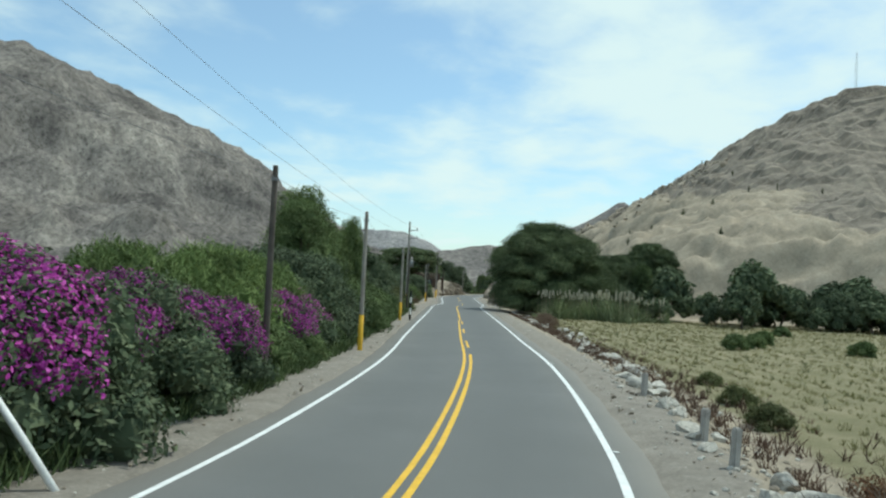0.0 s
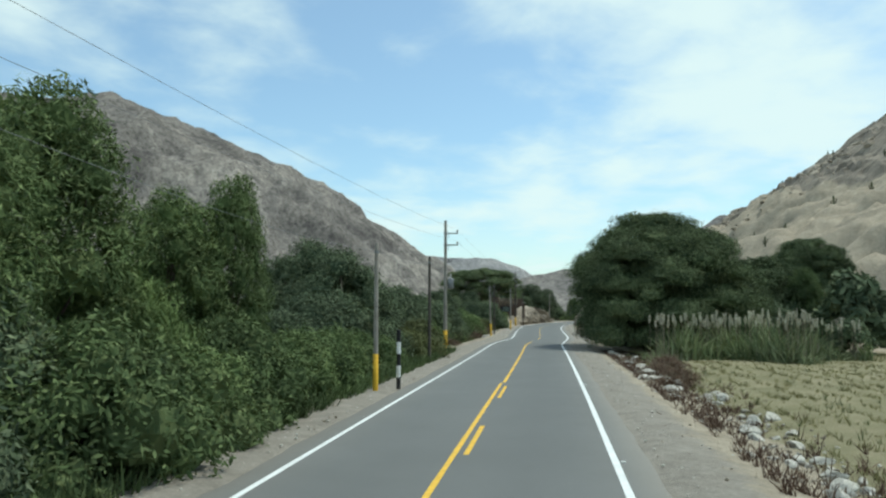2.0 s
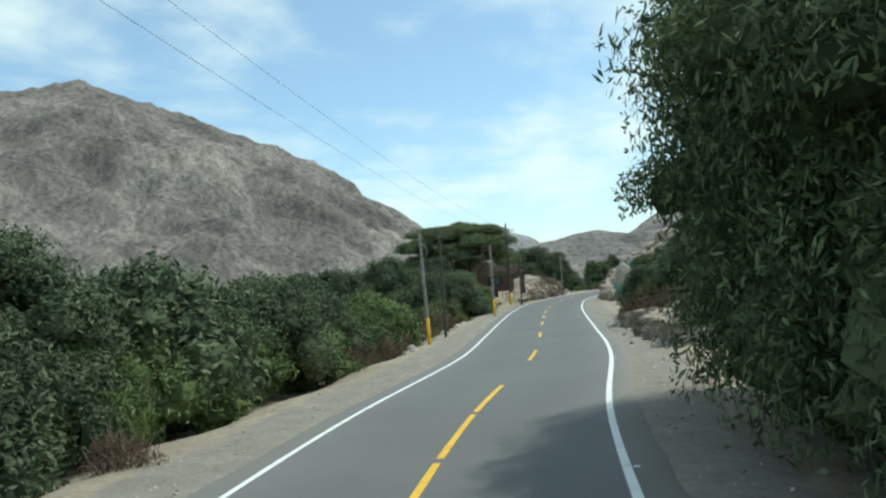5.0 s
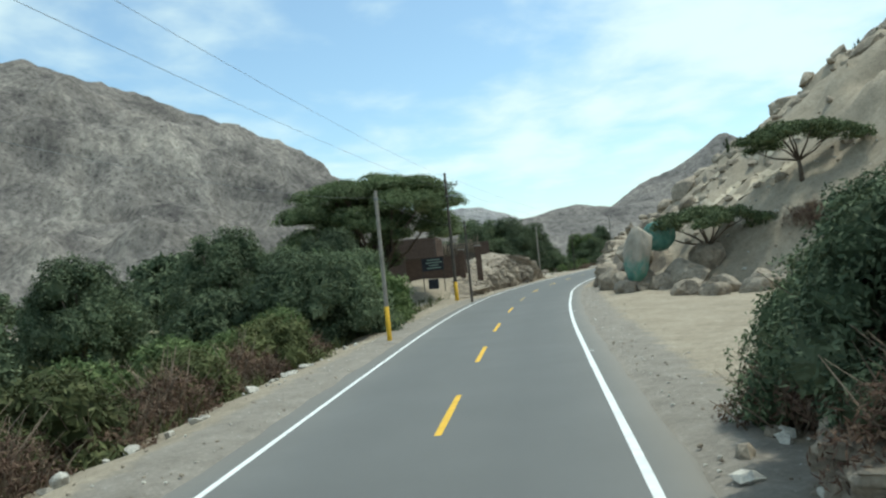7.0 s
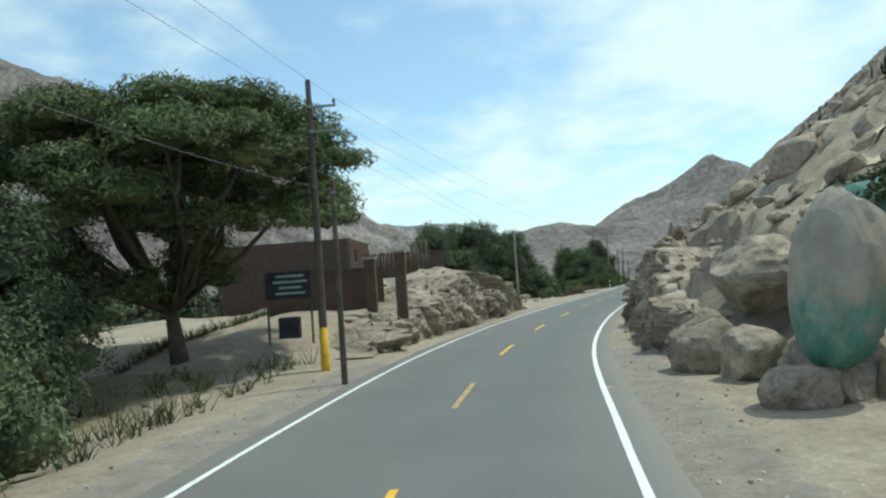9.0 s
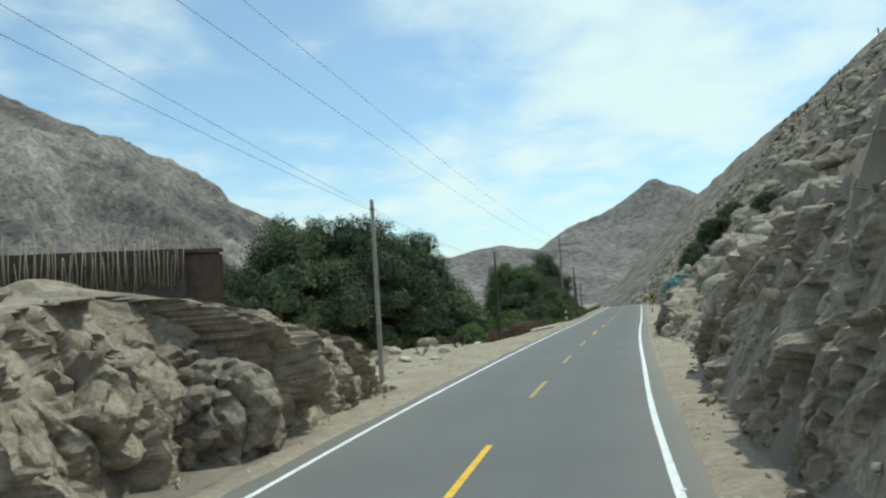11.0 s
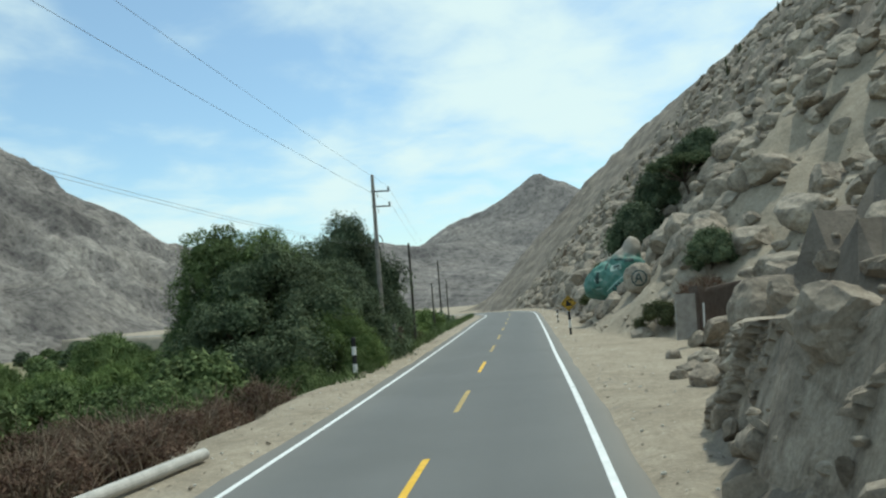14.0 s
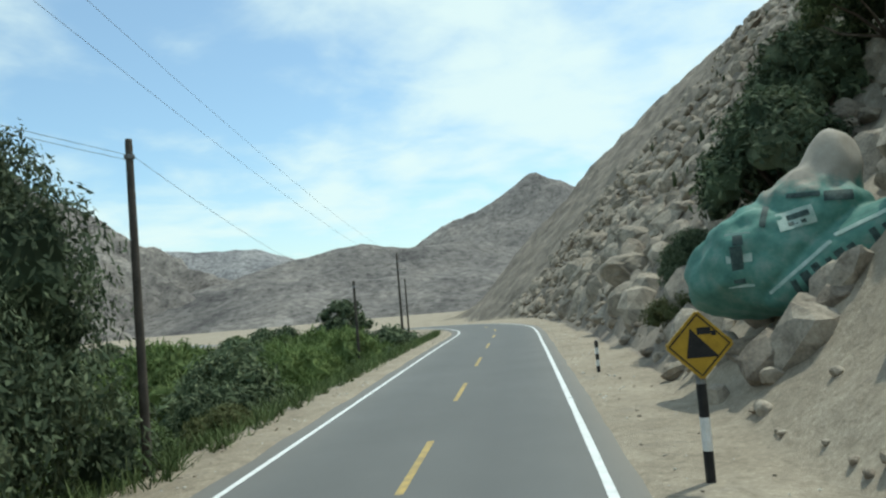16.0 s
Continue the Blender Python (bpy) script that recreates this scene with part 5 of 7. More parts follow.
def build_plants():
    rng = np.random.default_rng(3)
    rows = [
        # the hedge on the left at the start
        ("boug", -8.0, 9.0, 1.0), ("boug", -7.7, 13.6, 1.0), ("boug", -7.5, 17.6, 0.85), ("boug", -7.2, 20.8, 0.72), ("boug", -11.5, 11.5, 1.15), ("boug", -10.8, 17.0, 1.0),
        ("lime", -10.6, 24.5, 1.0), ("lime", -9.8, 29.0, 1.0), ("lime", -9.0, 32.5, 0.9), ("boug", -7.8, 30.0, 0.75), ("boug", -7.9, 33.2, 0.8), ("boug", -7.2, 38.5, 0.4),
        ("green", -6.6, 24.0, 0.7), ("green", -6.3, 26.0, 0.5), ("green", -6.0, 29.2, 0.4), ("green", -6.3, 34.0, 0.5), ("dark", -8.2, 34.2, 0.8),
        ("dark", -8.6, 36.5, 1.1), ("dark", -8.4, 41.5, 1.05), ("dark", -11, 40.5, 1.2), ("green", -7.0, 46.5, 1.15), ("green", -6.8, 50, 0.95),
        ("dark", -9.6, 46, 1.1), ("tall", -9.8, 46, 0.88), ("lime", -10.2, 52, 1.1), ("tall", -10.6, 50.5, 1.02), ("tall", -9.6, 55.5, 0.8), ("green", -7.2, 54, 1.1), ("green", -6.9, 58, 0.9),
        ("green", -7.4, 62, 0.95), ("tall", -14.2, 65.5, 0.7), ("dark", -13.5, 64, 0.8), ("green", -7.6, 66, 0.95), ("green", -7.2, 70, 0.85), ("dark", -11.0, 68.5, 0.9), ("dark", -10.2, 72.5, 1.1),
        ("dark", -10.2, 77, 1.65), ("green", -7.6, 74.5, 0.85), ("dark", -13.4, 81, 1.9), ("dark", -11.8, 86, 1.55), ("olive", -7.0, 80.5, 1.2), ("olive", -7.2, 84, 1.5), ("green", -8.4, 82.5, 0.9),
        ("olive", -7.6, 87, 1.9), ("olive", -8.6, 89.5, 1.8), ("dark", -11.8, 92, 1.3), ("green", -8.0, 93.5, 0.7), ("dark", -11.4, 96.5, 1.25), 
        ("dark", -11.0, 101, 1.15), ("dark", -11.8, 105.5, 1.35), ("green", -10.8, 110, 1.3), ("dark", -11.5, 111, 1.25), ("green", -11, 115.5, 1.2), ("dark", -11, 118, 1.1),
        ("lime", -11.0, 106, 0.75), ("green", -10.5, 121, 1.2), ("dark", -11, 125, 0.95), ("green", -9.4, 128, 1.05), ("green", -9.8, 132, 1.35), ("dark", -14, 133, 0.9), ("green", -15, 127, 1.1), ("green", -12, 124, 1.2),
        ("green", -11.5, 138, 1.25), ("dark", -13.5, 142, 0.85), ("green", -15, 146, 1.0), ("dark", -19, 152, 1.0), ("green", -12.5, 150, 0.9), ("dark", -18.2, 160, 1.35), ("green", -11.8, 155, 0.9),
        ("dark", -24, 168, 1.3), ("dark", -18.9, 177, 1.7), ("dark", -29, 165, 1.3), ("dark", -15, 166, 0.95), ("green", -11, 158, 0.8), ("green", -10.5, 163, 0.95), ("dark", -22, 181, 1.6), ("dark", -15.2, 187.5, 1.6), ("dark", -17.5, 183, 1.4),
        ("dark", -8.7, 167.2, 1.1), ("dark", -10.8, 167.8, 1.25), ("dark", -9.8, 169.8, 1.1), ("green", -8.8, 173, 1.5), ("green", -11.2, 171, 1.8), ("dark", -12.5, 175, 1.25), ("green", -9.4, 176.5, 1.35), ("dark", -10.6, 178.5, 1.2),
        ("dark", -30, 190, 1.6),
        # behind the outcrop
        ("dark", -33, 251, 1.5), ("dark", -38, 247, 1.6), ("dark", -31, 259, 1.75), ("dark", -21.6, 276, 2.75), ("dark", -26.0, 274, 2.8), ("dark", -18.2, 279.2, 2.4), ("olive", -16.4, 273.5, 1.3), ("olive", -20.0, 270.5, 1.3), ("dark", -22, 271.5, 0.75), ("dark", -18.6, 272.4, 0.7), ("dark", -25.5, 270.5, 0.8), ("olive", -23.5, 269.5, 1.1), ("dark", -29, 266, 0.9), ("dark", -13.2, 276.5, 1.2), ("dark", -31, 269, 2.0), ("olive", -18.5, 264.5, 0.7), ("dry", -16.6, 266, 0.9), ("olive", -12.6, 269.5, 0.8),
        ("dead", -8.9, 260.2, 1.0), ("dead", -10.6, 257.2, 0.7), ("green", -10.6, 271.5, 0.7), ("dark", -12.2, 277, 0.45),
        ("green", -13.5, 281, 0.9), ("olive", -12, 275, 0.9), ("green", -16, 290, 1.0), ("green", -10.8, 291.5, 0.8), ("olive", -8.6, 294.5, 0.95),
        ("green", -11.5, 296, 1.2), ("green", -8.2, 298, 0.75), ("dark", -10.4, 302.5, 1.85), ("dark", -13.0, 305.5, 1.75), ("dark", -8.6, 306, 1.5), ("dark", -11.5, 309, 1.8), ("lime", -14.5, 300, 0.55), ("lime", -17.5, 302, 0.6), ("green", -16, 299, 0.8), ("green", -19.5, 300.5, 0.85), ("green", -12.5, 299.5, 0.7), ("lime", -21.5, 304, 0.6), ("tall", -13.9, 304.6, 0.98), ("tall", -11.2, 303.4, 0.95),
        ("lime", -7.4, 301, 0.75), ("green", -7.6, 308, 0.6), ("dark", -11.5, 313, 1.55), ("green", -8.6, 321.5, 0.8), ("olive", -7.0, 324, 0.9), ("green", -9.8, 325, 1.0),
        # the right side
        ("tall", 25, 106, 0.75), ("reed", 12.4, 90.2, 1.2), ("reed", 16.5, 89.6, 1.3), ("reed", 14.2, 91.4, 1.15), ("reed", 21.0, 90.6, 1.1),
        ("olive", 8.2, 20.5, 0.5), ("olive", 8.8, 25, 0.45), ("olive", 9.4, 30, 0.4), ("rust", 7.7, 12.2, 0.8), ("rust", 8.9, 11.6, 1.0), ("rust", 10.0, 13.0, 0.9), ("dry", 7.2, 10.8, 0.8), 
        ("dry", 8.0, 70, 1.0), ("dry", 8.4, 76, 1.1), ("dry", 8.8, 80, 1.0),
        ("dark", 6.7, 136.4, 0.7), ("dry", 6.2, 134.4, 1.2), ("dry", 6.0, 139.5, 1.1), ("dark", 7.0, 139.2, 0.65), ("dry", 6.3, 132.2, 1.0), ("dark", 8.6, 140.6, 0.8), ("dark", 10.4, 144, 0.8), ("dark", 11.0, 139, 0.75), ("dark", 8.8, 133.6, 0.75), ("dry", 7.4, 130.8, 1.1), ("dark", 10.4, 135.5, 0.62), ("dry", 6.6, 138.8, 1.3), ("olive", 7.0, 134.6, 1.1), ("dark", 13.0, 133, 0.6), ("dark", 9.2, 138.6, 0.8),
        ("dark", 13.4, 146.5, 0.9), ("dry", 7.8, 125.5, 1.2), ("dark", 15.5, 142, 0.7), ("dry", 12.0, 130, 1.3), ("dark", 15.5, 136, 0.55), ("dry", 9.6, 147, 1.6), ("dry", 6.9, 136, 1.6),
        ("flat", 13.9, 183.4, 1.15), ("flat", 20.9, 184.8, 1.15), ("dark", 22, 168, 0.9), ("dry", 20, 181, 1.6), ("dry", 23, 176, 1.5),
        ("dark", 12.6, 327, 1.15), ("dark", 15.8, 329.5, 1.1), ("dark", 18.5, 326, 0.9), ("flat", 17, 325, 0.95), ("dark", 9.4, 329, 0.6), ("olive", 8.0, 327, 0.9), ("dry", 11.5, 302, 1.5), ("dark", 12.6, 303.5, 0.55), ("olive", 9.4, 303.5, 1.0),
        ("dark", 17.5, 292, 0.5), ("green", 9.6, 268, 0.35), ("dark", 15.0, 272, 0.55), ("flat", 22, 286, 0.8),
    ]
    plant("acacia", 11.4, 101.0, 1.16, turn=0, sz=1.34)
    plant("big", -10.2, 316.4, 1.15, sz=1.42)
    plant("tall", -8.3, 56.8, 0.5, sz=1.7)
    plant("acacia", 21.0, 110, 0.9, sz=1.25, variant=1)
    plant("acacia", 27.5, 115, 0.6, sz=1.3, variant=1)
    plant("umbrella", -2.6 - centre(197), 197, 1.28, turn=0, sz=0.9)
    for u, y, s in ((12.5, 105, 1.15), (16.5, 103.5, 1.2), (10.2, 108.5, 0.8), (20.5, 103, 1.1), (9.6, 112.5, 0.6), (24, 107, 1.2), (14.5, 99, 0.75), (18.5, 98.6, 0.7)):
        plant("dark", u, y, s, variant=1)
    for kind, u, y, s in rows:
        plant(kind, u, y, s)
    # dry brush along the left verge
    for i in range(17):
        plant(("dry", "dry", "olive")[i % 3], -9.0 - 1.3 * rng.uniform(), 124.5 + i * 2.35, rng.uniform(1.4, 1.9))
    for y in (126.5, 129.8, 133.4, 136.6, 140.2, 143.6, 147.5, 151, 154.6, 158.4, 161.5):
        plant("dry", -7.9 - 0.8 * rng.uniform(), y, rng.uniform(1.0, 1.5))
    for i in range(22):
        y = 283.5 + i * 0.72
        plant("dry", -7.6 - ((i * 0.618) % 1.0) * (4.0 + 0.3 * i), y, rng.uniform(1.0, 1.45), sz=0.95)
    for y in (281.5, 283.6, 285.6, 287.8, 289.6):
        plant("dry", -8.2 - 1.2 * rng.uniform(), y, rng.uniform(1.1, 1.4), sz=1.1)
    for y in (33, 45, 52, 57, 61, 87, 92, 97, 102):
        plant("dry", -6.6 - rng.uniform(), y, rng.uniform(0.6, 0.9))
    # orchard and scrub behind the field
    for i in range(26):
        plant("orchard", 25 + (i % 13) * 3.3 + rng.uniform(-1.6, 1.6), 90 + (i // 13) * 8 + rng.uniform(-5, 5), 0.55 + 1.5 * rng.uniform() ** 1.5, sz=rng.uniform(0.85, 1.35))
    for u, y, s in ((44, 90, 1.1), (49, 93, 1.25), (54, 90, 1.2), (58, 94, 1.25), (38, 99, 1.2)):
        plant("dark", u, y, s, variant=1)
    for u, y, s in ((17.8, 50.5, 0.42), (20, 53, 0.4), (23, 59, 0.42), (30, 72, 0.4), (26, 50, 0.4)):
        plant("green", u, y, s)
    # thickets across the valley floor
    for i in range(96):
        y = rng.uniform(324, 440)
        plant(("green", "dark", "green", "lime", "green")[i % 5], -9.0 - rng.uniform(0, 1) ** 1.4 * 60, y, rng.uniform(0.8, 1.3), variant=2 if y > 350 else 1)
    for i in range(46):
        y = rng.uniform(336, 412)
        plant(("green", "dark", "lime")[i % 3], -8.5 - rng.uniform(0, 1) ** 1.3 * 26, y, rng.uniform(0.75, 1.25), variant=1 if y < 360 else 2)
    for i in range(34):
        y = rng.uniform(100, 262)
        plant("dark", -25 - rng.uniform(0, 60), y, rng.uniform(0.9, 1.6))
    for i in range(30):
        plant(("green", "lime")[i % 2], -15 - rng.uniform(0, 50), rng.uniform(276, 330), rng.uniform(0.6, 1.0), variant=1)
    for i in range(60):
        plant(("dark", "green")[i % 2], rng.uniform(-130, -6), rng.uniform(430, 620), rng.uniform(1.0, 1.9), variant=2)
    for u, y, s in ((-7.5, 420, 1.7), (-9, 405, 0.9), (-12, 415, 1.1), (-8, 440, 1.2)):
        plant("dark", u, y, s)
    # cactus on the slopes
    for i in range(64):
        y = rng.uniform(200, 420)
        u = lerp_table(y, FOOT) + 6 + rng.uniform(0, 1) ** 0.8 * 62
        plant("cactus", u, y, rng.uniform(0.7, 1.35))
    for i in range(14):
        y = rng.uniform(120, 185)
        plant("cactus", lerp_table(y, FOOT) + rng.uniform(14, 60), y, rng.uniform(0.7, 1.2))


# ---------------------------------------------------------------- poles, signs and posts
def lathe(points, sides=12):
    """A bmesh turned about z from (radius, z) points."""
    b = bmesh.new()
    rings = []
    for r, z in points:
        rings.append([b.verts.new((r * math.cos(2 * math.pi * k / sides), r * math.sin(2 * math.pi * k / sides), z)) for k in range(sides)])
    for a, c in zip(rings[:-1], rings[1:]):
        for k in range(sides):
            b.faces.new((a[k], a[(k + 1) % sides], c[(k + 1) % sides], c[k]))
    b.faces.new(rings[-1])
    b.faces.new(list(reversed(rings[0])))
    return b


def small_pole(x, y, z, h, dark=False, band=True, lean=(0, 0)):
    e = thing("utility_pole", (x, y, z), ("dark tarred" if dark else "weathered grey") + " wooden line pole" + (" with a yellow-painted foot" if band else "") + " at the verge", "pole", "line poles along the road")
    e.matrix_world = pose(x, y, z, lean[0], lean[1], 0)
    mat = M_DARK_POLE if dark else M_WOOD_POLE
    part("shaft", lathe([(0.108, -0.6), (0.104, 0), (0.09, h * 0.5), (0.076, h - 0.05), (0.065, h)]), mat, e, smooth=True)
    if band:
        part("foot_band", lathe([(0.111, -0.3), (0.1095, 0.05), (0.1055, 1.5)]), M_BAND, e, "yellow painted band", True)
    part("bracket", merge(bm_box((0.05, 0.22, 0.05), (0, 0, h - 0.35), 0.008), lathe([(0.11, h - 0.42), (0.11, h - 0.34)])), M_STEEL, e)
    return e, Vector((x, y, z + h - 0.3))


def power_pole(x, y, z, h, dark=False, gear=True, lean=(0, 0), band=True):
    e = thing("power_pole", (x, y, z), "tall power pole with two steel crossarms and insulators", "power pole", "power poles along the road")
    e.matrix_world = pose(x, y, z, lean[0], lean[1], 0)
    part("shaft", lathe([(0.17, -0.8), (0.165, 0), (0.135, h * 0.5), (0.10, h - 0.05), (0.088, h)]), M_DARK_POLE if dark else M_WOOD_POLE, e, smooth=True)
    if band:
        part("foot_band", lathe([(0.174, -0.3), (0.170, 0.05), (0.162, 1.5)]), M_BAND, e, "yellow painted band", True)
    for k, zz in enumerate((h - 1.05, h - 2.0)):
        arm = part("crossarm", bm_box((1.05, 0.08, 0.09), (0.5, 0, zz), 0.012, None), M_STEEL, e)
        part("stay", bm_box((0.03, 0.03, 0.5), (0.24, 0, zz - 0.16), 0.004, None), M_STEEL, arm)
        part("insulator", lathe([(0.03, zz + 0.04), (0.03, zz + 0.1), (0.085, zz + 0.12), (0.05, zz + 0.17), (0.075, zz + 0.19), (0.04, zz + 0.25), (0.02, zz + 0.28)]), M_INSUL, arm, "dark porcelain insulator").location = (0.95, 0, 0)
        part("clamp", lathe([(0.15, zz - 0.05), (0.15, zz + 0.05)]), M_STEEL, arm)
    if gear:
        part("cutout_fuse", merge(*[bm_box((0.05, 0.05, 0.34), (0.2 + 0.13 * i, 0, h - 3.3), 0.012, (0, 25, 0)) for i in range(3)]), M_INSUL, e)
        can = part("transformer", lathe([(0.2, h - 5.5), (0.24, h - 5.45), (0.24, h - 4.75), (0.2, h - 4.7), (0.06, h - 4.65), (0.05, h - 4.3)]), M_STEEL, e, smooth=True)
        can.location = (0.42, 0, 0)
    return e, Vector((x, y, z + h))


def cable(a, b, sag, label="thin overhead power cable between poles", r=0.0055):
    a, b = Vector(a), Vector(b)
    pts = []
    for i in range(25):
        t = i / 24
        p = a.lerp(b, t)
        p.z -= sag * 4 * t * (1 - t)
        pts.append(p)
    me = tubes_mesh("power_cable", [(pts, [r] * 25)], M_CABLE, 5)
    return tagged(new("power_cable", me), label, "cable", "overhead cables")


def marker_post(x, y, z, h=1.7, w=0.09):
    e = thing("marker_post", (x, y, z), "road marker post banded black and white", "post", "marker posts")
    n = 5
    for i in range(n):
        b = lathe([(w, h * i / n), (w, h * (i + 1) / n - 0.001)], 10)
        part("band", b, M_BLACK if i % 2 == 0 else M_POSTWHITE, e, "black band" if i % 2 == 0 else "white band")
    part("cap", lathe([(w, h), (w * 0.6, h + 0.03)], 10), M_BLACK, e)
    return e


def short_post(u, y, h=0.75):
    x, yy, z = at_road(u, y)
    e = thing("verge_post", (x, yy, z), "short worn concrete post among the verge stones", "post", "verge posts")
    part("stump", bm_box((0.16, 0.16, h + 0.3), (0, 0, h / 2 - 0.15), 0.03, (0, 3, 12)), M_CONC, e)
    return e


def warning_sign(x, y, z):
    e = thing("warning_sign", (x, y, z), "yellow diamond warning sign for a steep descent on a striped post", "road sign", rz=-9)
    h = 1.82
    for i, (a, b, m) in enumerate(((-0.2, 0.3, M_BLACK), (0.3, 0.78, M_POSTWHITE), (0.78, 1.26, M_BLACK), (1.26, 1.9, M_STEEL))):
        part("post_band", lathe([(0.075, a), (0.075, b - 0.001)], 10), m, e)
    bd = bm_box((0.72, 0.025, 0.72), (0, 0, 0), 0.03)
    bmesh.ops.transform(bd, matrix=pose(0, -0.09, h, 0, 45, 0), verts=bd.verts)
    plate = part("plate", bd, M_SIGN, e)
    for side in range(4):
        bb = bm_box((0.62, 0.004, 0.02), (0, 0, 0.31), 0.0)
        bmesh.ops.transform(bb, matrix=pose(0, -0.1055, h, 0, 45 + 90 * side, 0), verts=bb.verts)
        part("border", bb, M_BLACK, plate)
    b = bmesh.new()
    tri = [(-0.20, -0.16), (0.27, -0.16), (-0.12, 0.27)]
    vs = [b.verts.new((px, -0.107, h - 0.02 + pz)) for px, pz in tri]
    ws = [b.verts.new((px, -0.103, h - 0.02 + pz)) for px, pz in tri]
    b.faces.new(vs)
    b.faces.new(list(reversed(ws)))
    for i in range(3):
        b.faces.new((vs[i], ws[i], ws[(i + 1) % 3], vs[(i + 1) % 3]))
    part("slope_symbol", b, M_BLACK, plate, "black slope wedge")
    part("lorry_symbol", merge(bm_box((0.2, 0.004, 0.1), (0.08, -0.1075, h + 0.20), 0.0, None), bm_box((0.07, 0.004, 0.07), (0.22, -0.1075, h + 0.16), 0.0, None)), M_BLACK, plate)
    return e


def build_poles():
    tops = {}
    tops["A"] = small_pole(-4.1, 21.6, -0.25, 6.3, True, False)[1]
    tops["B"] = small_pole(-2.42, 34.2, 0.0, 6.0)[1]
    tops["D"] = small_pole(-1.38, 62.7, -0.1, 5.9)[1]
    tops["E"] = small_pole(-1.1, 79.8, -0.1, 6.5, True, False)[1]
    p1 = power_pole(-1.45, 94.9, 0.0, 10.35)
    tops["F"] = small_pole(1.2, 130.0, -0.1, 6.2, lean=(0, -1.6))[1]
    tops["F2"] = small_pole(1.45, 136.2, -0.2, 6.8, True, False)[1]
    tops["G"] = small_pole(3.50, 161.0, 0.0, 6.7)[1]
    p2 = power_pole(4.35, 193.5, 0.1, 10.9, True, False)
    tops["S"] = small_pole(5.85, 189.3, 0.1, 6.4, True, False)[1]
    tops["H"] = small_pole(13.3, 237.7, 0.3, 7.0, False, False)[1]
    tops["J"] = small_pole(21.35, 277.2, -0.5, 7.8, True, False)[1]
    p3 = power_pole(33.2, 312.3, -0.1, 10.95, False, False, (0, 0), False)
    tops["K"] = small_pole(35.8, 317.6, -0.1, 6.9, True, False)[1]
    far = [small_pole(valley_line(y) - 8.5 - 0.4 * bend(y), y, ground_z(-8.5 + 0.6 * bend(y), y), 7.4, True, False)[1] for y in (350, 383)]
    p4 = power_pole(centre(392) - 7, 392, ground_z(-7, 392), 10.5, True, False, (0, 0), False)
    # a loop of spare cable on two of the poles
    for (x, y, z) in ((1.22, 129.95, 5.05), (33.35, 312.1, 6.6)):
        ring = [(x + 0.18 * math.cos(a), y - 0.14, z + 0.4 * math.sin(a)) for a in np.linspace(0, 6.28, 17)]
        me = tubes_mesh("cable_loop", [(ring, [0.03] * 17)], M_CABLE, 5)
        tagged(new("cable_loop", me), "coil of spare black cable hung on a pole", "cable", "cable coils")
    low = ["A", "B", "D", "E", "F", "G", "S"]
    cable((-9.0, -14, 6.4), tops["A"], 0.5)
    for a, b in zip(low[:-1], low[1:]):
        cable(tops[a], tops[b], 0.016 * (tops[b] - tops[a]).length)
    for dz in (1.2, 2.1):
        cable(p2[1] + Vector((0, 0, -dz)), tops["H"] + Vector((0, 0, 0.1 - 0.12 * dz)), 0.35)
        cable(tops["H"] + Vector((0, 0, 0.1 - 0.12 * dz)), tops["J"] + Vector((0, 0, 0.1 - 0.12 * dz)), 0.5)
        cable(tops["J"] + Vector((0, 0, 0.1 - 0.12 * dz)), tops["K"] + Vector((0, 0, 0.1 - 0.12 * dz)), 0.5)
    cable(tops["K"], far[0], 0.5)
    for a, b in zip(far[:-1], far[1:]):
        cable(a, b, 0.5)
    poles = [p1[1], p2[1], p3[1], p4[1]]
    for dz in (0.75, 1.7):
        line = [Vector((-7.5, -18, 9.6 - dz))] + [p + Vector((0.95, 0, -dz)) for p in poles]
        for a, b in zip(line[:-1], line[1:]):
            cable(a, b, 0.012 * (b - a).length)
    marker_post(-0.6, 63.6, -0.05, 2.35, 0.085)
    marker_post(30.65, 296.2, -0.15, 1.75)
    marker_post(48.4, 325.2, 0.1, 1.0, 0.06)
    short_post(5.55, 14.2)
    short_post(5.6, 16.8, 0.7)
    short_post(5.5, 23.6, 0.7)
    warning_sign(44.8, 311.2, 0.12)
    # lattice mast on the hill top
    mx, my, mz = 291.0, 520.0, 152.0
    e = thing("antenna_mast", (mx, my, mz), "thin steel lattice mast on the hill crest", "mast")
    feet = [Vector((0.9 * math.cos(a), 0.9 * math.sin(a), -2.0)) for a in (0.3, 2.39, 4.49)]
    up = Vector((0, 0, 24.0))
    for p in feet:
        part("leg", tubes_mesh("leg", [([p, p * 0.55 + up], [0.06, 0.05])], M_STEEL, 5), None, e)
    brace = []
    for k in range(7):
        for i in range(3):
            p, q = feet[i], feet[(i + 1) % 3]
            brace.append(([p * (1 - 0.064 * k) + up * (k / 7), q * (1 - 0.064 * (k + 1)) + up * ((k + 1) / 7)], [0.03, 0.03]))
    part("bracing", tubes_mesh("bracing", brace, M_STEEL, 4), None, e)
    # leaning white guard stake at the very start
    me = tubes_mesh("guy_stake", [([(-4.6, 10.9, -0.3), (-5.25, 10.9, 0.62), (-5.9, 10.9, 1.5)], [0.055, 0.055, 0.05])], M_POSTWHITE, 8)
    tagged(new("guy_stake", me), "leaning white-painted guy stake in the verge", "stake")
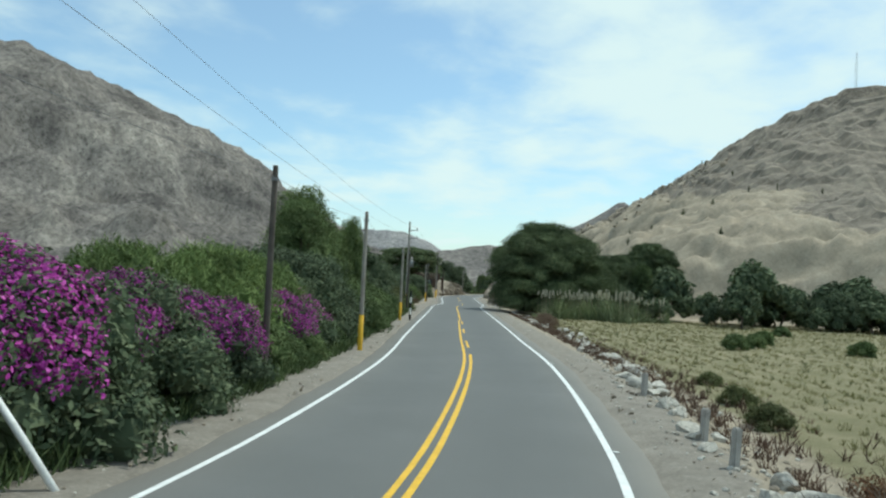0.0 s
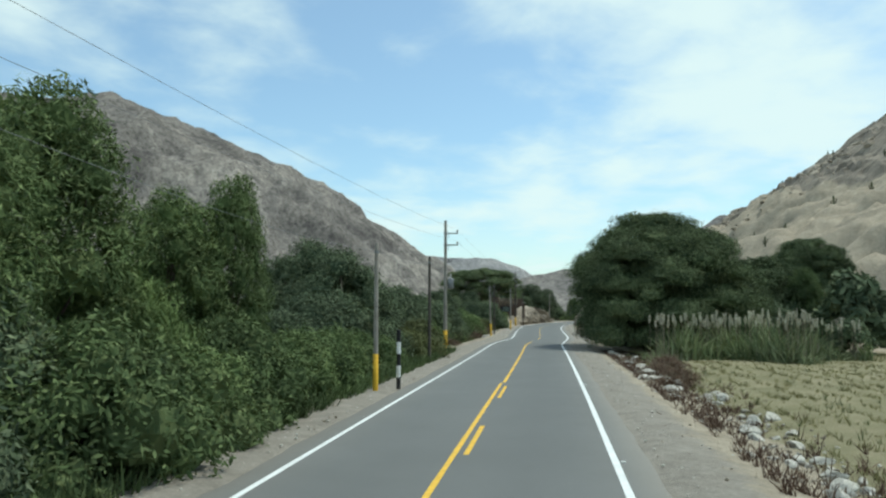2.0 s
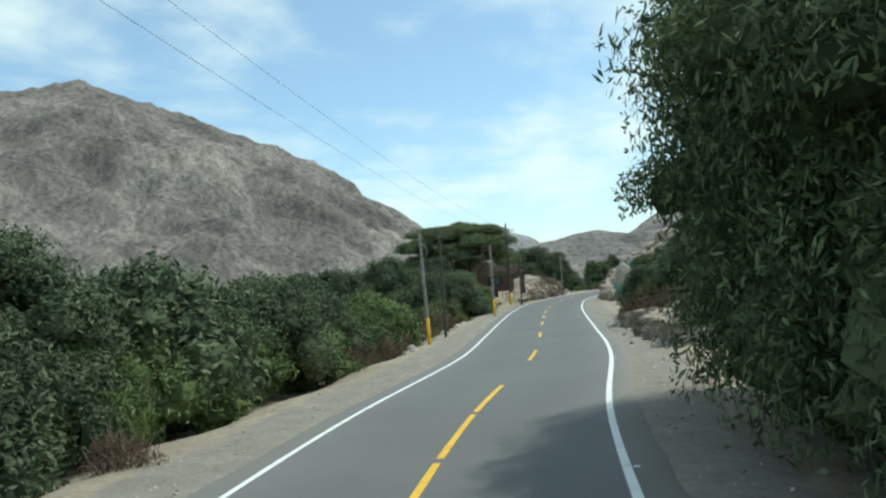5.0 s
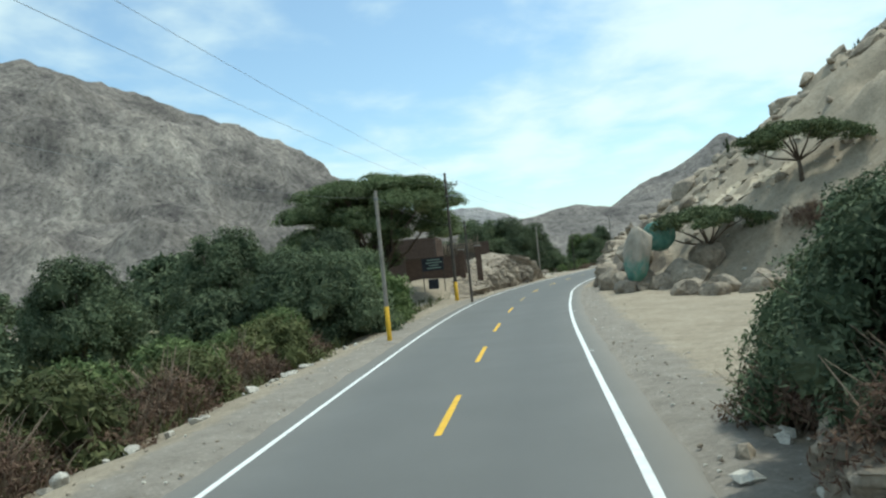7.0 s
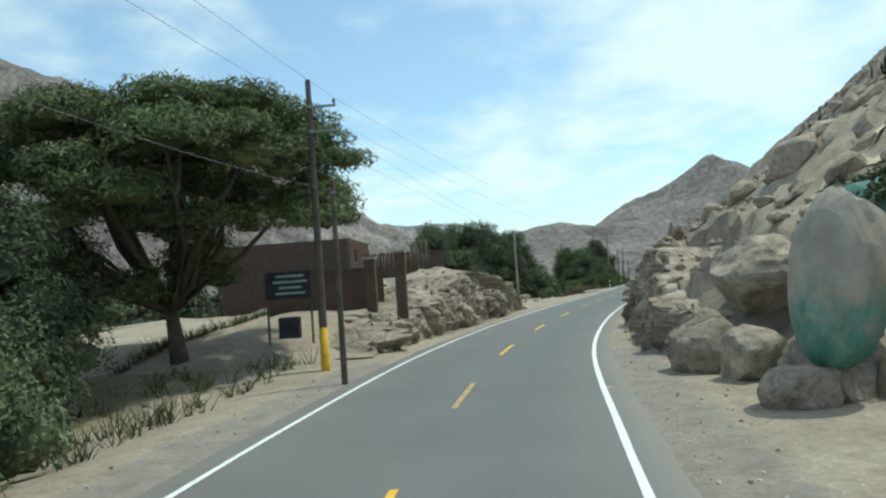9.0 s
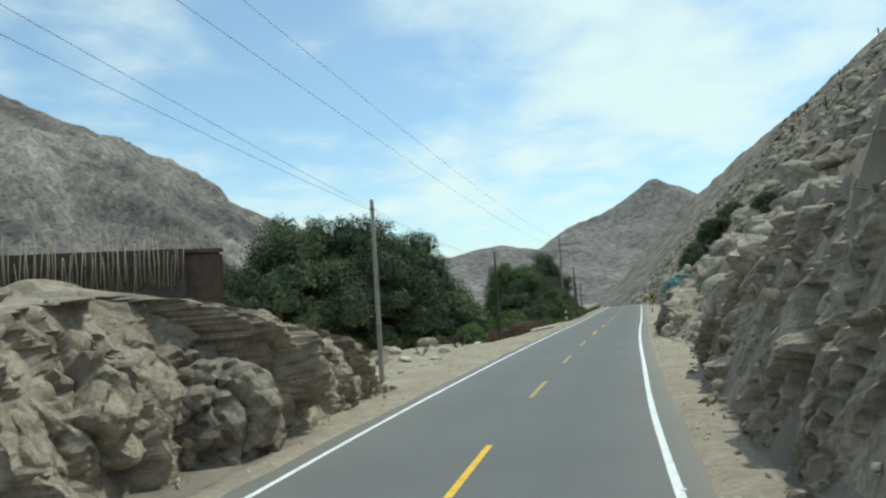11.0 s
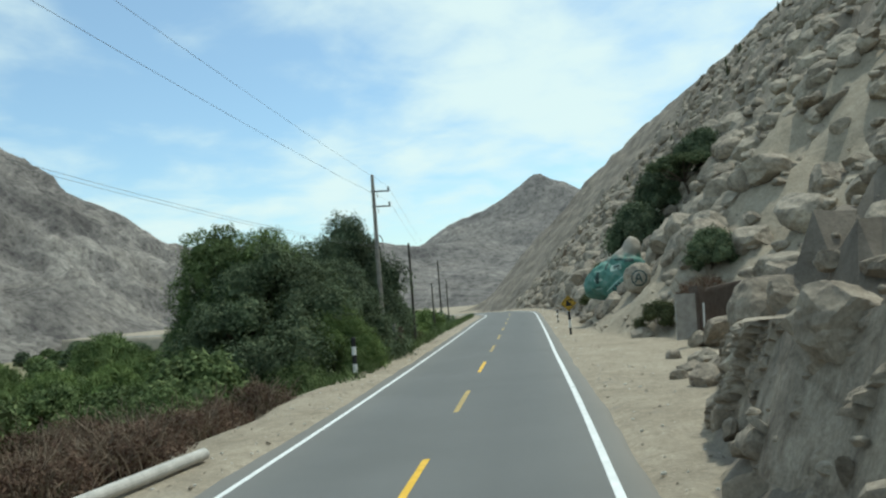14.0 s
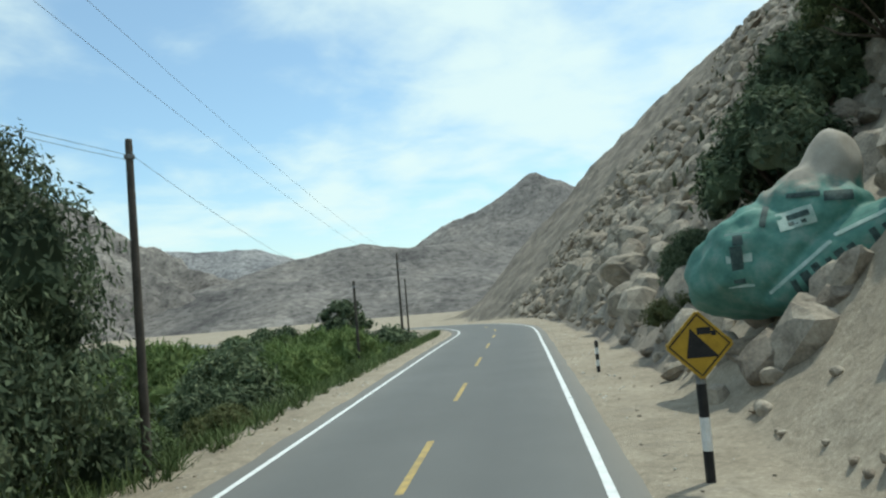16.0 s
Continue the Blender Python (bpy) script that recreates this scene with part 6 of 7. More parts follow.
    # discarded pipe beside the road
    e = thing("concrete_pipe", (25.3, 277.9, 0.16), "long pale pipe lying on the sandy verge", "pipe")
    e.matrix_world = pose(25.3, 277.9, 0.04, 0, 0, -23.5)
    for i, (a, b) in enumerate(((-3.6, -2.2), (-2.15, 3.6))):
        v = lathe([(0.085, a), (0.13, a), (0.13, b), (0.085, b)], 16)
        bmesh.ops.transform(v, matrix=pose(0, 0, 0.09, -90, 0, 0), verts=v.verts)
        part("pipe_length", v, M_PIPE, e, smooth=False)
    # meter cabinet by the tall pole
    e = thing("meter_cabinet", (33.95, 311.8, -0.1), "grey concrete meter pillar beside the power pole", "cabinet", rz=-12)
    part("plinth", bm_box((0.95, 0.6, 0.25), (0, 0, 0.1), 0.03), M_CONC, e)
    body = part("body", bm_box((0.42, 0.42, 1.45), (-0.22, 0, 0.9), 0.03), M_CONC, e)
    part("door", bm_box((0.32, 0.03, 0.6), (-0.22, -0.215, 1.15), 0.008), M_STEEL, body)
    part("pillar", bm_box((0.34, 0.4, 1.25), (0.24, 0, 0.8), 0.03), M_BRICK, e)


# ---------------------------------------------------------------- buildings and rocks beside the road
def build_ruin():
    """Roofless adobe house behind the outcrop: courses of mud brick on the two walls that face the road."""
    x1, y0, y1 = 0.2, 223.9, 233.6
    x0, zb, zt = -10.0, 0.9, 6.8
    e = thing("adobe_house", (x1, y0, zb), "roofless brown adobe house with small square windows", "house")
    base = Vector((x1, y0, zb))
    h = zt - zb

    def wall(name, at, size):
        return part(name, bm_box(size, Vector(at) - base, 0.0), M_MORTAR, e)
    south = wall("wall", ((x0 + x1) / 2, y0 + 0.17, zb + h / 2), (x1 - x0, 0.26, h))
    holes = [(y0 + 2.2, y0 + 3.1, zt - 1.75, zt - 0.75), (y0 + 7.2, y0 + 8.0, zt - 1.9, zt - 0.9)]
    cuts_y = [y0, holes[0][0], holes[0][1], holes[1][0], holes[1][1], y1]
    east = None
    for i in range(5):
        a, b = cuts_y[i], cuts_y[i + 1]
        if i in (1, 3):
            z0, z1 = holes[i // 2][2:]
            wall("wall", (x1 - 0.17, (a + b) / 2, (zb + z0) / 2), (0.26, b - a, z0 - zb))
            wall("wall", (x1 - 0.17, (a + b) / 2, (z1 + zt) / 2), (0.26, b - a, zt - z1))
        else:
            w = wall("wall", (x1 - 0.17, (a + b) / 2, zb + h / 2), (0.26, b - a, h))
            east = east or w
    wall("wall", (x0 + 0.15, (y0 + y1) / 2 + 0.15, zb + h / 2), (0.3, y1 - y0 - 0.35, h))
    wall("wall", ((x0 + x1) / 2, y1 + 0.15, zb + h / 2 - 0.3), (x1 - x0, 0.3, h - 0.6))
    rng = np.random.default_rng(8)
    bw, bh = 0.42, 0.155
    be = bpy.data.meshes.new("brick")
    b = bm_box((0.10, bw - 0.025, bh - 0.022), (0, 0, 0), 0.012)
    b.to_mesh(be)
    b.free()
    be.materials.append(M_BRICK)
    n = 0
    for j in reversed(range(int(h / bh))):
        z = zb + (j + 0.5) * bh
        for i in range(int((y1 - y0) / bw)):
            y = y0 + (i + 0.5 + 0.5 * (j % 2)) * bw
            if y > y1 - 0.2 or any(a - 0.2 < y < c + 0.2 and p - 0.05 < z < q + 0.05 for a, c, p, q in holes):
                continue
            if j < 2 or n >= 300:
                continue
            ob = new("brick", be)
            ob.parent = e
            ob.matrix_basis = pose(x1 - 0.055 + rng.uniform(-0.012, 0.012) - base.x, y - base.y, z - base.z, 0, 0, 0)
            n += 1
    vs, fs = [], []
    for j in range(int(h / bh)):
        z = j * bh
        for i in range(int((x1 - x0) / bw)):
            x = x0 - base.x + (i + 0.5 * (j % 2)) * bw
            d = rng.uniform(-0.012, 0.012)
            k = len(vs)
            a, c, e0, e1 = x + 0.012, min(x + bw - 0.012, -0.02), z + 0.011, z + bh - 0.011
            y = d
            vs += [(a, y, e0), (c, y, e0), (c, y, e1), (a, y, e1), (a, 0.06, e0), (c, 0.06, e0), (c, 0.06, e1), (a, 0.06, e1)]
            fs += [(k, k + 1, k + 2, k + 3), (k + 1, k + 5, k + 6, k + 2), (k + 5, k + 4, k + 7, k + 6), (k + 4, k, k + 3, k + 7), (k + 3, k + 2, k + 6, k + 7), (k, k + 4, k + 5, k + 1)]
    tagged(part("brickwork", mesh_np("brickwork", vs, np.array(fs), (M_BRICK,)), None, e), "courses of brown mud brick", kind="stuff")
    # cane fence beyond the house
    f = thing("cane_fence", (3.7, 239.6, 1.5), "tall fence of dry upright canes and dark posts", "fence")
    canes = [tubes_mesh("cane", [([(0, 0, 0), (0.03, 0.02, 0.9), (-0.02, 0.0, 1.5 + 0.25 * i)], [0.022, 0.03, 0.02])], M_CANE, 5) for i in range(5)]
    f.rotation_euler = (0, 0, radians(16))
    for i in range(90):
        c = new("cane", canes[int(rng.integers(5))])
        c.parent = f
        c.matrix_basis = pose(-12.0 + i * 0.15 + rng.uniform(-0.05, 0.05), 0.05 * rng.normal(), rng.uniform(2.5, 3.3), rng.uniform(-3, 3), rng.uniform(-4, 4), rng.uniform(0, 360))
    part("rail", bm_box((13.8, 0.06, 0.08), (-5.2, 0.1, 3.9), 0.02), M_BARK, f)
    part("rail", bm_box((13.8, 0.06, 0.08), (-5.2, 0.1, 1.2), 0.02), M_BARK, f)
    part("mat", bm_box((13.4, 0.08, 4.7), (-5.2, 0.32, 2.2), 0.02), M_DARK_POLE, f, "dark woven cane matting")
    w = thing("adobe_wall", (4.8, 241.0, 1.2), "crumbling brown adobe yard wall", "wall")
    part("wall_body", bm_box((3.2, 0.4, 5.0), (0, 0, 2.2), 0.12, (0, 0, 14)), M_BRICK, w)
    part("coping", bm_box((3.3, 0.5, 0.18), (0, 0, 4.78), 0.05, (0, 0, 14)), M_MORTAR, w)
    # notice board and gate pillars near the acacia
    s = thing("notice_board", (2.2, 197.0, 1.0), "dark notice board with pale lettering on two posts", "sign", rz=-4)
    board = part("board", bm_box((2.0, 0.06, 1.15), (0, 0, 2.3), 0.02), M_BOARD, s)
    for i, (w_, zz) in enumerate(((1.2, 2.68), (1.5, 2.44), (1.0, 2.2), (1.3, 1.96))):
        part("text_bar", bm_box((w_, 0.01, 0.09), (0.1, -0.036, zz), 0.003), M_LETTERW, board)
    for x in (-0.95, 0.95):
        part("leg", bm_box((0.08, 0.08, 3.0), (x, 0.05, 1.3), 0.01), M_DARK_POLE, s)
    part("base_block", bm_box((0.9, 0.4, 0.9), (-0.1, 0.25, 0.5), 0.04), M_BOARD, s)
    for x, y, h in ((6.1, 205.0, 4.6), (4.3, 206.5, 4.4)):
        p = thing("gate_pillar", (x, y, 1.0), "square brown brick gate pillar", "pillar", "gate pillars")
        part("pillar_body", bm_box((0.55, 0.55, h - 0.6), (0, 0, (h - 0.6) / 2 - 0.3), 0.03), M_BRICK, p)
        part("pillar_cap", bm_box((0.68, 0.68, 0.12), (0, 0, h - 0.88), 0.02), M_CONC, p)
    wl = thing("yard_wall", (1.5, 208.0, 1.0), "low brown adobe wall of the yard", "wall")
    part("wall_body", bm_box((6.5, 0.35, 3.4), (0, 0, 1.3), 0.06, (0, 0, 16)), M_BRICK, wl)
    part("coping", bm_box((6.6, 0.45, 0.14), (0, 0, 3.03), 0.03, (0, 0, 16)), M_MORTAR, wl)
    # low white roofs glimpsed through the trees
    g = thing("farm_shed", (-16.5, 196.0, 0.0), "low farm shed with a pale sheet roof among trees", "shed")
    part("wall_body", bm_box((7, 4, 2.0), (0, 0, 0.8), 0.03), M_MORTAR, g)
    part("roof", bm_box((7.8, 4.8, 0.1), (0, 0, 1.95), 0.02, (5, 0, 0)), M_POSTWHITE, g)
    # stub wall and pillars by the right-hand boulders
    k = thing("broken_wall", (44.9, 296.0, 0.4), "broken roadside wall of plastered brown adobe", "wall", rz=24)
    part("wall_body", bm_box((7.2, 0.35, 2.3), (4.9, 0.2, 1.15), 0.08, (0, -5, 0)), M_MORTAR, k)
    part("end_pillar", bm_box((0.6, 0.5, 2.5), (1.25, 0.1, 0.95), 0.05, (0, 0, 6)), M_MORTAR, k, "darker end pillar")
    part("panel", bm_box((1.15, 0.1, 2.0), (0.25, 0.0, 0.9), 0.02, (0, 2, -8)), M_CONC, k, "leaning grey slab")
    part("stake", bm_box((0.07, 0.07, 1.7), (1.0, -0.35, 0.6), 0.01, (0, 4, 0)), M_POSTWHITE, k, "white stake")


def boulder_mesh(name, lobes, seed, mat, broken=0.0):
    """One boulder skin: in each direction from its heart, the farthest of several lobes (place, radii, turn)."""
    b = bmesh.new()
    bmesh.ops.create_icosphere(b, subdivisions=6, radius=1.0)
    inv = [(pose(*at, *turn) @ Matrix.Diagonal((*size, 1))).inverted() for at, size, turn in lobes]
    for v in b.verts:
        d = v.co.normalized()
        far = 0.3
        for m in inv:
            o, w = m @ Vector((0, 0, 0)), m.to_3x3() @ d
            qa, qb, qc = w.dot(w), o.dot(w), o.dot(o) - 1
            disc = qb * qb - qa * qc
            if disc > 0:
                far = max(far, (-qb + math.sqrt(disc)) / qa)
        q = d * far * 0.5 + Vector((seed, 0, 0))
        rise = 0.30 * noise.fractal(q, 0.9, 2.0, 3) + 0.07 * noise.fractal(q * 4, 0.8, 2.0, 3)
        if broken:
            a1, g1, e1 = facet(q * 1.5)
            a2, g2, e2 = facet(q * 4.0)
            rise += broken * (0.32 * a1 + 0.4 * g1 + 0.5 * min(e1, 0.4) - 1.6 * max(0, 0.10 - e1) + 0.12 * a2 + 0.16 * g2 + 0.2 * min(e2, 0.4))
        v.co = d * (far + rise)
    for _ in range(0 if broken else 2):
        bmesh.ops.smooth_vert(b, verts=b.verts, factor=0.5, use_axis_x=True, use_axis_y=True, use_axis_z=True)
    me = bpy.data.meshes.new(name)
    for f in b.faces:
        f.smooth = not broken
    b.to_mesh(me)
    b.free()
    me.materials.append(mat)
    return me


def paint_bar(name, tree, eye, aim, at, size, mat, parent, lift=0.025):
    """A bar of paint laid on a boulder's skin: a small grid thrown on to it from the road."""
    fwd = (aim - eye).normalized()
    right = fwd.cross(Vector((0, 0, 1))).normalized()
    up = right.cross(fwd)
    n, m = 9, 3
    vs = []
    for j in range(m):
        for i in range(n):
            a, b = (i / (n - 1) - 0.5) * size[0], (j / (m - 1) - 0.5) * size[1]
            ca, sa = math.cos(radians(at[2])), math.sin(radians(at[2]))
            o = eye + right * (at[0] + a * ca - b * sa) + up * (at[1] + a * sa + b * ca)
            hit, nrm, _, _ = tree.ray_cast(o, fwd)
            if hit is None:
                return None
            vs.append(tuple(hit + nrm * lift))
    idx = np.arange(n * m).reshape(m, n)
    q = np.stack([idx[:-1, :-1], idx[:-1, 1:], idx[1:, 1:], idx[1:, :-1]], -1).reshape(-1, 4)
    return part(name, mesh_np(name, vs, q, (mat,), True), None, parent)


def build_painted_boulder():
    """The great boulder above the sign: green paint with faded lettering and painted ridge highlights, a bare stone
    peak behind.
    """
    at = Vector((50.7, 317.6, 3.4))
    turn = pose(0, 0, 0, 0, 0, -33.6)
    me = boulder_mesh("painted_boulder", [((-0.45, 0.2, -0.15), (2.1, 1.35, 1.35), (0, -22, 0)), ((0.55, 0.3, 0.55), (1.45, 1.3, 1.3), (0, -20, 0)), ((1.05, 0.6, 1.45), (0.75, 0.9, 1.4), (0, 10, 0)), ((1.6, -0.75, 0.0), (2.5, 0.85, 0.66), (0, -28, 0))], 4.0, M_GREENPAINT)
    ob = new("painted_boulder", me)
    ob.matrix_world = pose(*at) @ turn
    tagged(ob, "huge boulder painted green with faded slogans", "boulder", "painted boulders")
    b = bmesh.new()
    b.from_mesh(me)
    tree = BVHTree.FromBMesh(b)
    b.free()
    eye, aim = turn.inverted() @ (Vector((39.4, 300.5, 2.9)) - at), Vector((0, 0, 0))
    W, D = M_LETTERW, M_LETTER
    # the last two long W bars are highlights painted along the front slab's ridge
    for x, y, w, h, a, mat in ((-1.11, -0.15, 0.57, 1.25, 0, W), (-1.15, -0.25, 0.26, 0.85, 1, D), (-1.1, 0.3, 0.22, 0.22, 0, D), (-0.5, 1.2, 0.6, 0.14, 2, W), (0.38, 1.2, 0.7, 0.11, -3, D), (1.1, 1.1, 0.6, 0.22, -2, D), (-0.49, 0.8, 0.5, 0.14, 76, D),
                               (0.18, 0.68, 0.8, 0.42, 12, W), (0.22, 0.74, 0.5, 0.12, 13, D), (0.2, 0.58, 0.4, 0.08, 13, D), (0.15, -0.44, 1.7, 0.08, 38, W), (1.47, 0.43, 1.2, 0.08, 22, W)):
        paint_bar("paint_bar", tree, eye, aim, (x, y, a), (w, h), mat, ob, 0.03 if mat is D else 0.02)
    for i in range(9):
        k = i + (0.8 if i > 5 else 0)
        paint_bar("paint_bar", tree, eye, aim, (0.05 + 0.243 * k, -0.86 + 0.138 * k, 28 + (i * 37 % 11) - 5), (0.12 + 0.014 * (i * 5 % 7), 0.34 + 0.022 * (i * 3 % 7)), D, ob, 0.03)


def build_badge_boulder():
    """The smaller boulder beside the painted one, with a round badge in faded paint."""
    at = Vector((50.1, 311.9, ground_z(50.1 - centre(311.9), 311.9) + 0.55))
    ob = new("painted_boulder", rock_mesh("painted_boulder", 83, M_BOULDER, 7, 5, 0.04, 0.72))
    me = ob.data
    for v in me.vertices:
        v.co = (v.co.x * 1.25, v.co.y * 1.1, v.co.z * 1.05)
    ob.location = at
    tagged(ob, "grey boulder with a faded round painted badge", "boulder", "painted boulders")
    b = bmesh.new()
    b.from_mesh(me)
    tree = BVHTree.FromBMesh(b)
    b.free()
    eye, aim = Vector((36.9, 291.4, 2.95)) - at, Vector((0, 0, 0))
    for i in range(14):
        a = i * 360 / 14
        paint_bar("paint_bar", tree, eye, aim, (0.46 * math.cos(radians(a)), 0.05 + 0.46 * math.sin(radians(a)), a + 90), (0.23, 0.09), M_LETTER, ob, 0.02)
    for x, y, w, a in ((-0.12, 0.05, 0.6, 72), (0.12, 0.05, 0.6, 108), (0.0, -0.02, 0.3, 0)):
        paint_bar("paint_bar", tree, eye, aim, (x, y, a), (w, 0.09), M_LETTER, ob, 0.024)


def hillside_slabs(name, rng, n, y_of, s_of, size_of, mats, label):
    """Long flat slabs and blocks bedded parallel to the hillside, too many to count."""
    tmpl = []
    for k in range(8):
        me = rock_mesh("tmp", 130 + k, mats[0], 13, 2, 0.06, 0.5)
        v = np.empty(len(me.vertices) * 3, dtype=np.float32)
        me.vertices.foreach_get("co", v)
        f = np.empty(len(me.loops), dtype=np.int32)
        me.loops.foreach_get("vertex_index", f)
        tmpl.append((v.reshape(-1, 3), f.reshape(-1, 3)))
        bpy.data.meshes.remove(me)
    vs, fs, mi, base = [], [], [], 0
    for _ in range(n):
        y = y_of(rng)
        u = lerp_table(y, FOOT) + s_of(rng)
        w = size_of(rng)
        if hill_at(u, y) < 0.5 or clear_sand(u, y):
            continue
        nrm = Vector((hill_at(u - 1, y) - hill_at(u + 1, y), hill_at(u, y - 1) - hill_at(u, y + 1), 2.0)).normalized()
        dip = Vector((1, 0, 0)) - nrm * nrm.x
        dip = (dip.normalized() + 0.45 * nrm.cross(dip) * rng.normal()).normalized()
        axes = np.array([dip, nrm.cross(dip), nrm]).T
        m = axes @ np.array(pose(0, 0, 0, *(rng.normal(size=3) * 13)).to_3x3())
        v, f = tmpl[int(rng.integers(8))]
        p = (v * (w * np.array([rng.uniform(0.8, 1.6), rng.uniform(0.6, 1.1), rng.uniform(0.45, 0.9)]))) @ m.T
        x, yy, z = at_road(u, y)
        vs.append(p + np.array([x, yy, z + 0.02 * w]))
        fs.append(f + base)
        mi.append(np.full(len(f), int(rng.integers(len(mats)))))
        base += len(v)
    me = mesh_np(name, np.concatenate(vs), np.concatenate(fs), mats, False, np.concatenate(mi))
    return tagged(new(name, me), label, "stones", kind="stuff")


def build_rocks():
    rng = np.random.default_rng(11)
    rock_face("rock_cut_east", 190, 243, lambda y: lerp_table(y, FOOT) - 0.1, lambda y: max(0.4, lerp_table(y, WALL) * 1.02 + 0.7 * fbm(y * 0.15, 3.3)), 0.40, "blasted wall of broken grey-brown granite", 3.0, step=0.14, depth=1.0, size=2.6)
    rock_face("rock_cut_north", 254.0, 283, lambda y: lerp_table(y, FOOT) - 0.1, lambda y: max(0.4, lerp_table(y, WALL) * 1.0 + 0.5 * fbm(y * 0.15, 7.3)), 0.36, "dark broken granite wall close to the road", 33.0, step=0.12, depth=1.0, deep=2.2, size=2.2)
    rock_face("rock_cut_south", 117, 142, lambda y: lerp_table(y, FOOT) - 0.2, lambda y: max(0.5, lerp_table(y, WALL) * 1.0 + 0.5 * fbm(y * 0.2, 9.3)), 0.7, "broken rocky bank beside the road", 13.0)
    rock_face("rock_outcrop_west", 197.5, 236.5, lambda y: half_width(y) + 2.3 + 0.35 * math.sin(y * 0.6), lambda y: max(0.4, lerp_table(y, OUTCROP) * 1.0 + 0.3 * fbm(y * 0.22, 5.1)), 0.30,
              "rounded outcrop of pale broken granite", 23.0, depth=0.85, side=-1, mat=M_ROCK, deep=3.4, size=4.0, soft=0.8)
    small = lambda r: 0.05 + 0.30 * r.uniform() ** 3.0
    face_rubble("rock_cut_rubble", rng, 420, 191, 239, 0.40, small, "angular broken granite rubble lodged in the rock cut", (M_ROCK, M_BOULDER, M_ROCK))
    face_rubble("rock_cut_rubble", rng, 260, 255, 284, 0.36, small, "angular broken granite rubble lodged in the rock cut", (M_ROCK, M_BOULDER, M_ROCK))
    face_rubble("slope_foot_rubble", rng, 300, 238, 257, 0.5, lambda r: 0.05 + 0.28 * r.uniform() ** 3, "broken granite rubble at the foot of the sandy slope", (M_ROCK, M_BOULDER, M_BOULDER))
    face_rubble("bank_rubble", rng, 170, 118, 141, 0.7, lambda r: 0.08 + 0.3 * r.uniform() ** 2.2, "pale broken rubble on the roadside bank", (M_BOULDER, M_PALE))
    face_rubble("outcrop_rubble", rng, 220, 198, 236, 0.45, lambda r: 0.05 + 0.26 * r.uniform() ** 3, "broken granite rubble over the outcrop", (M_ROCK, M_BOULDER), -1, OUTCROP, 2.3)
    # the rounded masses at the outcrop's end
    for u, y, seed, lobes in ((-9.0, 230.6, 2.0, [((0, 0, 0.1), (2.4, 2.5, 2.2), (0, 8, 20)), ((2.2, 1.3, -0.2), (1.3, 1.6, 1.5), (0, 18, 0)), ((-1.5, -1.8, -0.3), (2.1, 2.0, 1.6), (10, 0, 40))]),
                              (-8.0, 226.2, 7.0, [((0, 0, 0), (2.1, 2.9, 2.2), (6, 0, 10)), ((1.4, -1.6, -0.4), (1.2, 1.6, 1.7), (0, 20, 0))]),
                              (-8.2, 221.0, 9.0, [((0, 0, 0), (2.2, 2.8, 2.4), (0, 10, 0)), ((1.2, 1.6, 0.0), (1.2, 1.5, 1.9), (0, 10, 30))]),
                              (-8.0, 216.2, 5.0, [((0, 0, 0), (1.9, 2.6, 2.1), (0, 14, 10)), ((1.3, -1.2, -0.2), (1.1, 1.6, 1.5), (0, 10, 30))]),
                              (-8.8, 211.6, 12.0, [((0, 0, 0), (1.9, 2.4, 1.5), (0, 8, 30)), ((1.3, 1.0, -0.2), (1.1, 1.3, 1.2), (0, 20, 0))])):
        at = (centre(y) + u, y, road_z(y) + 0.95)
        ob = new("boulder", boulder_mesh("boulder", lobes, seed, M_ROCK, 0.8))
        ob.location = at
        tagged(ob, "massive rounded granite boulder of the outcrop", "boulder", "boulders of the outcrop")
    # the great overhanging boulder above the rock cut
    ob = new("boulder", boulder_mesh("boulder", [((0, 0, 0.8), (1.75, 2.0, 1.5), (8, 10, 20)), ((0.7, 0.4, -1.1), (1.2, 1.5, 1.6), (0, 0, 0)), ((-0.4, 1.6, 0.1), (1.0, 1.2, 1.8), (0, -12, 0))], 31.0, M_BOULDER, 0.35))
    ob.location = (37.8, 263.2, 4.4)
    tagged(ob, "huge overhanging granite boulder above the rock cut", "boulder", "boulders on the slope")
    # pale rocks at the foot of the brushy bank
    for x, y, s in ((12.5, 134.4, 0.62), (13.1, 135.1, 0.75), (13.0, 133.6, 0.55), (12.4, 128.6, 0.5), (12.9, 127.9, 0.6), (13.4, 128.9, 0.8), (13.6, 131.0, 0.5), (12.5, 126.4, 0.45), (13.0, 124.8, 0.6), (14.2, 134.4, 0.7), (14.3, 126.6, 0.8)):
        s *= 0.72
        rock("rock", BLOCKS[int(rng.integers(6))], (x, y, max(0.1, ground_z(x - centre(y), y)) + 0.12), (s * 1.15, s * 1.1, s * 0.85), (rng.uniform(-20, 20), rng.uniform(-20, 20), rng.uniform(0, 360)), "pale fractured rock at the foot of the bank", "rock", "rocks of the bank")
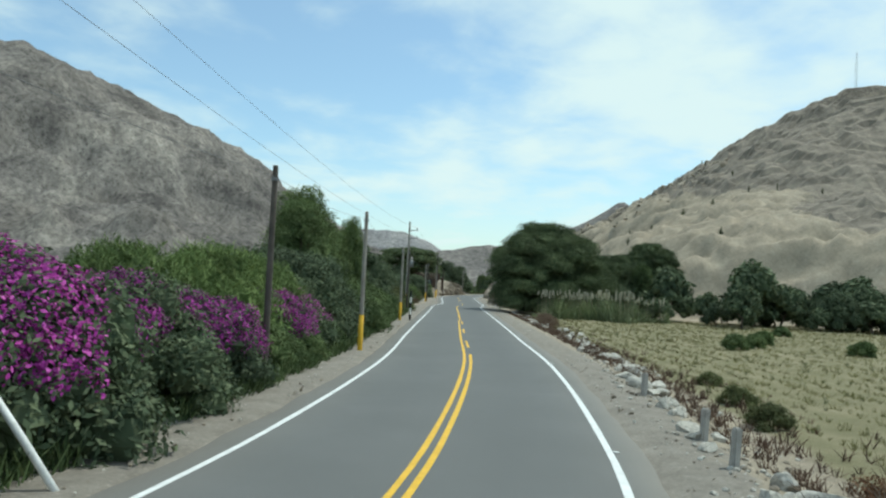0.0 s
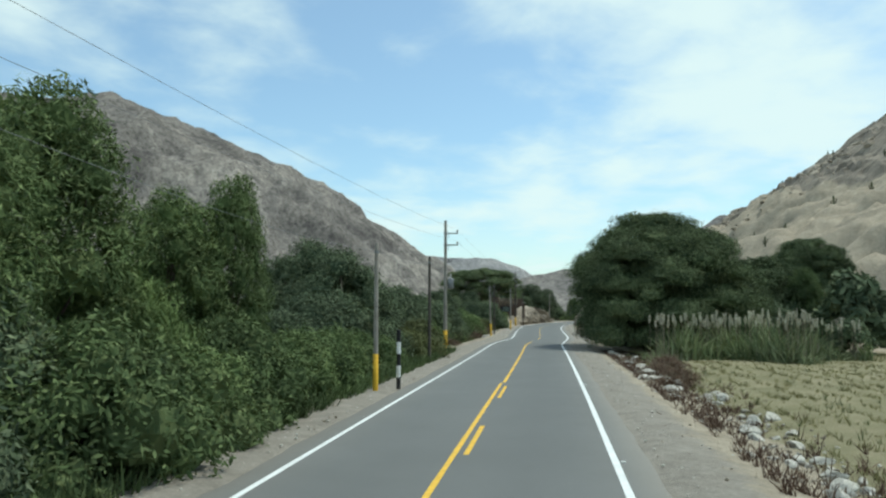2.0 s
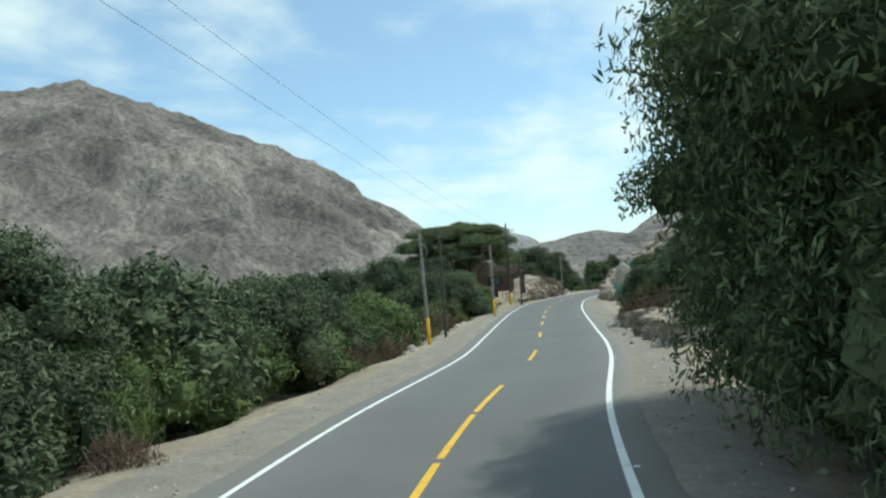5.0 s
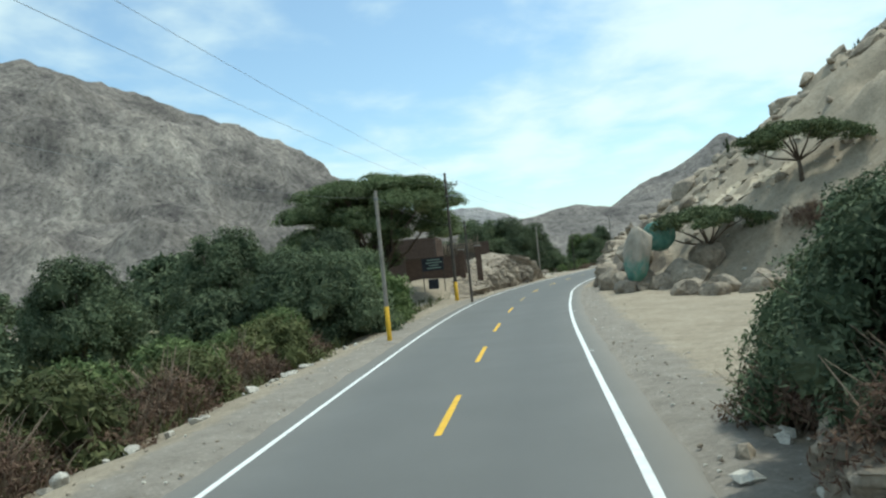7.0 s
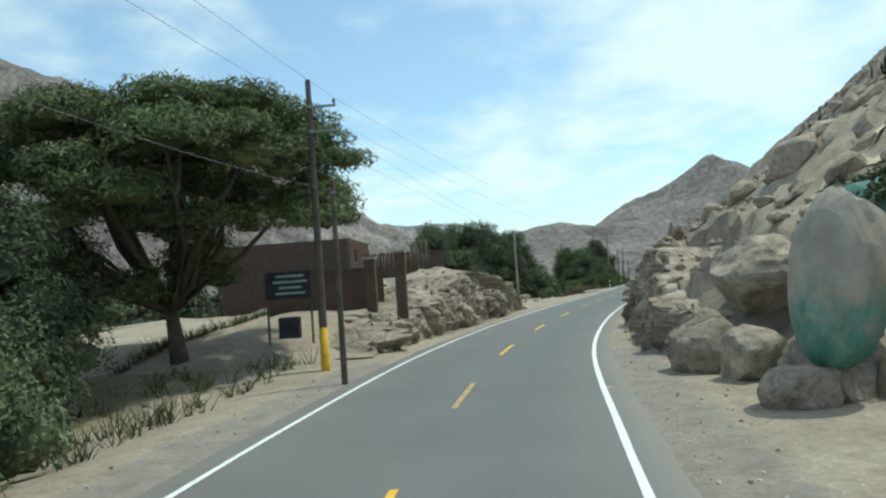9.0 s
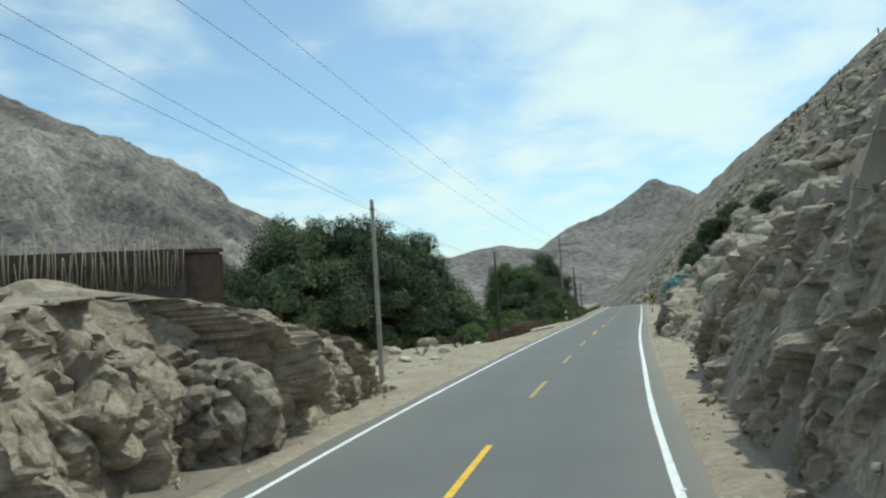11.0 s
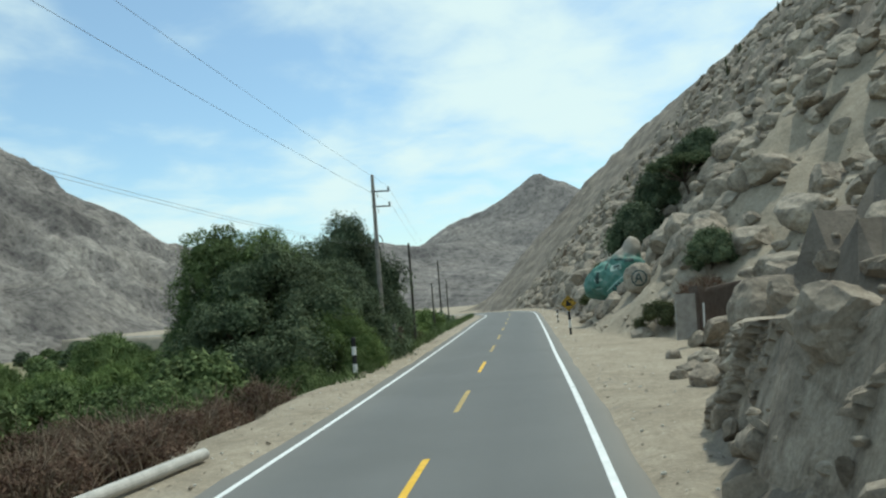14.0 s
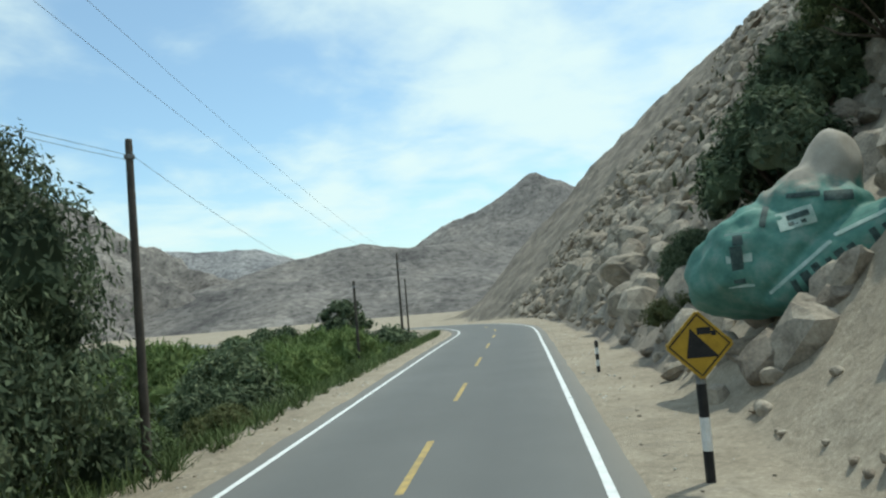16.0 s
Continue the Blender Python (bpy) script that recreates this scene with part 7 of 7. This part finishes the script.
    # blocks on and at the foot of the outcrop
    for u, y, s in ((-7.0, 234.0, 0.9), (-7.4, 231.8, 0.75), (-11.4, 214.5, 1.1), (-12.2, 209, 1.0), (-8.2, 233.6, 0.9), (-9.4, 217, 0.9), (-7.6, 206, 0.8), (-8.6, 209.5, 0.7), (-7.9, 212.4, 0.9)):
        x, yy, z = at_road(u, y)
        rock("boulder", ROCKS[int(rng.integers(7))], (x, yy, max(z, lerp_table(y, OUTCROP) * 0.8) - 0.05 * s), (s * 1.25, s * 1.1, s * 0.7), (rng.uniform(-12, 12), rng.uniform(-12, 12), rng.uniform(0, 360)), "weathered pale granite boulder on the outcrop", "boulder", "boulders of the outcrop")
    scatter_rocks(rng, 24, BLOCKS, "rock", lambda r: r.uniform(199, 234), lambda r, y: -half_width(y) - r.uniform(2.2, 4.2), lambda r: r.uniform(0.18, 0.5), "angular broken granite rock", "rocks at the outcrop")
    for _ in range(9):
        y = rng.uniform(199.5, 216)
        h = lerp_table(y, OUTCROP)
        k = rng.uniform(0.0, 1.0)
        u = -half_width(y) - (2.9 if y < 214 else 2.2) - k * (3.2 + 0.6 * h)
        s = rng.uniform(0.45, 1.15) * (0.6 + 0.25 * h)
        x = centre(y) + u
        rock("rock", BLOCKS[int(rng.integers(6))], (x, y, h * min(1.0, 0.12 + 0.75 * k)), (s * rng.uniform(0.8, 1.3), s * rng.uniform(0.8, 1.3), s * rng.uniform(0.7, 1.0)), (rng.uniform(-30, 30), rng.uniform(-30, 30), rng.uniform(0, 360)),
             "angular pale granite block of the outcrop", "rock", "blocks of the outcrop")
    # boulders of the right-hand slope
    big = [(30.6, 251.4, 1.2, 0.5), (33.4, 254.5, 1.9, 1.3), (35.5, 253.8, 3.6, 1.5), (37.3, 256.5, 5.2, 1.7), (40.0, 262.5, 7.0, 1.9), (42.9, 260.2, 7.9, 2.0), (38.5, 259.5, 5.2, 1.3), (36.2, 258.6, 3.2, 1.2),
           (34.6, 258.4, 1.9, 1.2), (36.0, 262.6, 1.0, 1.5), (38.8, 265.0, 1.5, 1.3), (41.3, 266.6, 2.3, 1.2), (40.2, 269.0, 1.8, 1.0), (43.0, 268.5, 3.2, 1.4), (45, 265.8, 6.2, 2.1), (46.8, 270.5, 5.6, 1.7), (44.8, 274.0, 2.8, 1.4),
           (41.5, 273.5, 0.9, 0.8), (45.2, 279.0, 1.6, 1.2), (47.2, 283.5, 3.2, 1.5), (49.2, 286.8, 4.2, 1.6), (47.0, 288.5, 2.0, 1.1), (44.4, 286.2, 0.9, 1.0), (42.0, 285.2, 0.55, 1.0), (50.5, 291.5, 4.4, 1.3), (50.0, 296.5, 3.2, 1.2),
           (46.2, 303.6, 0.3, 0.62), (48.6, 305.4, 0.8, 0.4), (47.9, 302.4, 0.8, 0.45), (45.8, 296.2, 0.5, 0.6), (52.5, 302.5, 3.0, 1.2), (54.0, 299.5, 6.0, 1.7), (53.2, 292.5, 6.8, 1.6),
           (52.0, 286.5, 6.2, 1.5), (50.2, 280.0, 6.4, 1.8), (56.5, 306.5, 7.2, 1.7), (61.5, 326, 7.0, 1.5), (60, 334.5, 5.0, 1.4), (58.6, 346, 4.2, 1.6), (61.8, 352, 6.0, 1.5)]
    for x, y, z, s in big:
        if 238 < y < 258 or x - centre(y) < 9:
            z = ground_z(x - centre(y), y) + 0.85 * s
        rock("boulder", ROCKS[int(rng.integers(7))], (x, y, max(z - 0.55 * s, ground_z(x - centre(y), y) + 0.1 * s)), (s * 1.2 * rng.uniform(0.85, 1.2), s * rng.uniform(0.85, 1.2), s * 0.78), (rng.uniform(-18, 18), rng.uniform(-18, 18), rng.uniform(0, 360)),
             "large rounded granite boulder on the sandy slope", "boulder", "boulders on the slope")
    scatter_rocks(rng, 110, BLOCKS, "rock", lambda r: r.uniform(258, 420), lambda r, y: lerp_table(y, FOOT) + 5 + r.uniform(0, 1) ** 1.4 * 55, lambda r: 0.5 + 1.3 * r.uniform() ** 2, "angular granite block on the steep hillside", "blocks on the hillside", 0.3, 0.8)
    scatter_rocks(rng, 60, BLOCKS, "boulder", lambda r: r.uniform(262, 300), lambda r, y: lerp_table(y, FOOT) + r.uniform(0.6, 16), lambda r: 0.25 + 0.9 * r.uniform() ** 2, "granite boulder lying in the sand", "boulders on the slope", 0.3, 0.8)
    scatter_rocks(rng, 26, BLOCKS, "rock", lambda r: r.uniform(205, 258), lambda r, y: lerp_table(y, FOOT) + 3 + r.uniform(0, 20), lambda r: 0.3 + 0.9 * r.uniform() ** 2, "angular granite block on the steep hillside", "blocks on the hillside", 0.3, 0.6)
    for _ in range(26):
        y = rng.uniform(196, 283)
        if 239 < y < 255:
            continue
        h = lerp_table(y, WALL) * 1.0
        k = rng.uniform(0, 1.25)
        s = rng.uniform(0.22, 0.65)
        u = lerp_table(y, FOOT) + 0.35 + 0.40 * h * min(k, 1.0) + max(0, k - 1) * 9
        z = h * min(k, 1.0) + max(0, k - 1) * 5
        rock("rock", BLOCKS[int(rng.integers(6))], (centre(y) + u + 0.3 * s, y, road_z(y) + z - 0.1 * s), (s * rng.uniform(0.8, 1.4), s * rng.uniform(0.8, 1.4), s * rng.uniform(0.6, 1.0)), (rng.uniform(-40, 40), rng.uniform(-40, 40), rng.uniform(0, 360)),
             "angular granite block wedged in the rock cut", "rock", "blocks of the rock cut")
    scatter_rocks(rng, 90, ROCKS, "boulder", lambda r: r.uniform(238, 330), lambda r, y: lerp_table(y, FOOT) + 3 + 30 * r.uniform(), lambda r: 0.5 + 1.1 * r.uniform() ** 2, "rounded pale boulder on the hillside", "boulders on the slope", 0.25, 0.85)
    scatter_rocks(rng, 90, ROCKS + BLOCKS, "boulder", lambda r: r.uniform(258, 296), lambda r, y: max(5.8, lerp_table(y, FOOT) - 3.5 * max(0, (y - 281) / 22)) + 0.8 + 12 * r.uniform() ** 1.3, lambda r: 0.35 + 0.95 * r.uniform() ** 1.6, "rounded pale boulder stacked on the slope", "boulders on the slope", 0.15, 0.9)
    # footpaths worn into the sandy hillside
    for i, run in enumerate((((13.0, 196.0), (15.7, 197.3), (19.0, 198.6)), ((14.6, 196.9), (15.4, 191.2), (17.8, 193.8)), ((17.0, 193.4), (17.4, 189.0), (19.8, 191.8)), ((17.8, 193.8), (19.8, 191.8), (21.0, 188.0)), ((18.6, 189.0), (20.2, 187.8), (22.5, 189.5)), ((19.0, 198.6), (20.5, 194.2), (24.0, 192.5)))):
        vs = []
        for (ua, ya), (ub, yb) in zip(run[:-1], run[1:]):
            d = Vector((ub - ua, yb - ya, 0)).normalized()
            for k in range(13):
                u, y = ua + (ub - ua) * k / 12, ya + (yb - ya) * k / 12
                for side in (-0.28, 0.28):
                    a, b = u - d.y * side, y + d.x * side
                    vs.append((centre(b) + a, b, ground_z(a, b) + 0.07))
        n = len(vs) // 2
        idx = np.arange(n * 2).reshape(n, 2)
        q = np.stack([idx[:-1, 0], idx[:-1, 1], idx[1:, 1], idx[1:, 0]], -1)
        tagged(new("footpath", mesh_np("footpath", vs, q, (M_TRAIL,), True)), "pale footpath worn into the sandy hillside", "path", kind="structure")
    scatter_rocks(rng, 70, ROCKS + BLOCKS, "boulder", lambda r: r.uniform(296, 336), lambda r, y: lerp_table(y, FOOT) + 5.5 + 18 * r.uniform(), lambda r: 0.35 + 0.9 * r.uniform() ** 1.8, "rounded pale boulder stacked on the slope", "boulders on the slope", 0.2, 0.85)
    # boulders lying in the sand beside the broken wall
    for u, y, w in ((6.6, 284.6, 0.75), (7.6, 286.4, 0.9), (6.9, 288.2, 0.5), (8.8, 287.6, 1.0), (8.0, 290.2, 0.7), (9.8, 290.6, 0.85), (7.2, 292.0, 0.45), (9.4, 284.8, 1.05), (10.8, 287.2, 1.1), (6.2, 286.6, 0.4), (11.6, 291.0, 1.0)):
        x, yy, z = at_road(u + 0.5, y)
        w *= 0.74
        rock("boulder", (ROCKS + BLOCKS)[int(rng.integers(13))], (x, yy, z + 0.22 * w), (w * 1.25, w, w * 0.8), (rng.uniform(-18, 18), rng.uniform(-18, 18), rng.uniform(0, 360)), "pale boulder half sunk in the roadside sand", "boulder", "boulders on the slope")
    # pale rocks on the heap of sand
    for u, y, w, h in ((-12.6, 257.5, 0.75, 0.5), (-13.8, 259.8, 0.6, 0.45), (-14.6, 256.2, 0.8, 0.6), (-11.6, 262.4, 0.95, 0.6), (-15.6, 263.0, 0.9, 0.55), (-10.4, 266.0, 0.4, 0.3), (-9.2, 268.0, 0.3, 0.25), (-16.4, 258.0, 0.7, 0.6), (-12.0, 254.0, 0.5, 0.4)):
        x, yy, z = at_road(u, y)
        rock("rock", BLOCKS[int(w * 100) % 6], (x, yy, z + 0.3 * h), (w, w * 0.8, h), (9, -7, 70 * w), "pale broken rock lying on the sand heap", "rock", "rocks of the bank")
    # the sandy cove with its boulders
    for x, y, s, h in ((16.6, 187.6, 1.3, 1.5), (17.4, 185.4, 1.1, 1.2), (18.9, 189, 1.7, 1.6), (19.2, 172.8, 1.0, 0.85), (20.4, 171.4, 0.9, 0.75), (21.3, 173.2, 1.1, 1.0), (22.6, 170.6, 1.1, 0.85), (23.6, 172.4, 1.3, 1.1), (25.2, 171.0, 1.0, 0.9),
                       (21.4, 181.8, 1.8, 1.8), (23.5, 184.4, 1.5, 1.6), (20.6, 177.2, 0.9, 0.7), (24.6, 168.2, 0.7, 0.6), (26.2, 176.5, 1.4, 1.0)):
        rock("boulder", (ROCKS + BLOCKS)[int(rng.integers(13))], (x, y, ground_z(x - centre(y), y) + h * 0.3), (s, s * 0.9, h * 0.85), (rng.uniform(-14, 14), rng.uniform(-14, 14), rng.uniform(0, 360)), "pale granite boulder in the sandy cove", "boulder", "boulders of the cove")
    me = rock_mesh("painted_boulder", 77, M_GREENFOOT, 5, 4, 0.05, 0.75)
    ob = new("painted_boulder", me)
    ob.matrix_world = pose(18.0, 181.2, 2.55, 0, 12, 20) @ Matrix.Diagonal((1.0, 1.1, 2.05, 1))
    tagged(ob, "upright grey boulder with green paint at its foot", "boulder", "painted boulders")
    for x, y, w, h in ((18.2, 181.9, 1.5, 1.1), (16.9, 180.9, 0.9, 0.7), (19.4, 181.0, 1.0, 0.8)):
        rock("boulder", BLOCKS[int(rng.integers(6))], (x, y, ground_z(x - centre(y), y) + 0.3 * h), (w, w * 0.9, h), (8, -6, 40 * w), "pale broken rock under the painted boulder", "boulder", "boulders of the cove")
    ob = new("painted_boulder", rock_mesh("painted_boulder", 78, M_GREENTOP, 6, 3, 0.05, 0.75))
    ob.matrix_world = pose(20.0, 183.8, 3.7, 30, 10, 70) @ Matrix.Diagonal((0.95, 1.15, 1.15, 1))
    tagged(ob, "boulder daubed with bright green paint", "boulder", "painted boulders")
    build_painted_boulder()
    build_badge_boulder()
    for x, y, w in ((52.6, 312.6, 1.25), (52.4, 307.0, 1.1), (54.6, 309.5, 1.2)):
        rock("boulder", ROCKS[int(w * 100) % 7], (x, y, ground_z(x - centre(y), y) + 0.45 * w), (w * 1.15, w, w * 0.9), (6, -10, 50 * x), "large rounded grey boulder beside the painted ones", "boulder", "boulders on the slope")
    rock("boulder", ROCKS[3], (53.2, 311.0, ground_z(53.2 - centre(311.0), 311.0) + 0.5), (1.7, 1.5, 1.25), (5, -12, 70), "large grey boulder with streaks of old paint", "boulder", "boulders on the slope")
    # stones along the field edge
    scatter_rocks(rng, 130, STONES, "stone", lambda r: r.uniform(11, 98), lambda r, y: lerp_table(y, [(10, 5.9), (24, 6.0), (47, 7.6), (60, 8.3), (75, 7.2), (98, 7.4)]) + r.normal() * 0.45, lambda r: 0.13 + 0.27 * r.uniform() ** 2, "pale loose stone heaped along the field edge", "stones of the field edge", 0.2)
    scatter_rocks(rng, 26, STONES, "stone", lambda r: 104 + r.normal() * 3, lambda r, y: 20 + r.normal() * 1.8, lambda r: r.uniform(0.4, 0.8), "pale stone of a heap behind the field", "stone heap", 0.2)
    scatter_rocks(rng, 50, STONES, "stone", lambda r: r.uniform(125, 164), lambda r, y: -6.6 - abs(r.normal()) * 0.5, lambda r: 0.08 + 0.2 * r.uniform() ** 2, "pale stone along the verge", "stones of the verge", 0.2)
    scatter_rocks(rng, 75, STONES, "stone", lambda r: r.uniform(240, 278), lambda r, y: -6.6 - r.uniform(0, 1) ** 0.7 * 5.5, lambda r: 0.08 + 0.34 * r.uniform() ** 2.5, "pale stone in the roadside sand", "stones of the verge", 0.2)
    both = lambda r, y: (1 if r.uniform() < 0.55 else -1) * (half_width(y) + 0.95 + 2.2 * r.uniform() ** 1.5)
    rubble("verge_gravel", rng, 5200, lambda r: r.uniform(4, 380), both, lambda r: 0.012 + 0.04 * r.uniform() ** 2, (M_PALE, M_ROCK), "loose gravel and small stones along the verges")
    rubble("field_edge_stones", rng, 1500, lambda r: r.uniform(10, 98), lambda r, y: lerp_table(y, [(10, 5.9), (24, 6.1), (47, 7.7), (60, 8.3), (75, 7.2), (98, 7.4)]) + r.normal() * 0.7, lambda r: 0.03 + 0.07 * r.uniform() ** 2, (M_PALE, M_ROCK), "small pale rubble along the field edge")
    hillside_slabs("hillside_slabs", rng, 3000, lambda r: r.uniform(304, 446), lambda r: 1.0 + 56 * r.uniform() ** 1.3, lambda r: 0.4 + 1.3 * r.uniform() ** 2.4, (M_BOULDER, M_ROCK, M_BOULDER), "pale granite slabs bedded along the steep hillside")
    hillside_slabs("hillside_slabs", rng, 800, lambda r: r.uniform(236, 296), lambda r: 5 + 50 * r.uniform() ** 1.1, lambda r: 0.3 + 1.2 * r.uniform() ** 2.4, (M_BOULDER, M_ROCK, M_BOULDER), "pale granite slabs bedded along the steep hillside")
    hillside_slabs("hillside_slabs", rng, 260, lambda r: r.uniform(196, 238), lambda r: 5 + 55 * r.uniform() ** 0.9, lambda r: 0.35 + 1.3 * r.uniform() ** 2.5, (M_BOULDER, M_ROCK), "granite slabs lying on the sandy hillside")
    rubble("slope_scree", rng, 3600, lambda r: r.uniform(186, 420), lambda r, y: lerp_table(y, FOOT) + 0.2 + 55 * r.uniform() ** 1.6, lambda r: 0.08 + 0.55 * r.uniform() ** 2.8, (M_ROCK, M_BOULDER), "scree and broken blocks over the hillside", 2)
    rubble("bank_stones", rng, 900, lambda r: r.uniform(117, 190), lambda r, y: lerp_table(y, FOOT) - 2 + 18 * r.uniform() ** 1.3, lambda r: 0.04 + 0.2 * r.uniform() ** 2.5, (M_PALE, M_ROCK), "stones strewn over the sandy bank")


def tufts(name, rng, n, y_of, u_of, h_of, mat, label, blades=9):
    """Grass and weeds as one mesh of thin bent blades."""
    v, q = [], []
    for _ in range(n):
        y = y_of(rng)
        x, yy, z = at_road(u_of(rng, y), y)
        h = h_of(rng)
        for _ in range(blades):
            a = rng.uniform(0, 6.28)
            w = np.array([math.cos(a), math.sin(a), 0]) * (0.012 + 0.02 * h)
            b = np.array([x, yy, z - 0.02]) + np.append(rng.normal(size=2) * 0.22 * h, 0)
            t = b + np.append(rng.normal(size=2) * 0.45 * h, h * rng.uniform(0.6, 1.1))
            k = len(v)
            v += [b - w, b + w, t + w * 0.3, t - w * 0.3]
            q.append((k, k + 1, k + 2, k + 3))
    me = mesh_np(name, v, np.array(q), (mat,))
    return tagged(new(name, me), label, "grass", kind="stuff")


def build_grass():
    rng = np.random.default_rng(21)

    def row_u(r, y):
        k = int(r.integers(0, 38))
        return 8.6 + k * 1.25 + r.normal() * 0.16 + 0.02 * (60 - y)
    tufts("field_stubble", rng, 13000, lambda r: 10 + 88 * r.uniform(), row_u, lambda r: r.uniform(0.08, 0.26), L_STRAW, "rows of dry yellow-green field stubble", 6)
    tufts("field_weeds", rng, 700, lambda r: 10 + 90 * r.uniform(), lambda r, y: r.uniform(8, 50), lambda r: r.uniform(0.1, 0.35), L_OLIVE, "green weeds across the field", 7)
    tufts("verge_weeds", rng, 2600, lambda r: r.uniform(4, 92), lambda r, y: -5.2 - abs(r.normal()) * 1.1, lambda r: r.uniform(0.15, 0.6), L_GREEN, "green weeds along the hedge foot", 9)
    tufts("valley_weeds", rng, 2400, lambda r: r.uniform(120, 400), lambda r, y: -7.6 - abs(r.normal()) * 3.5 - (7.0 if 240 < y < 270 else 0) if not 196 < y < 242 else -16.0, lambda r: r.uniform(0.2, 0.7), L_OLIVE, "grey-green weeds on the valley side", 9)
    tufts("verge_weeds", rng, 1100, lambda r: r.uniform(294, 372), lambda r, y: -5.0 - abs(r.normal()) * 1.3, lambda r: r.uniform(0.15, 0.6), L_GREEN, "green weeds at the edge of the valley thicket", 9)
    tufts("dry_weeds", rng, 1600, lambda r: r.uniform(6, 96) if r.uniform() < 0.8 else r.uniform(120, 144), lambda r, y: 6.2 + abs(r.normal()) * 1.6, lambda r: r.uniform(0.1, 0.4), L_DRY, "dry brown weeds along the right verge", 9)


build_poles()
build_ruin()
build_rocks()
build_grass()
build_plants()
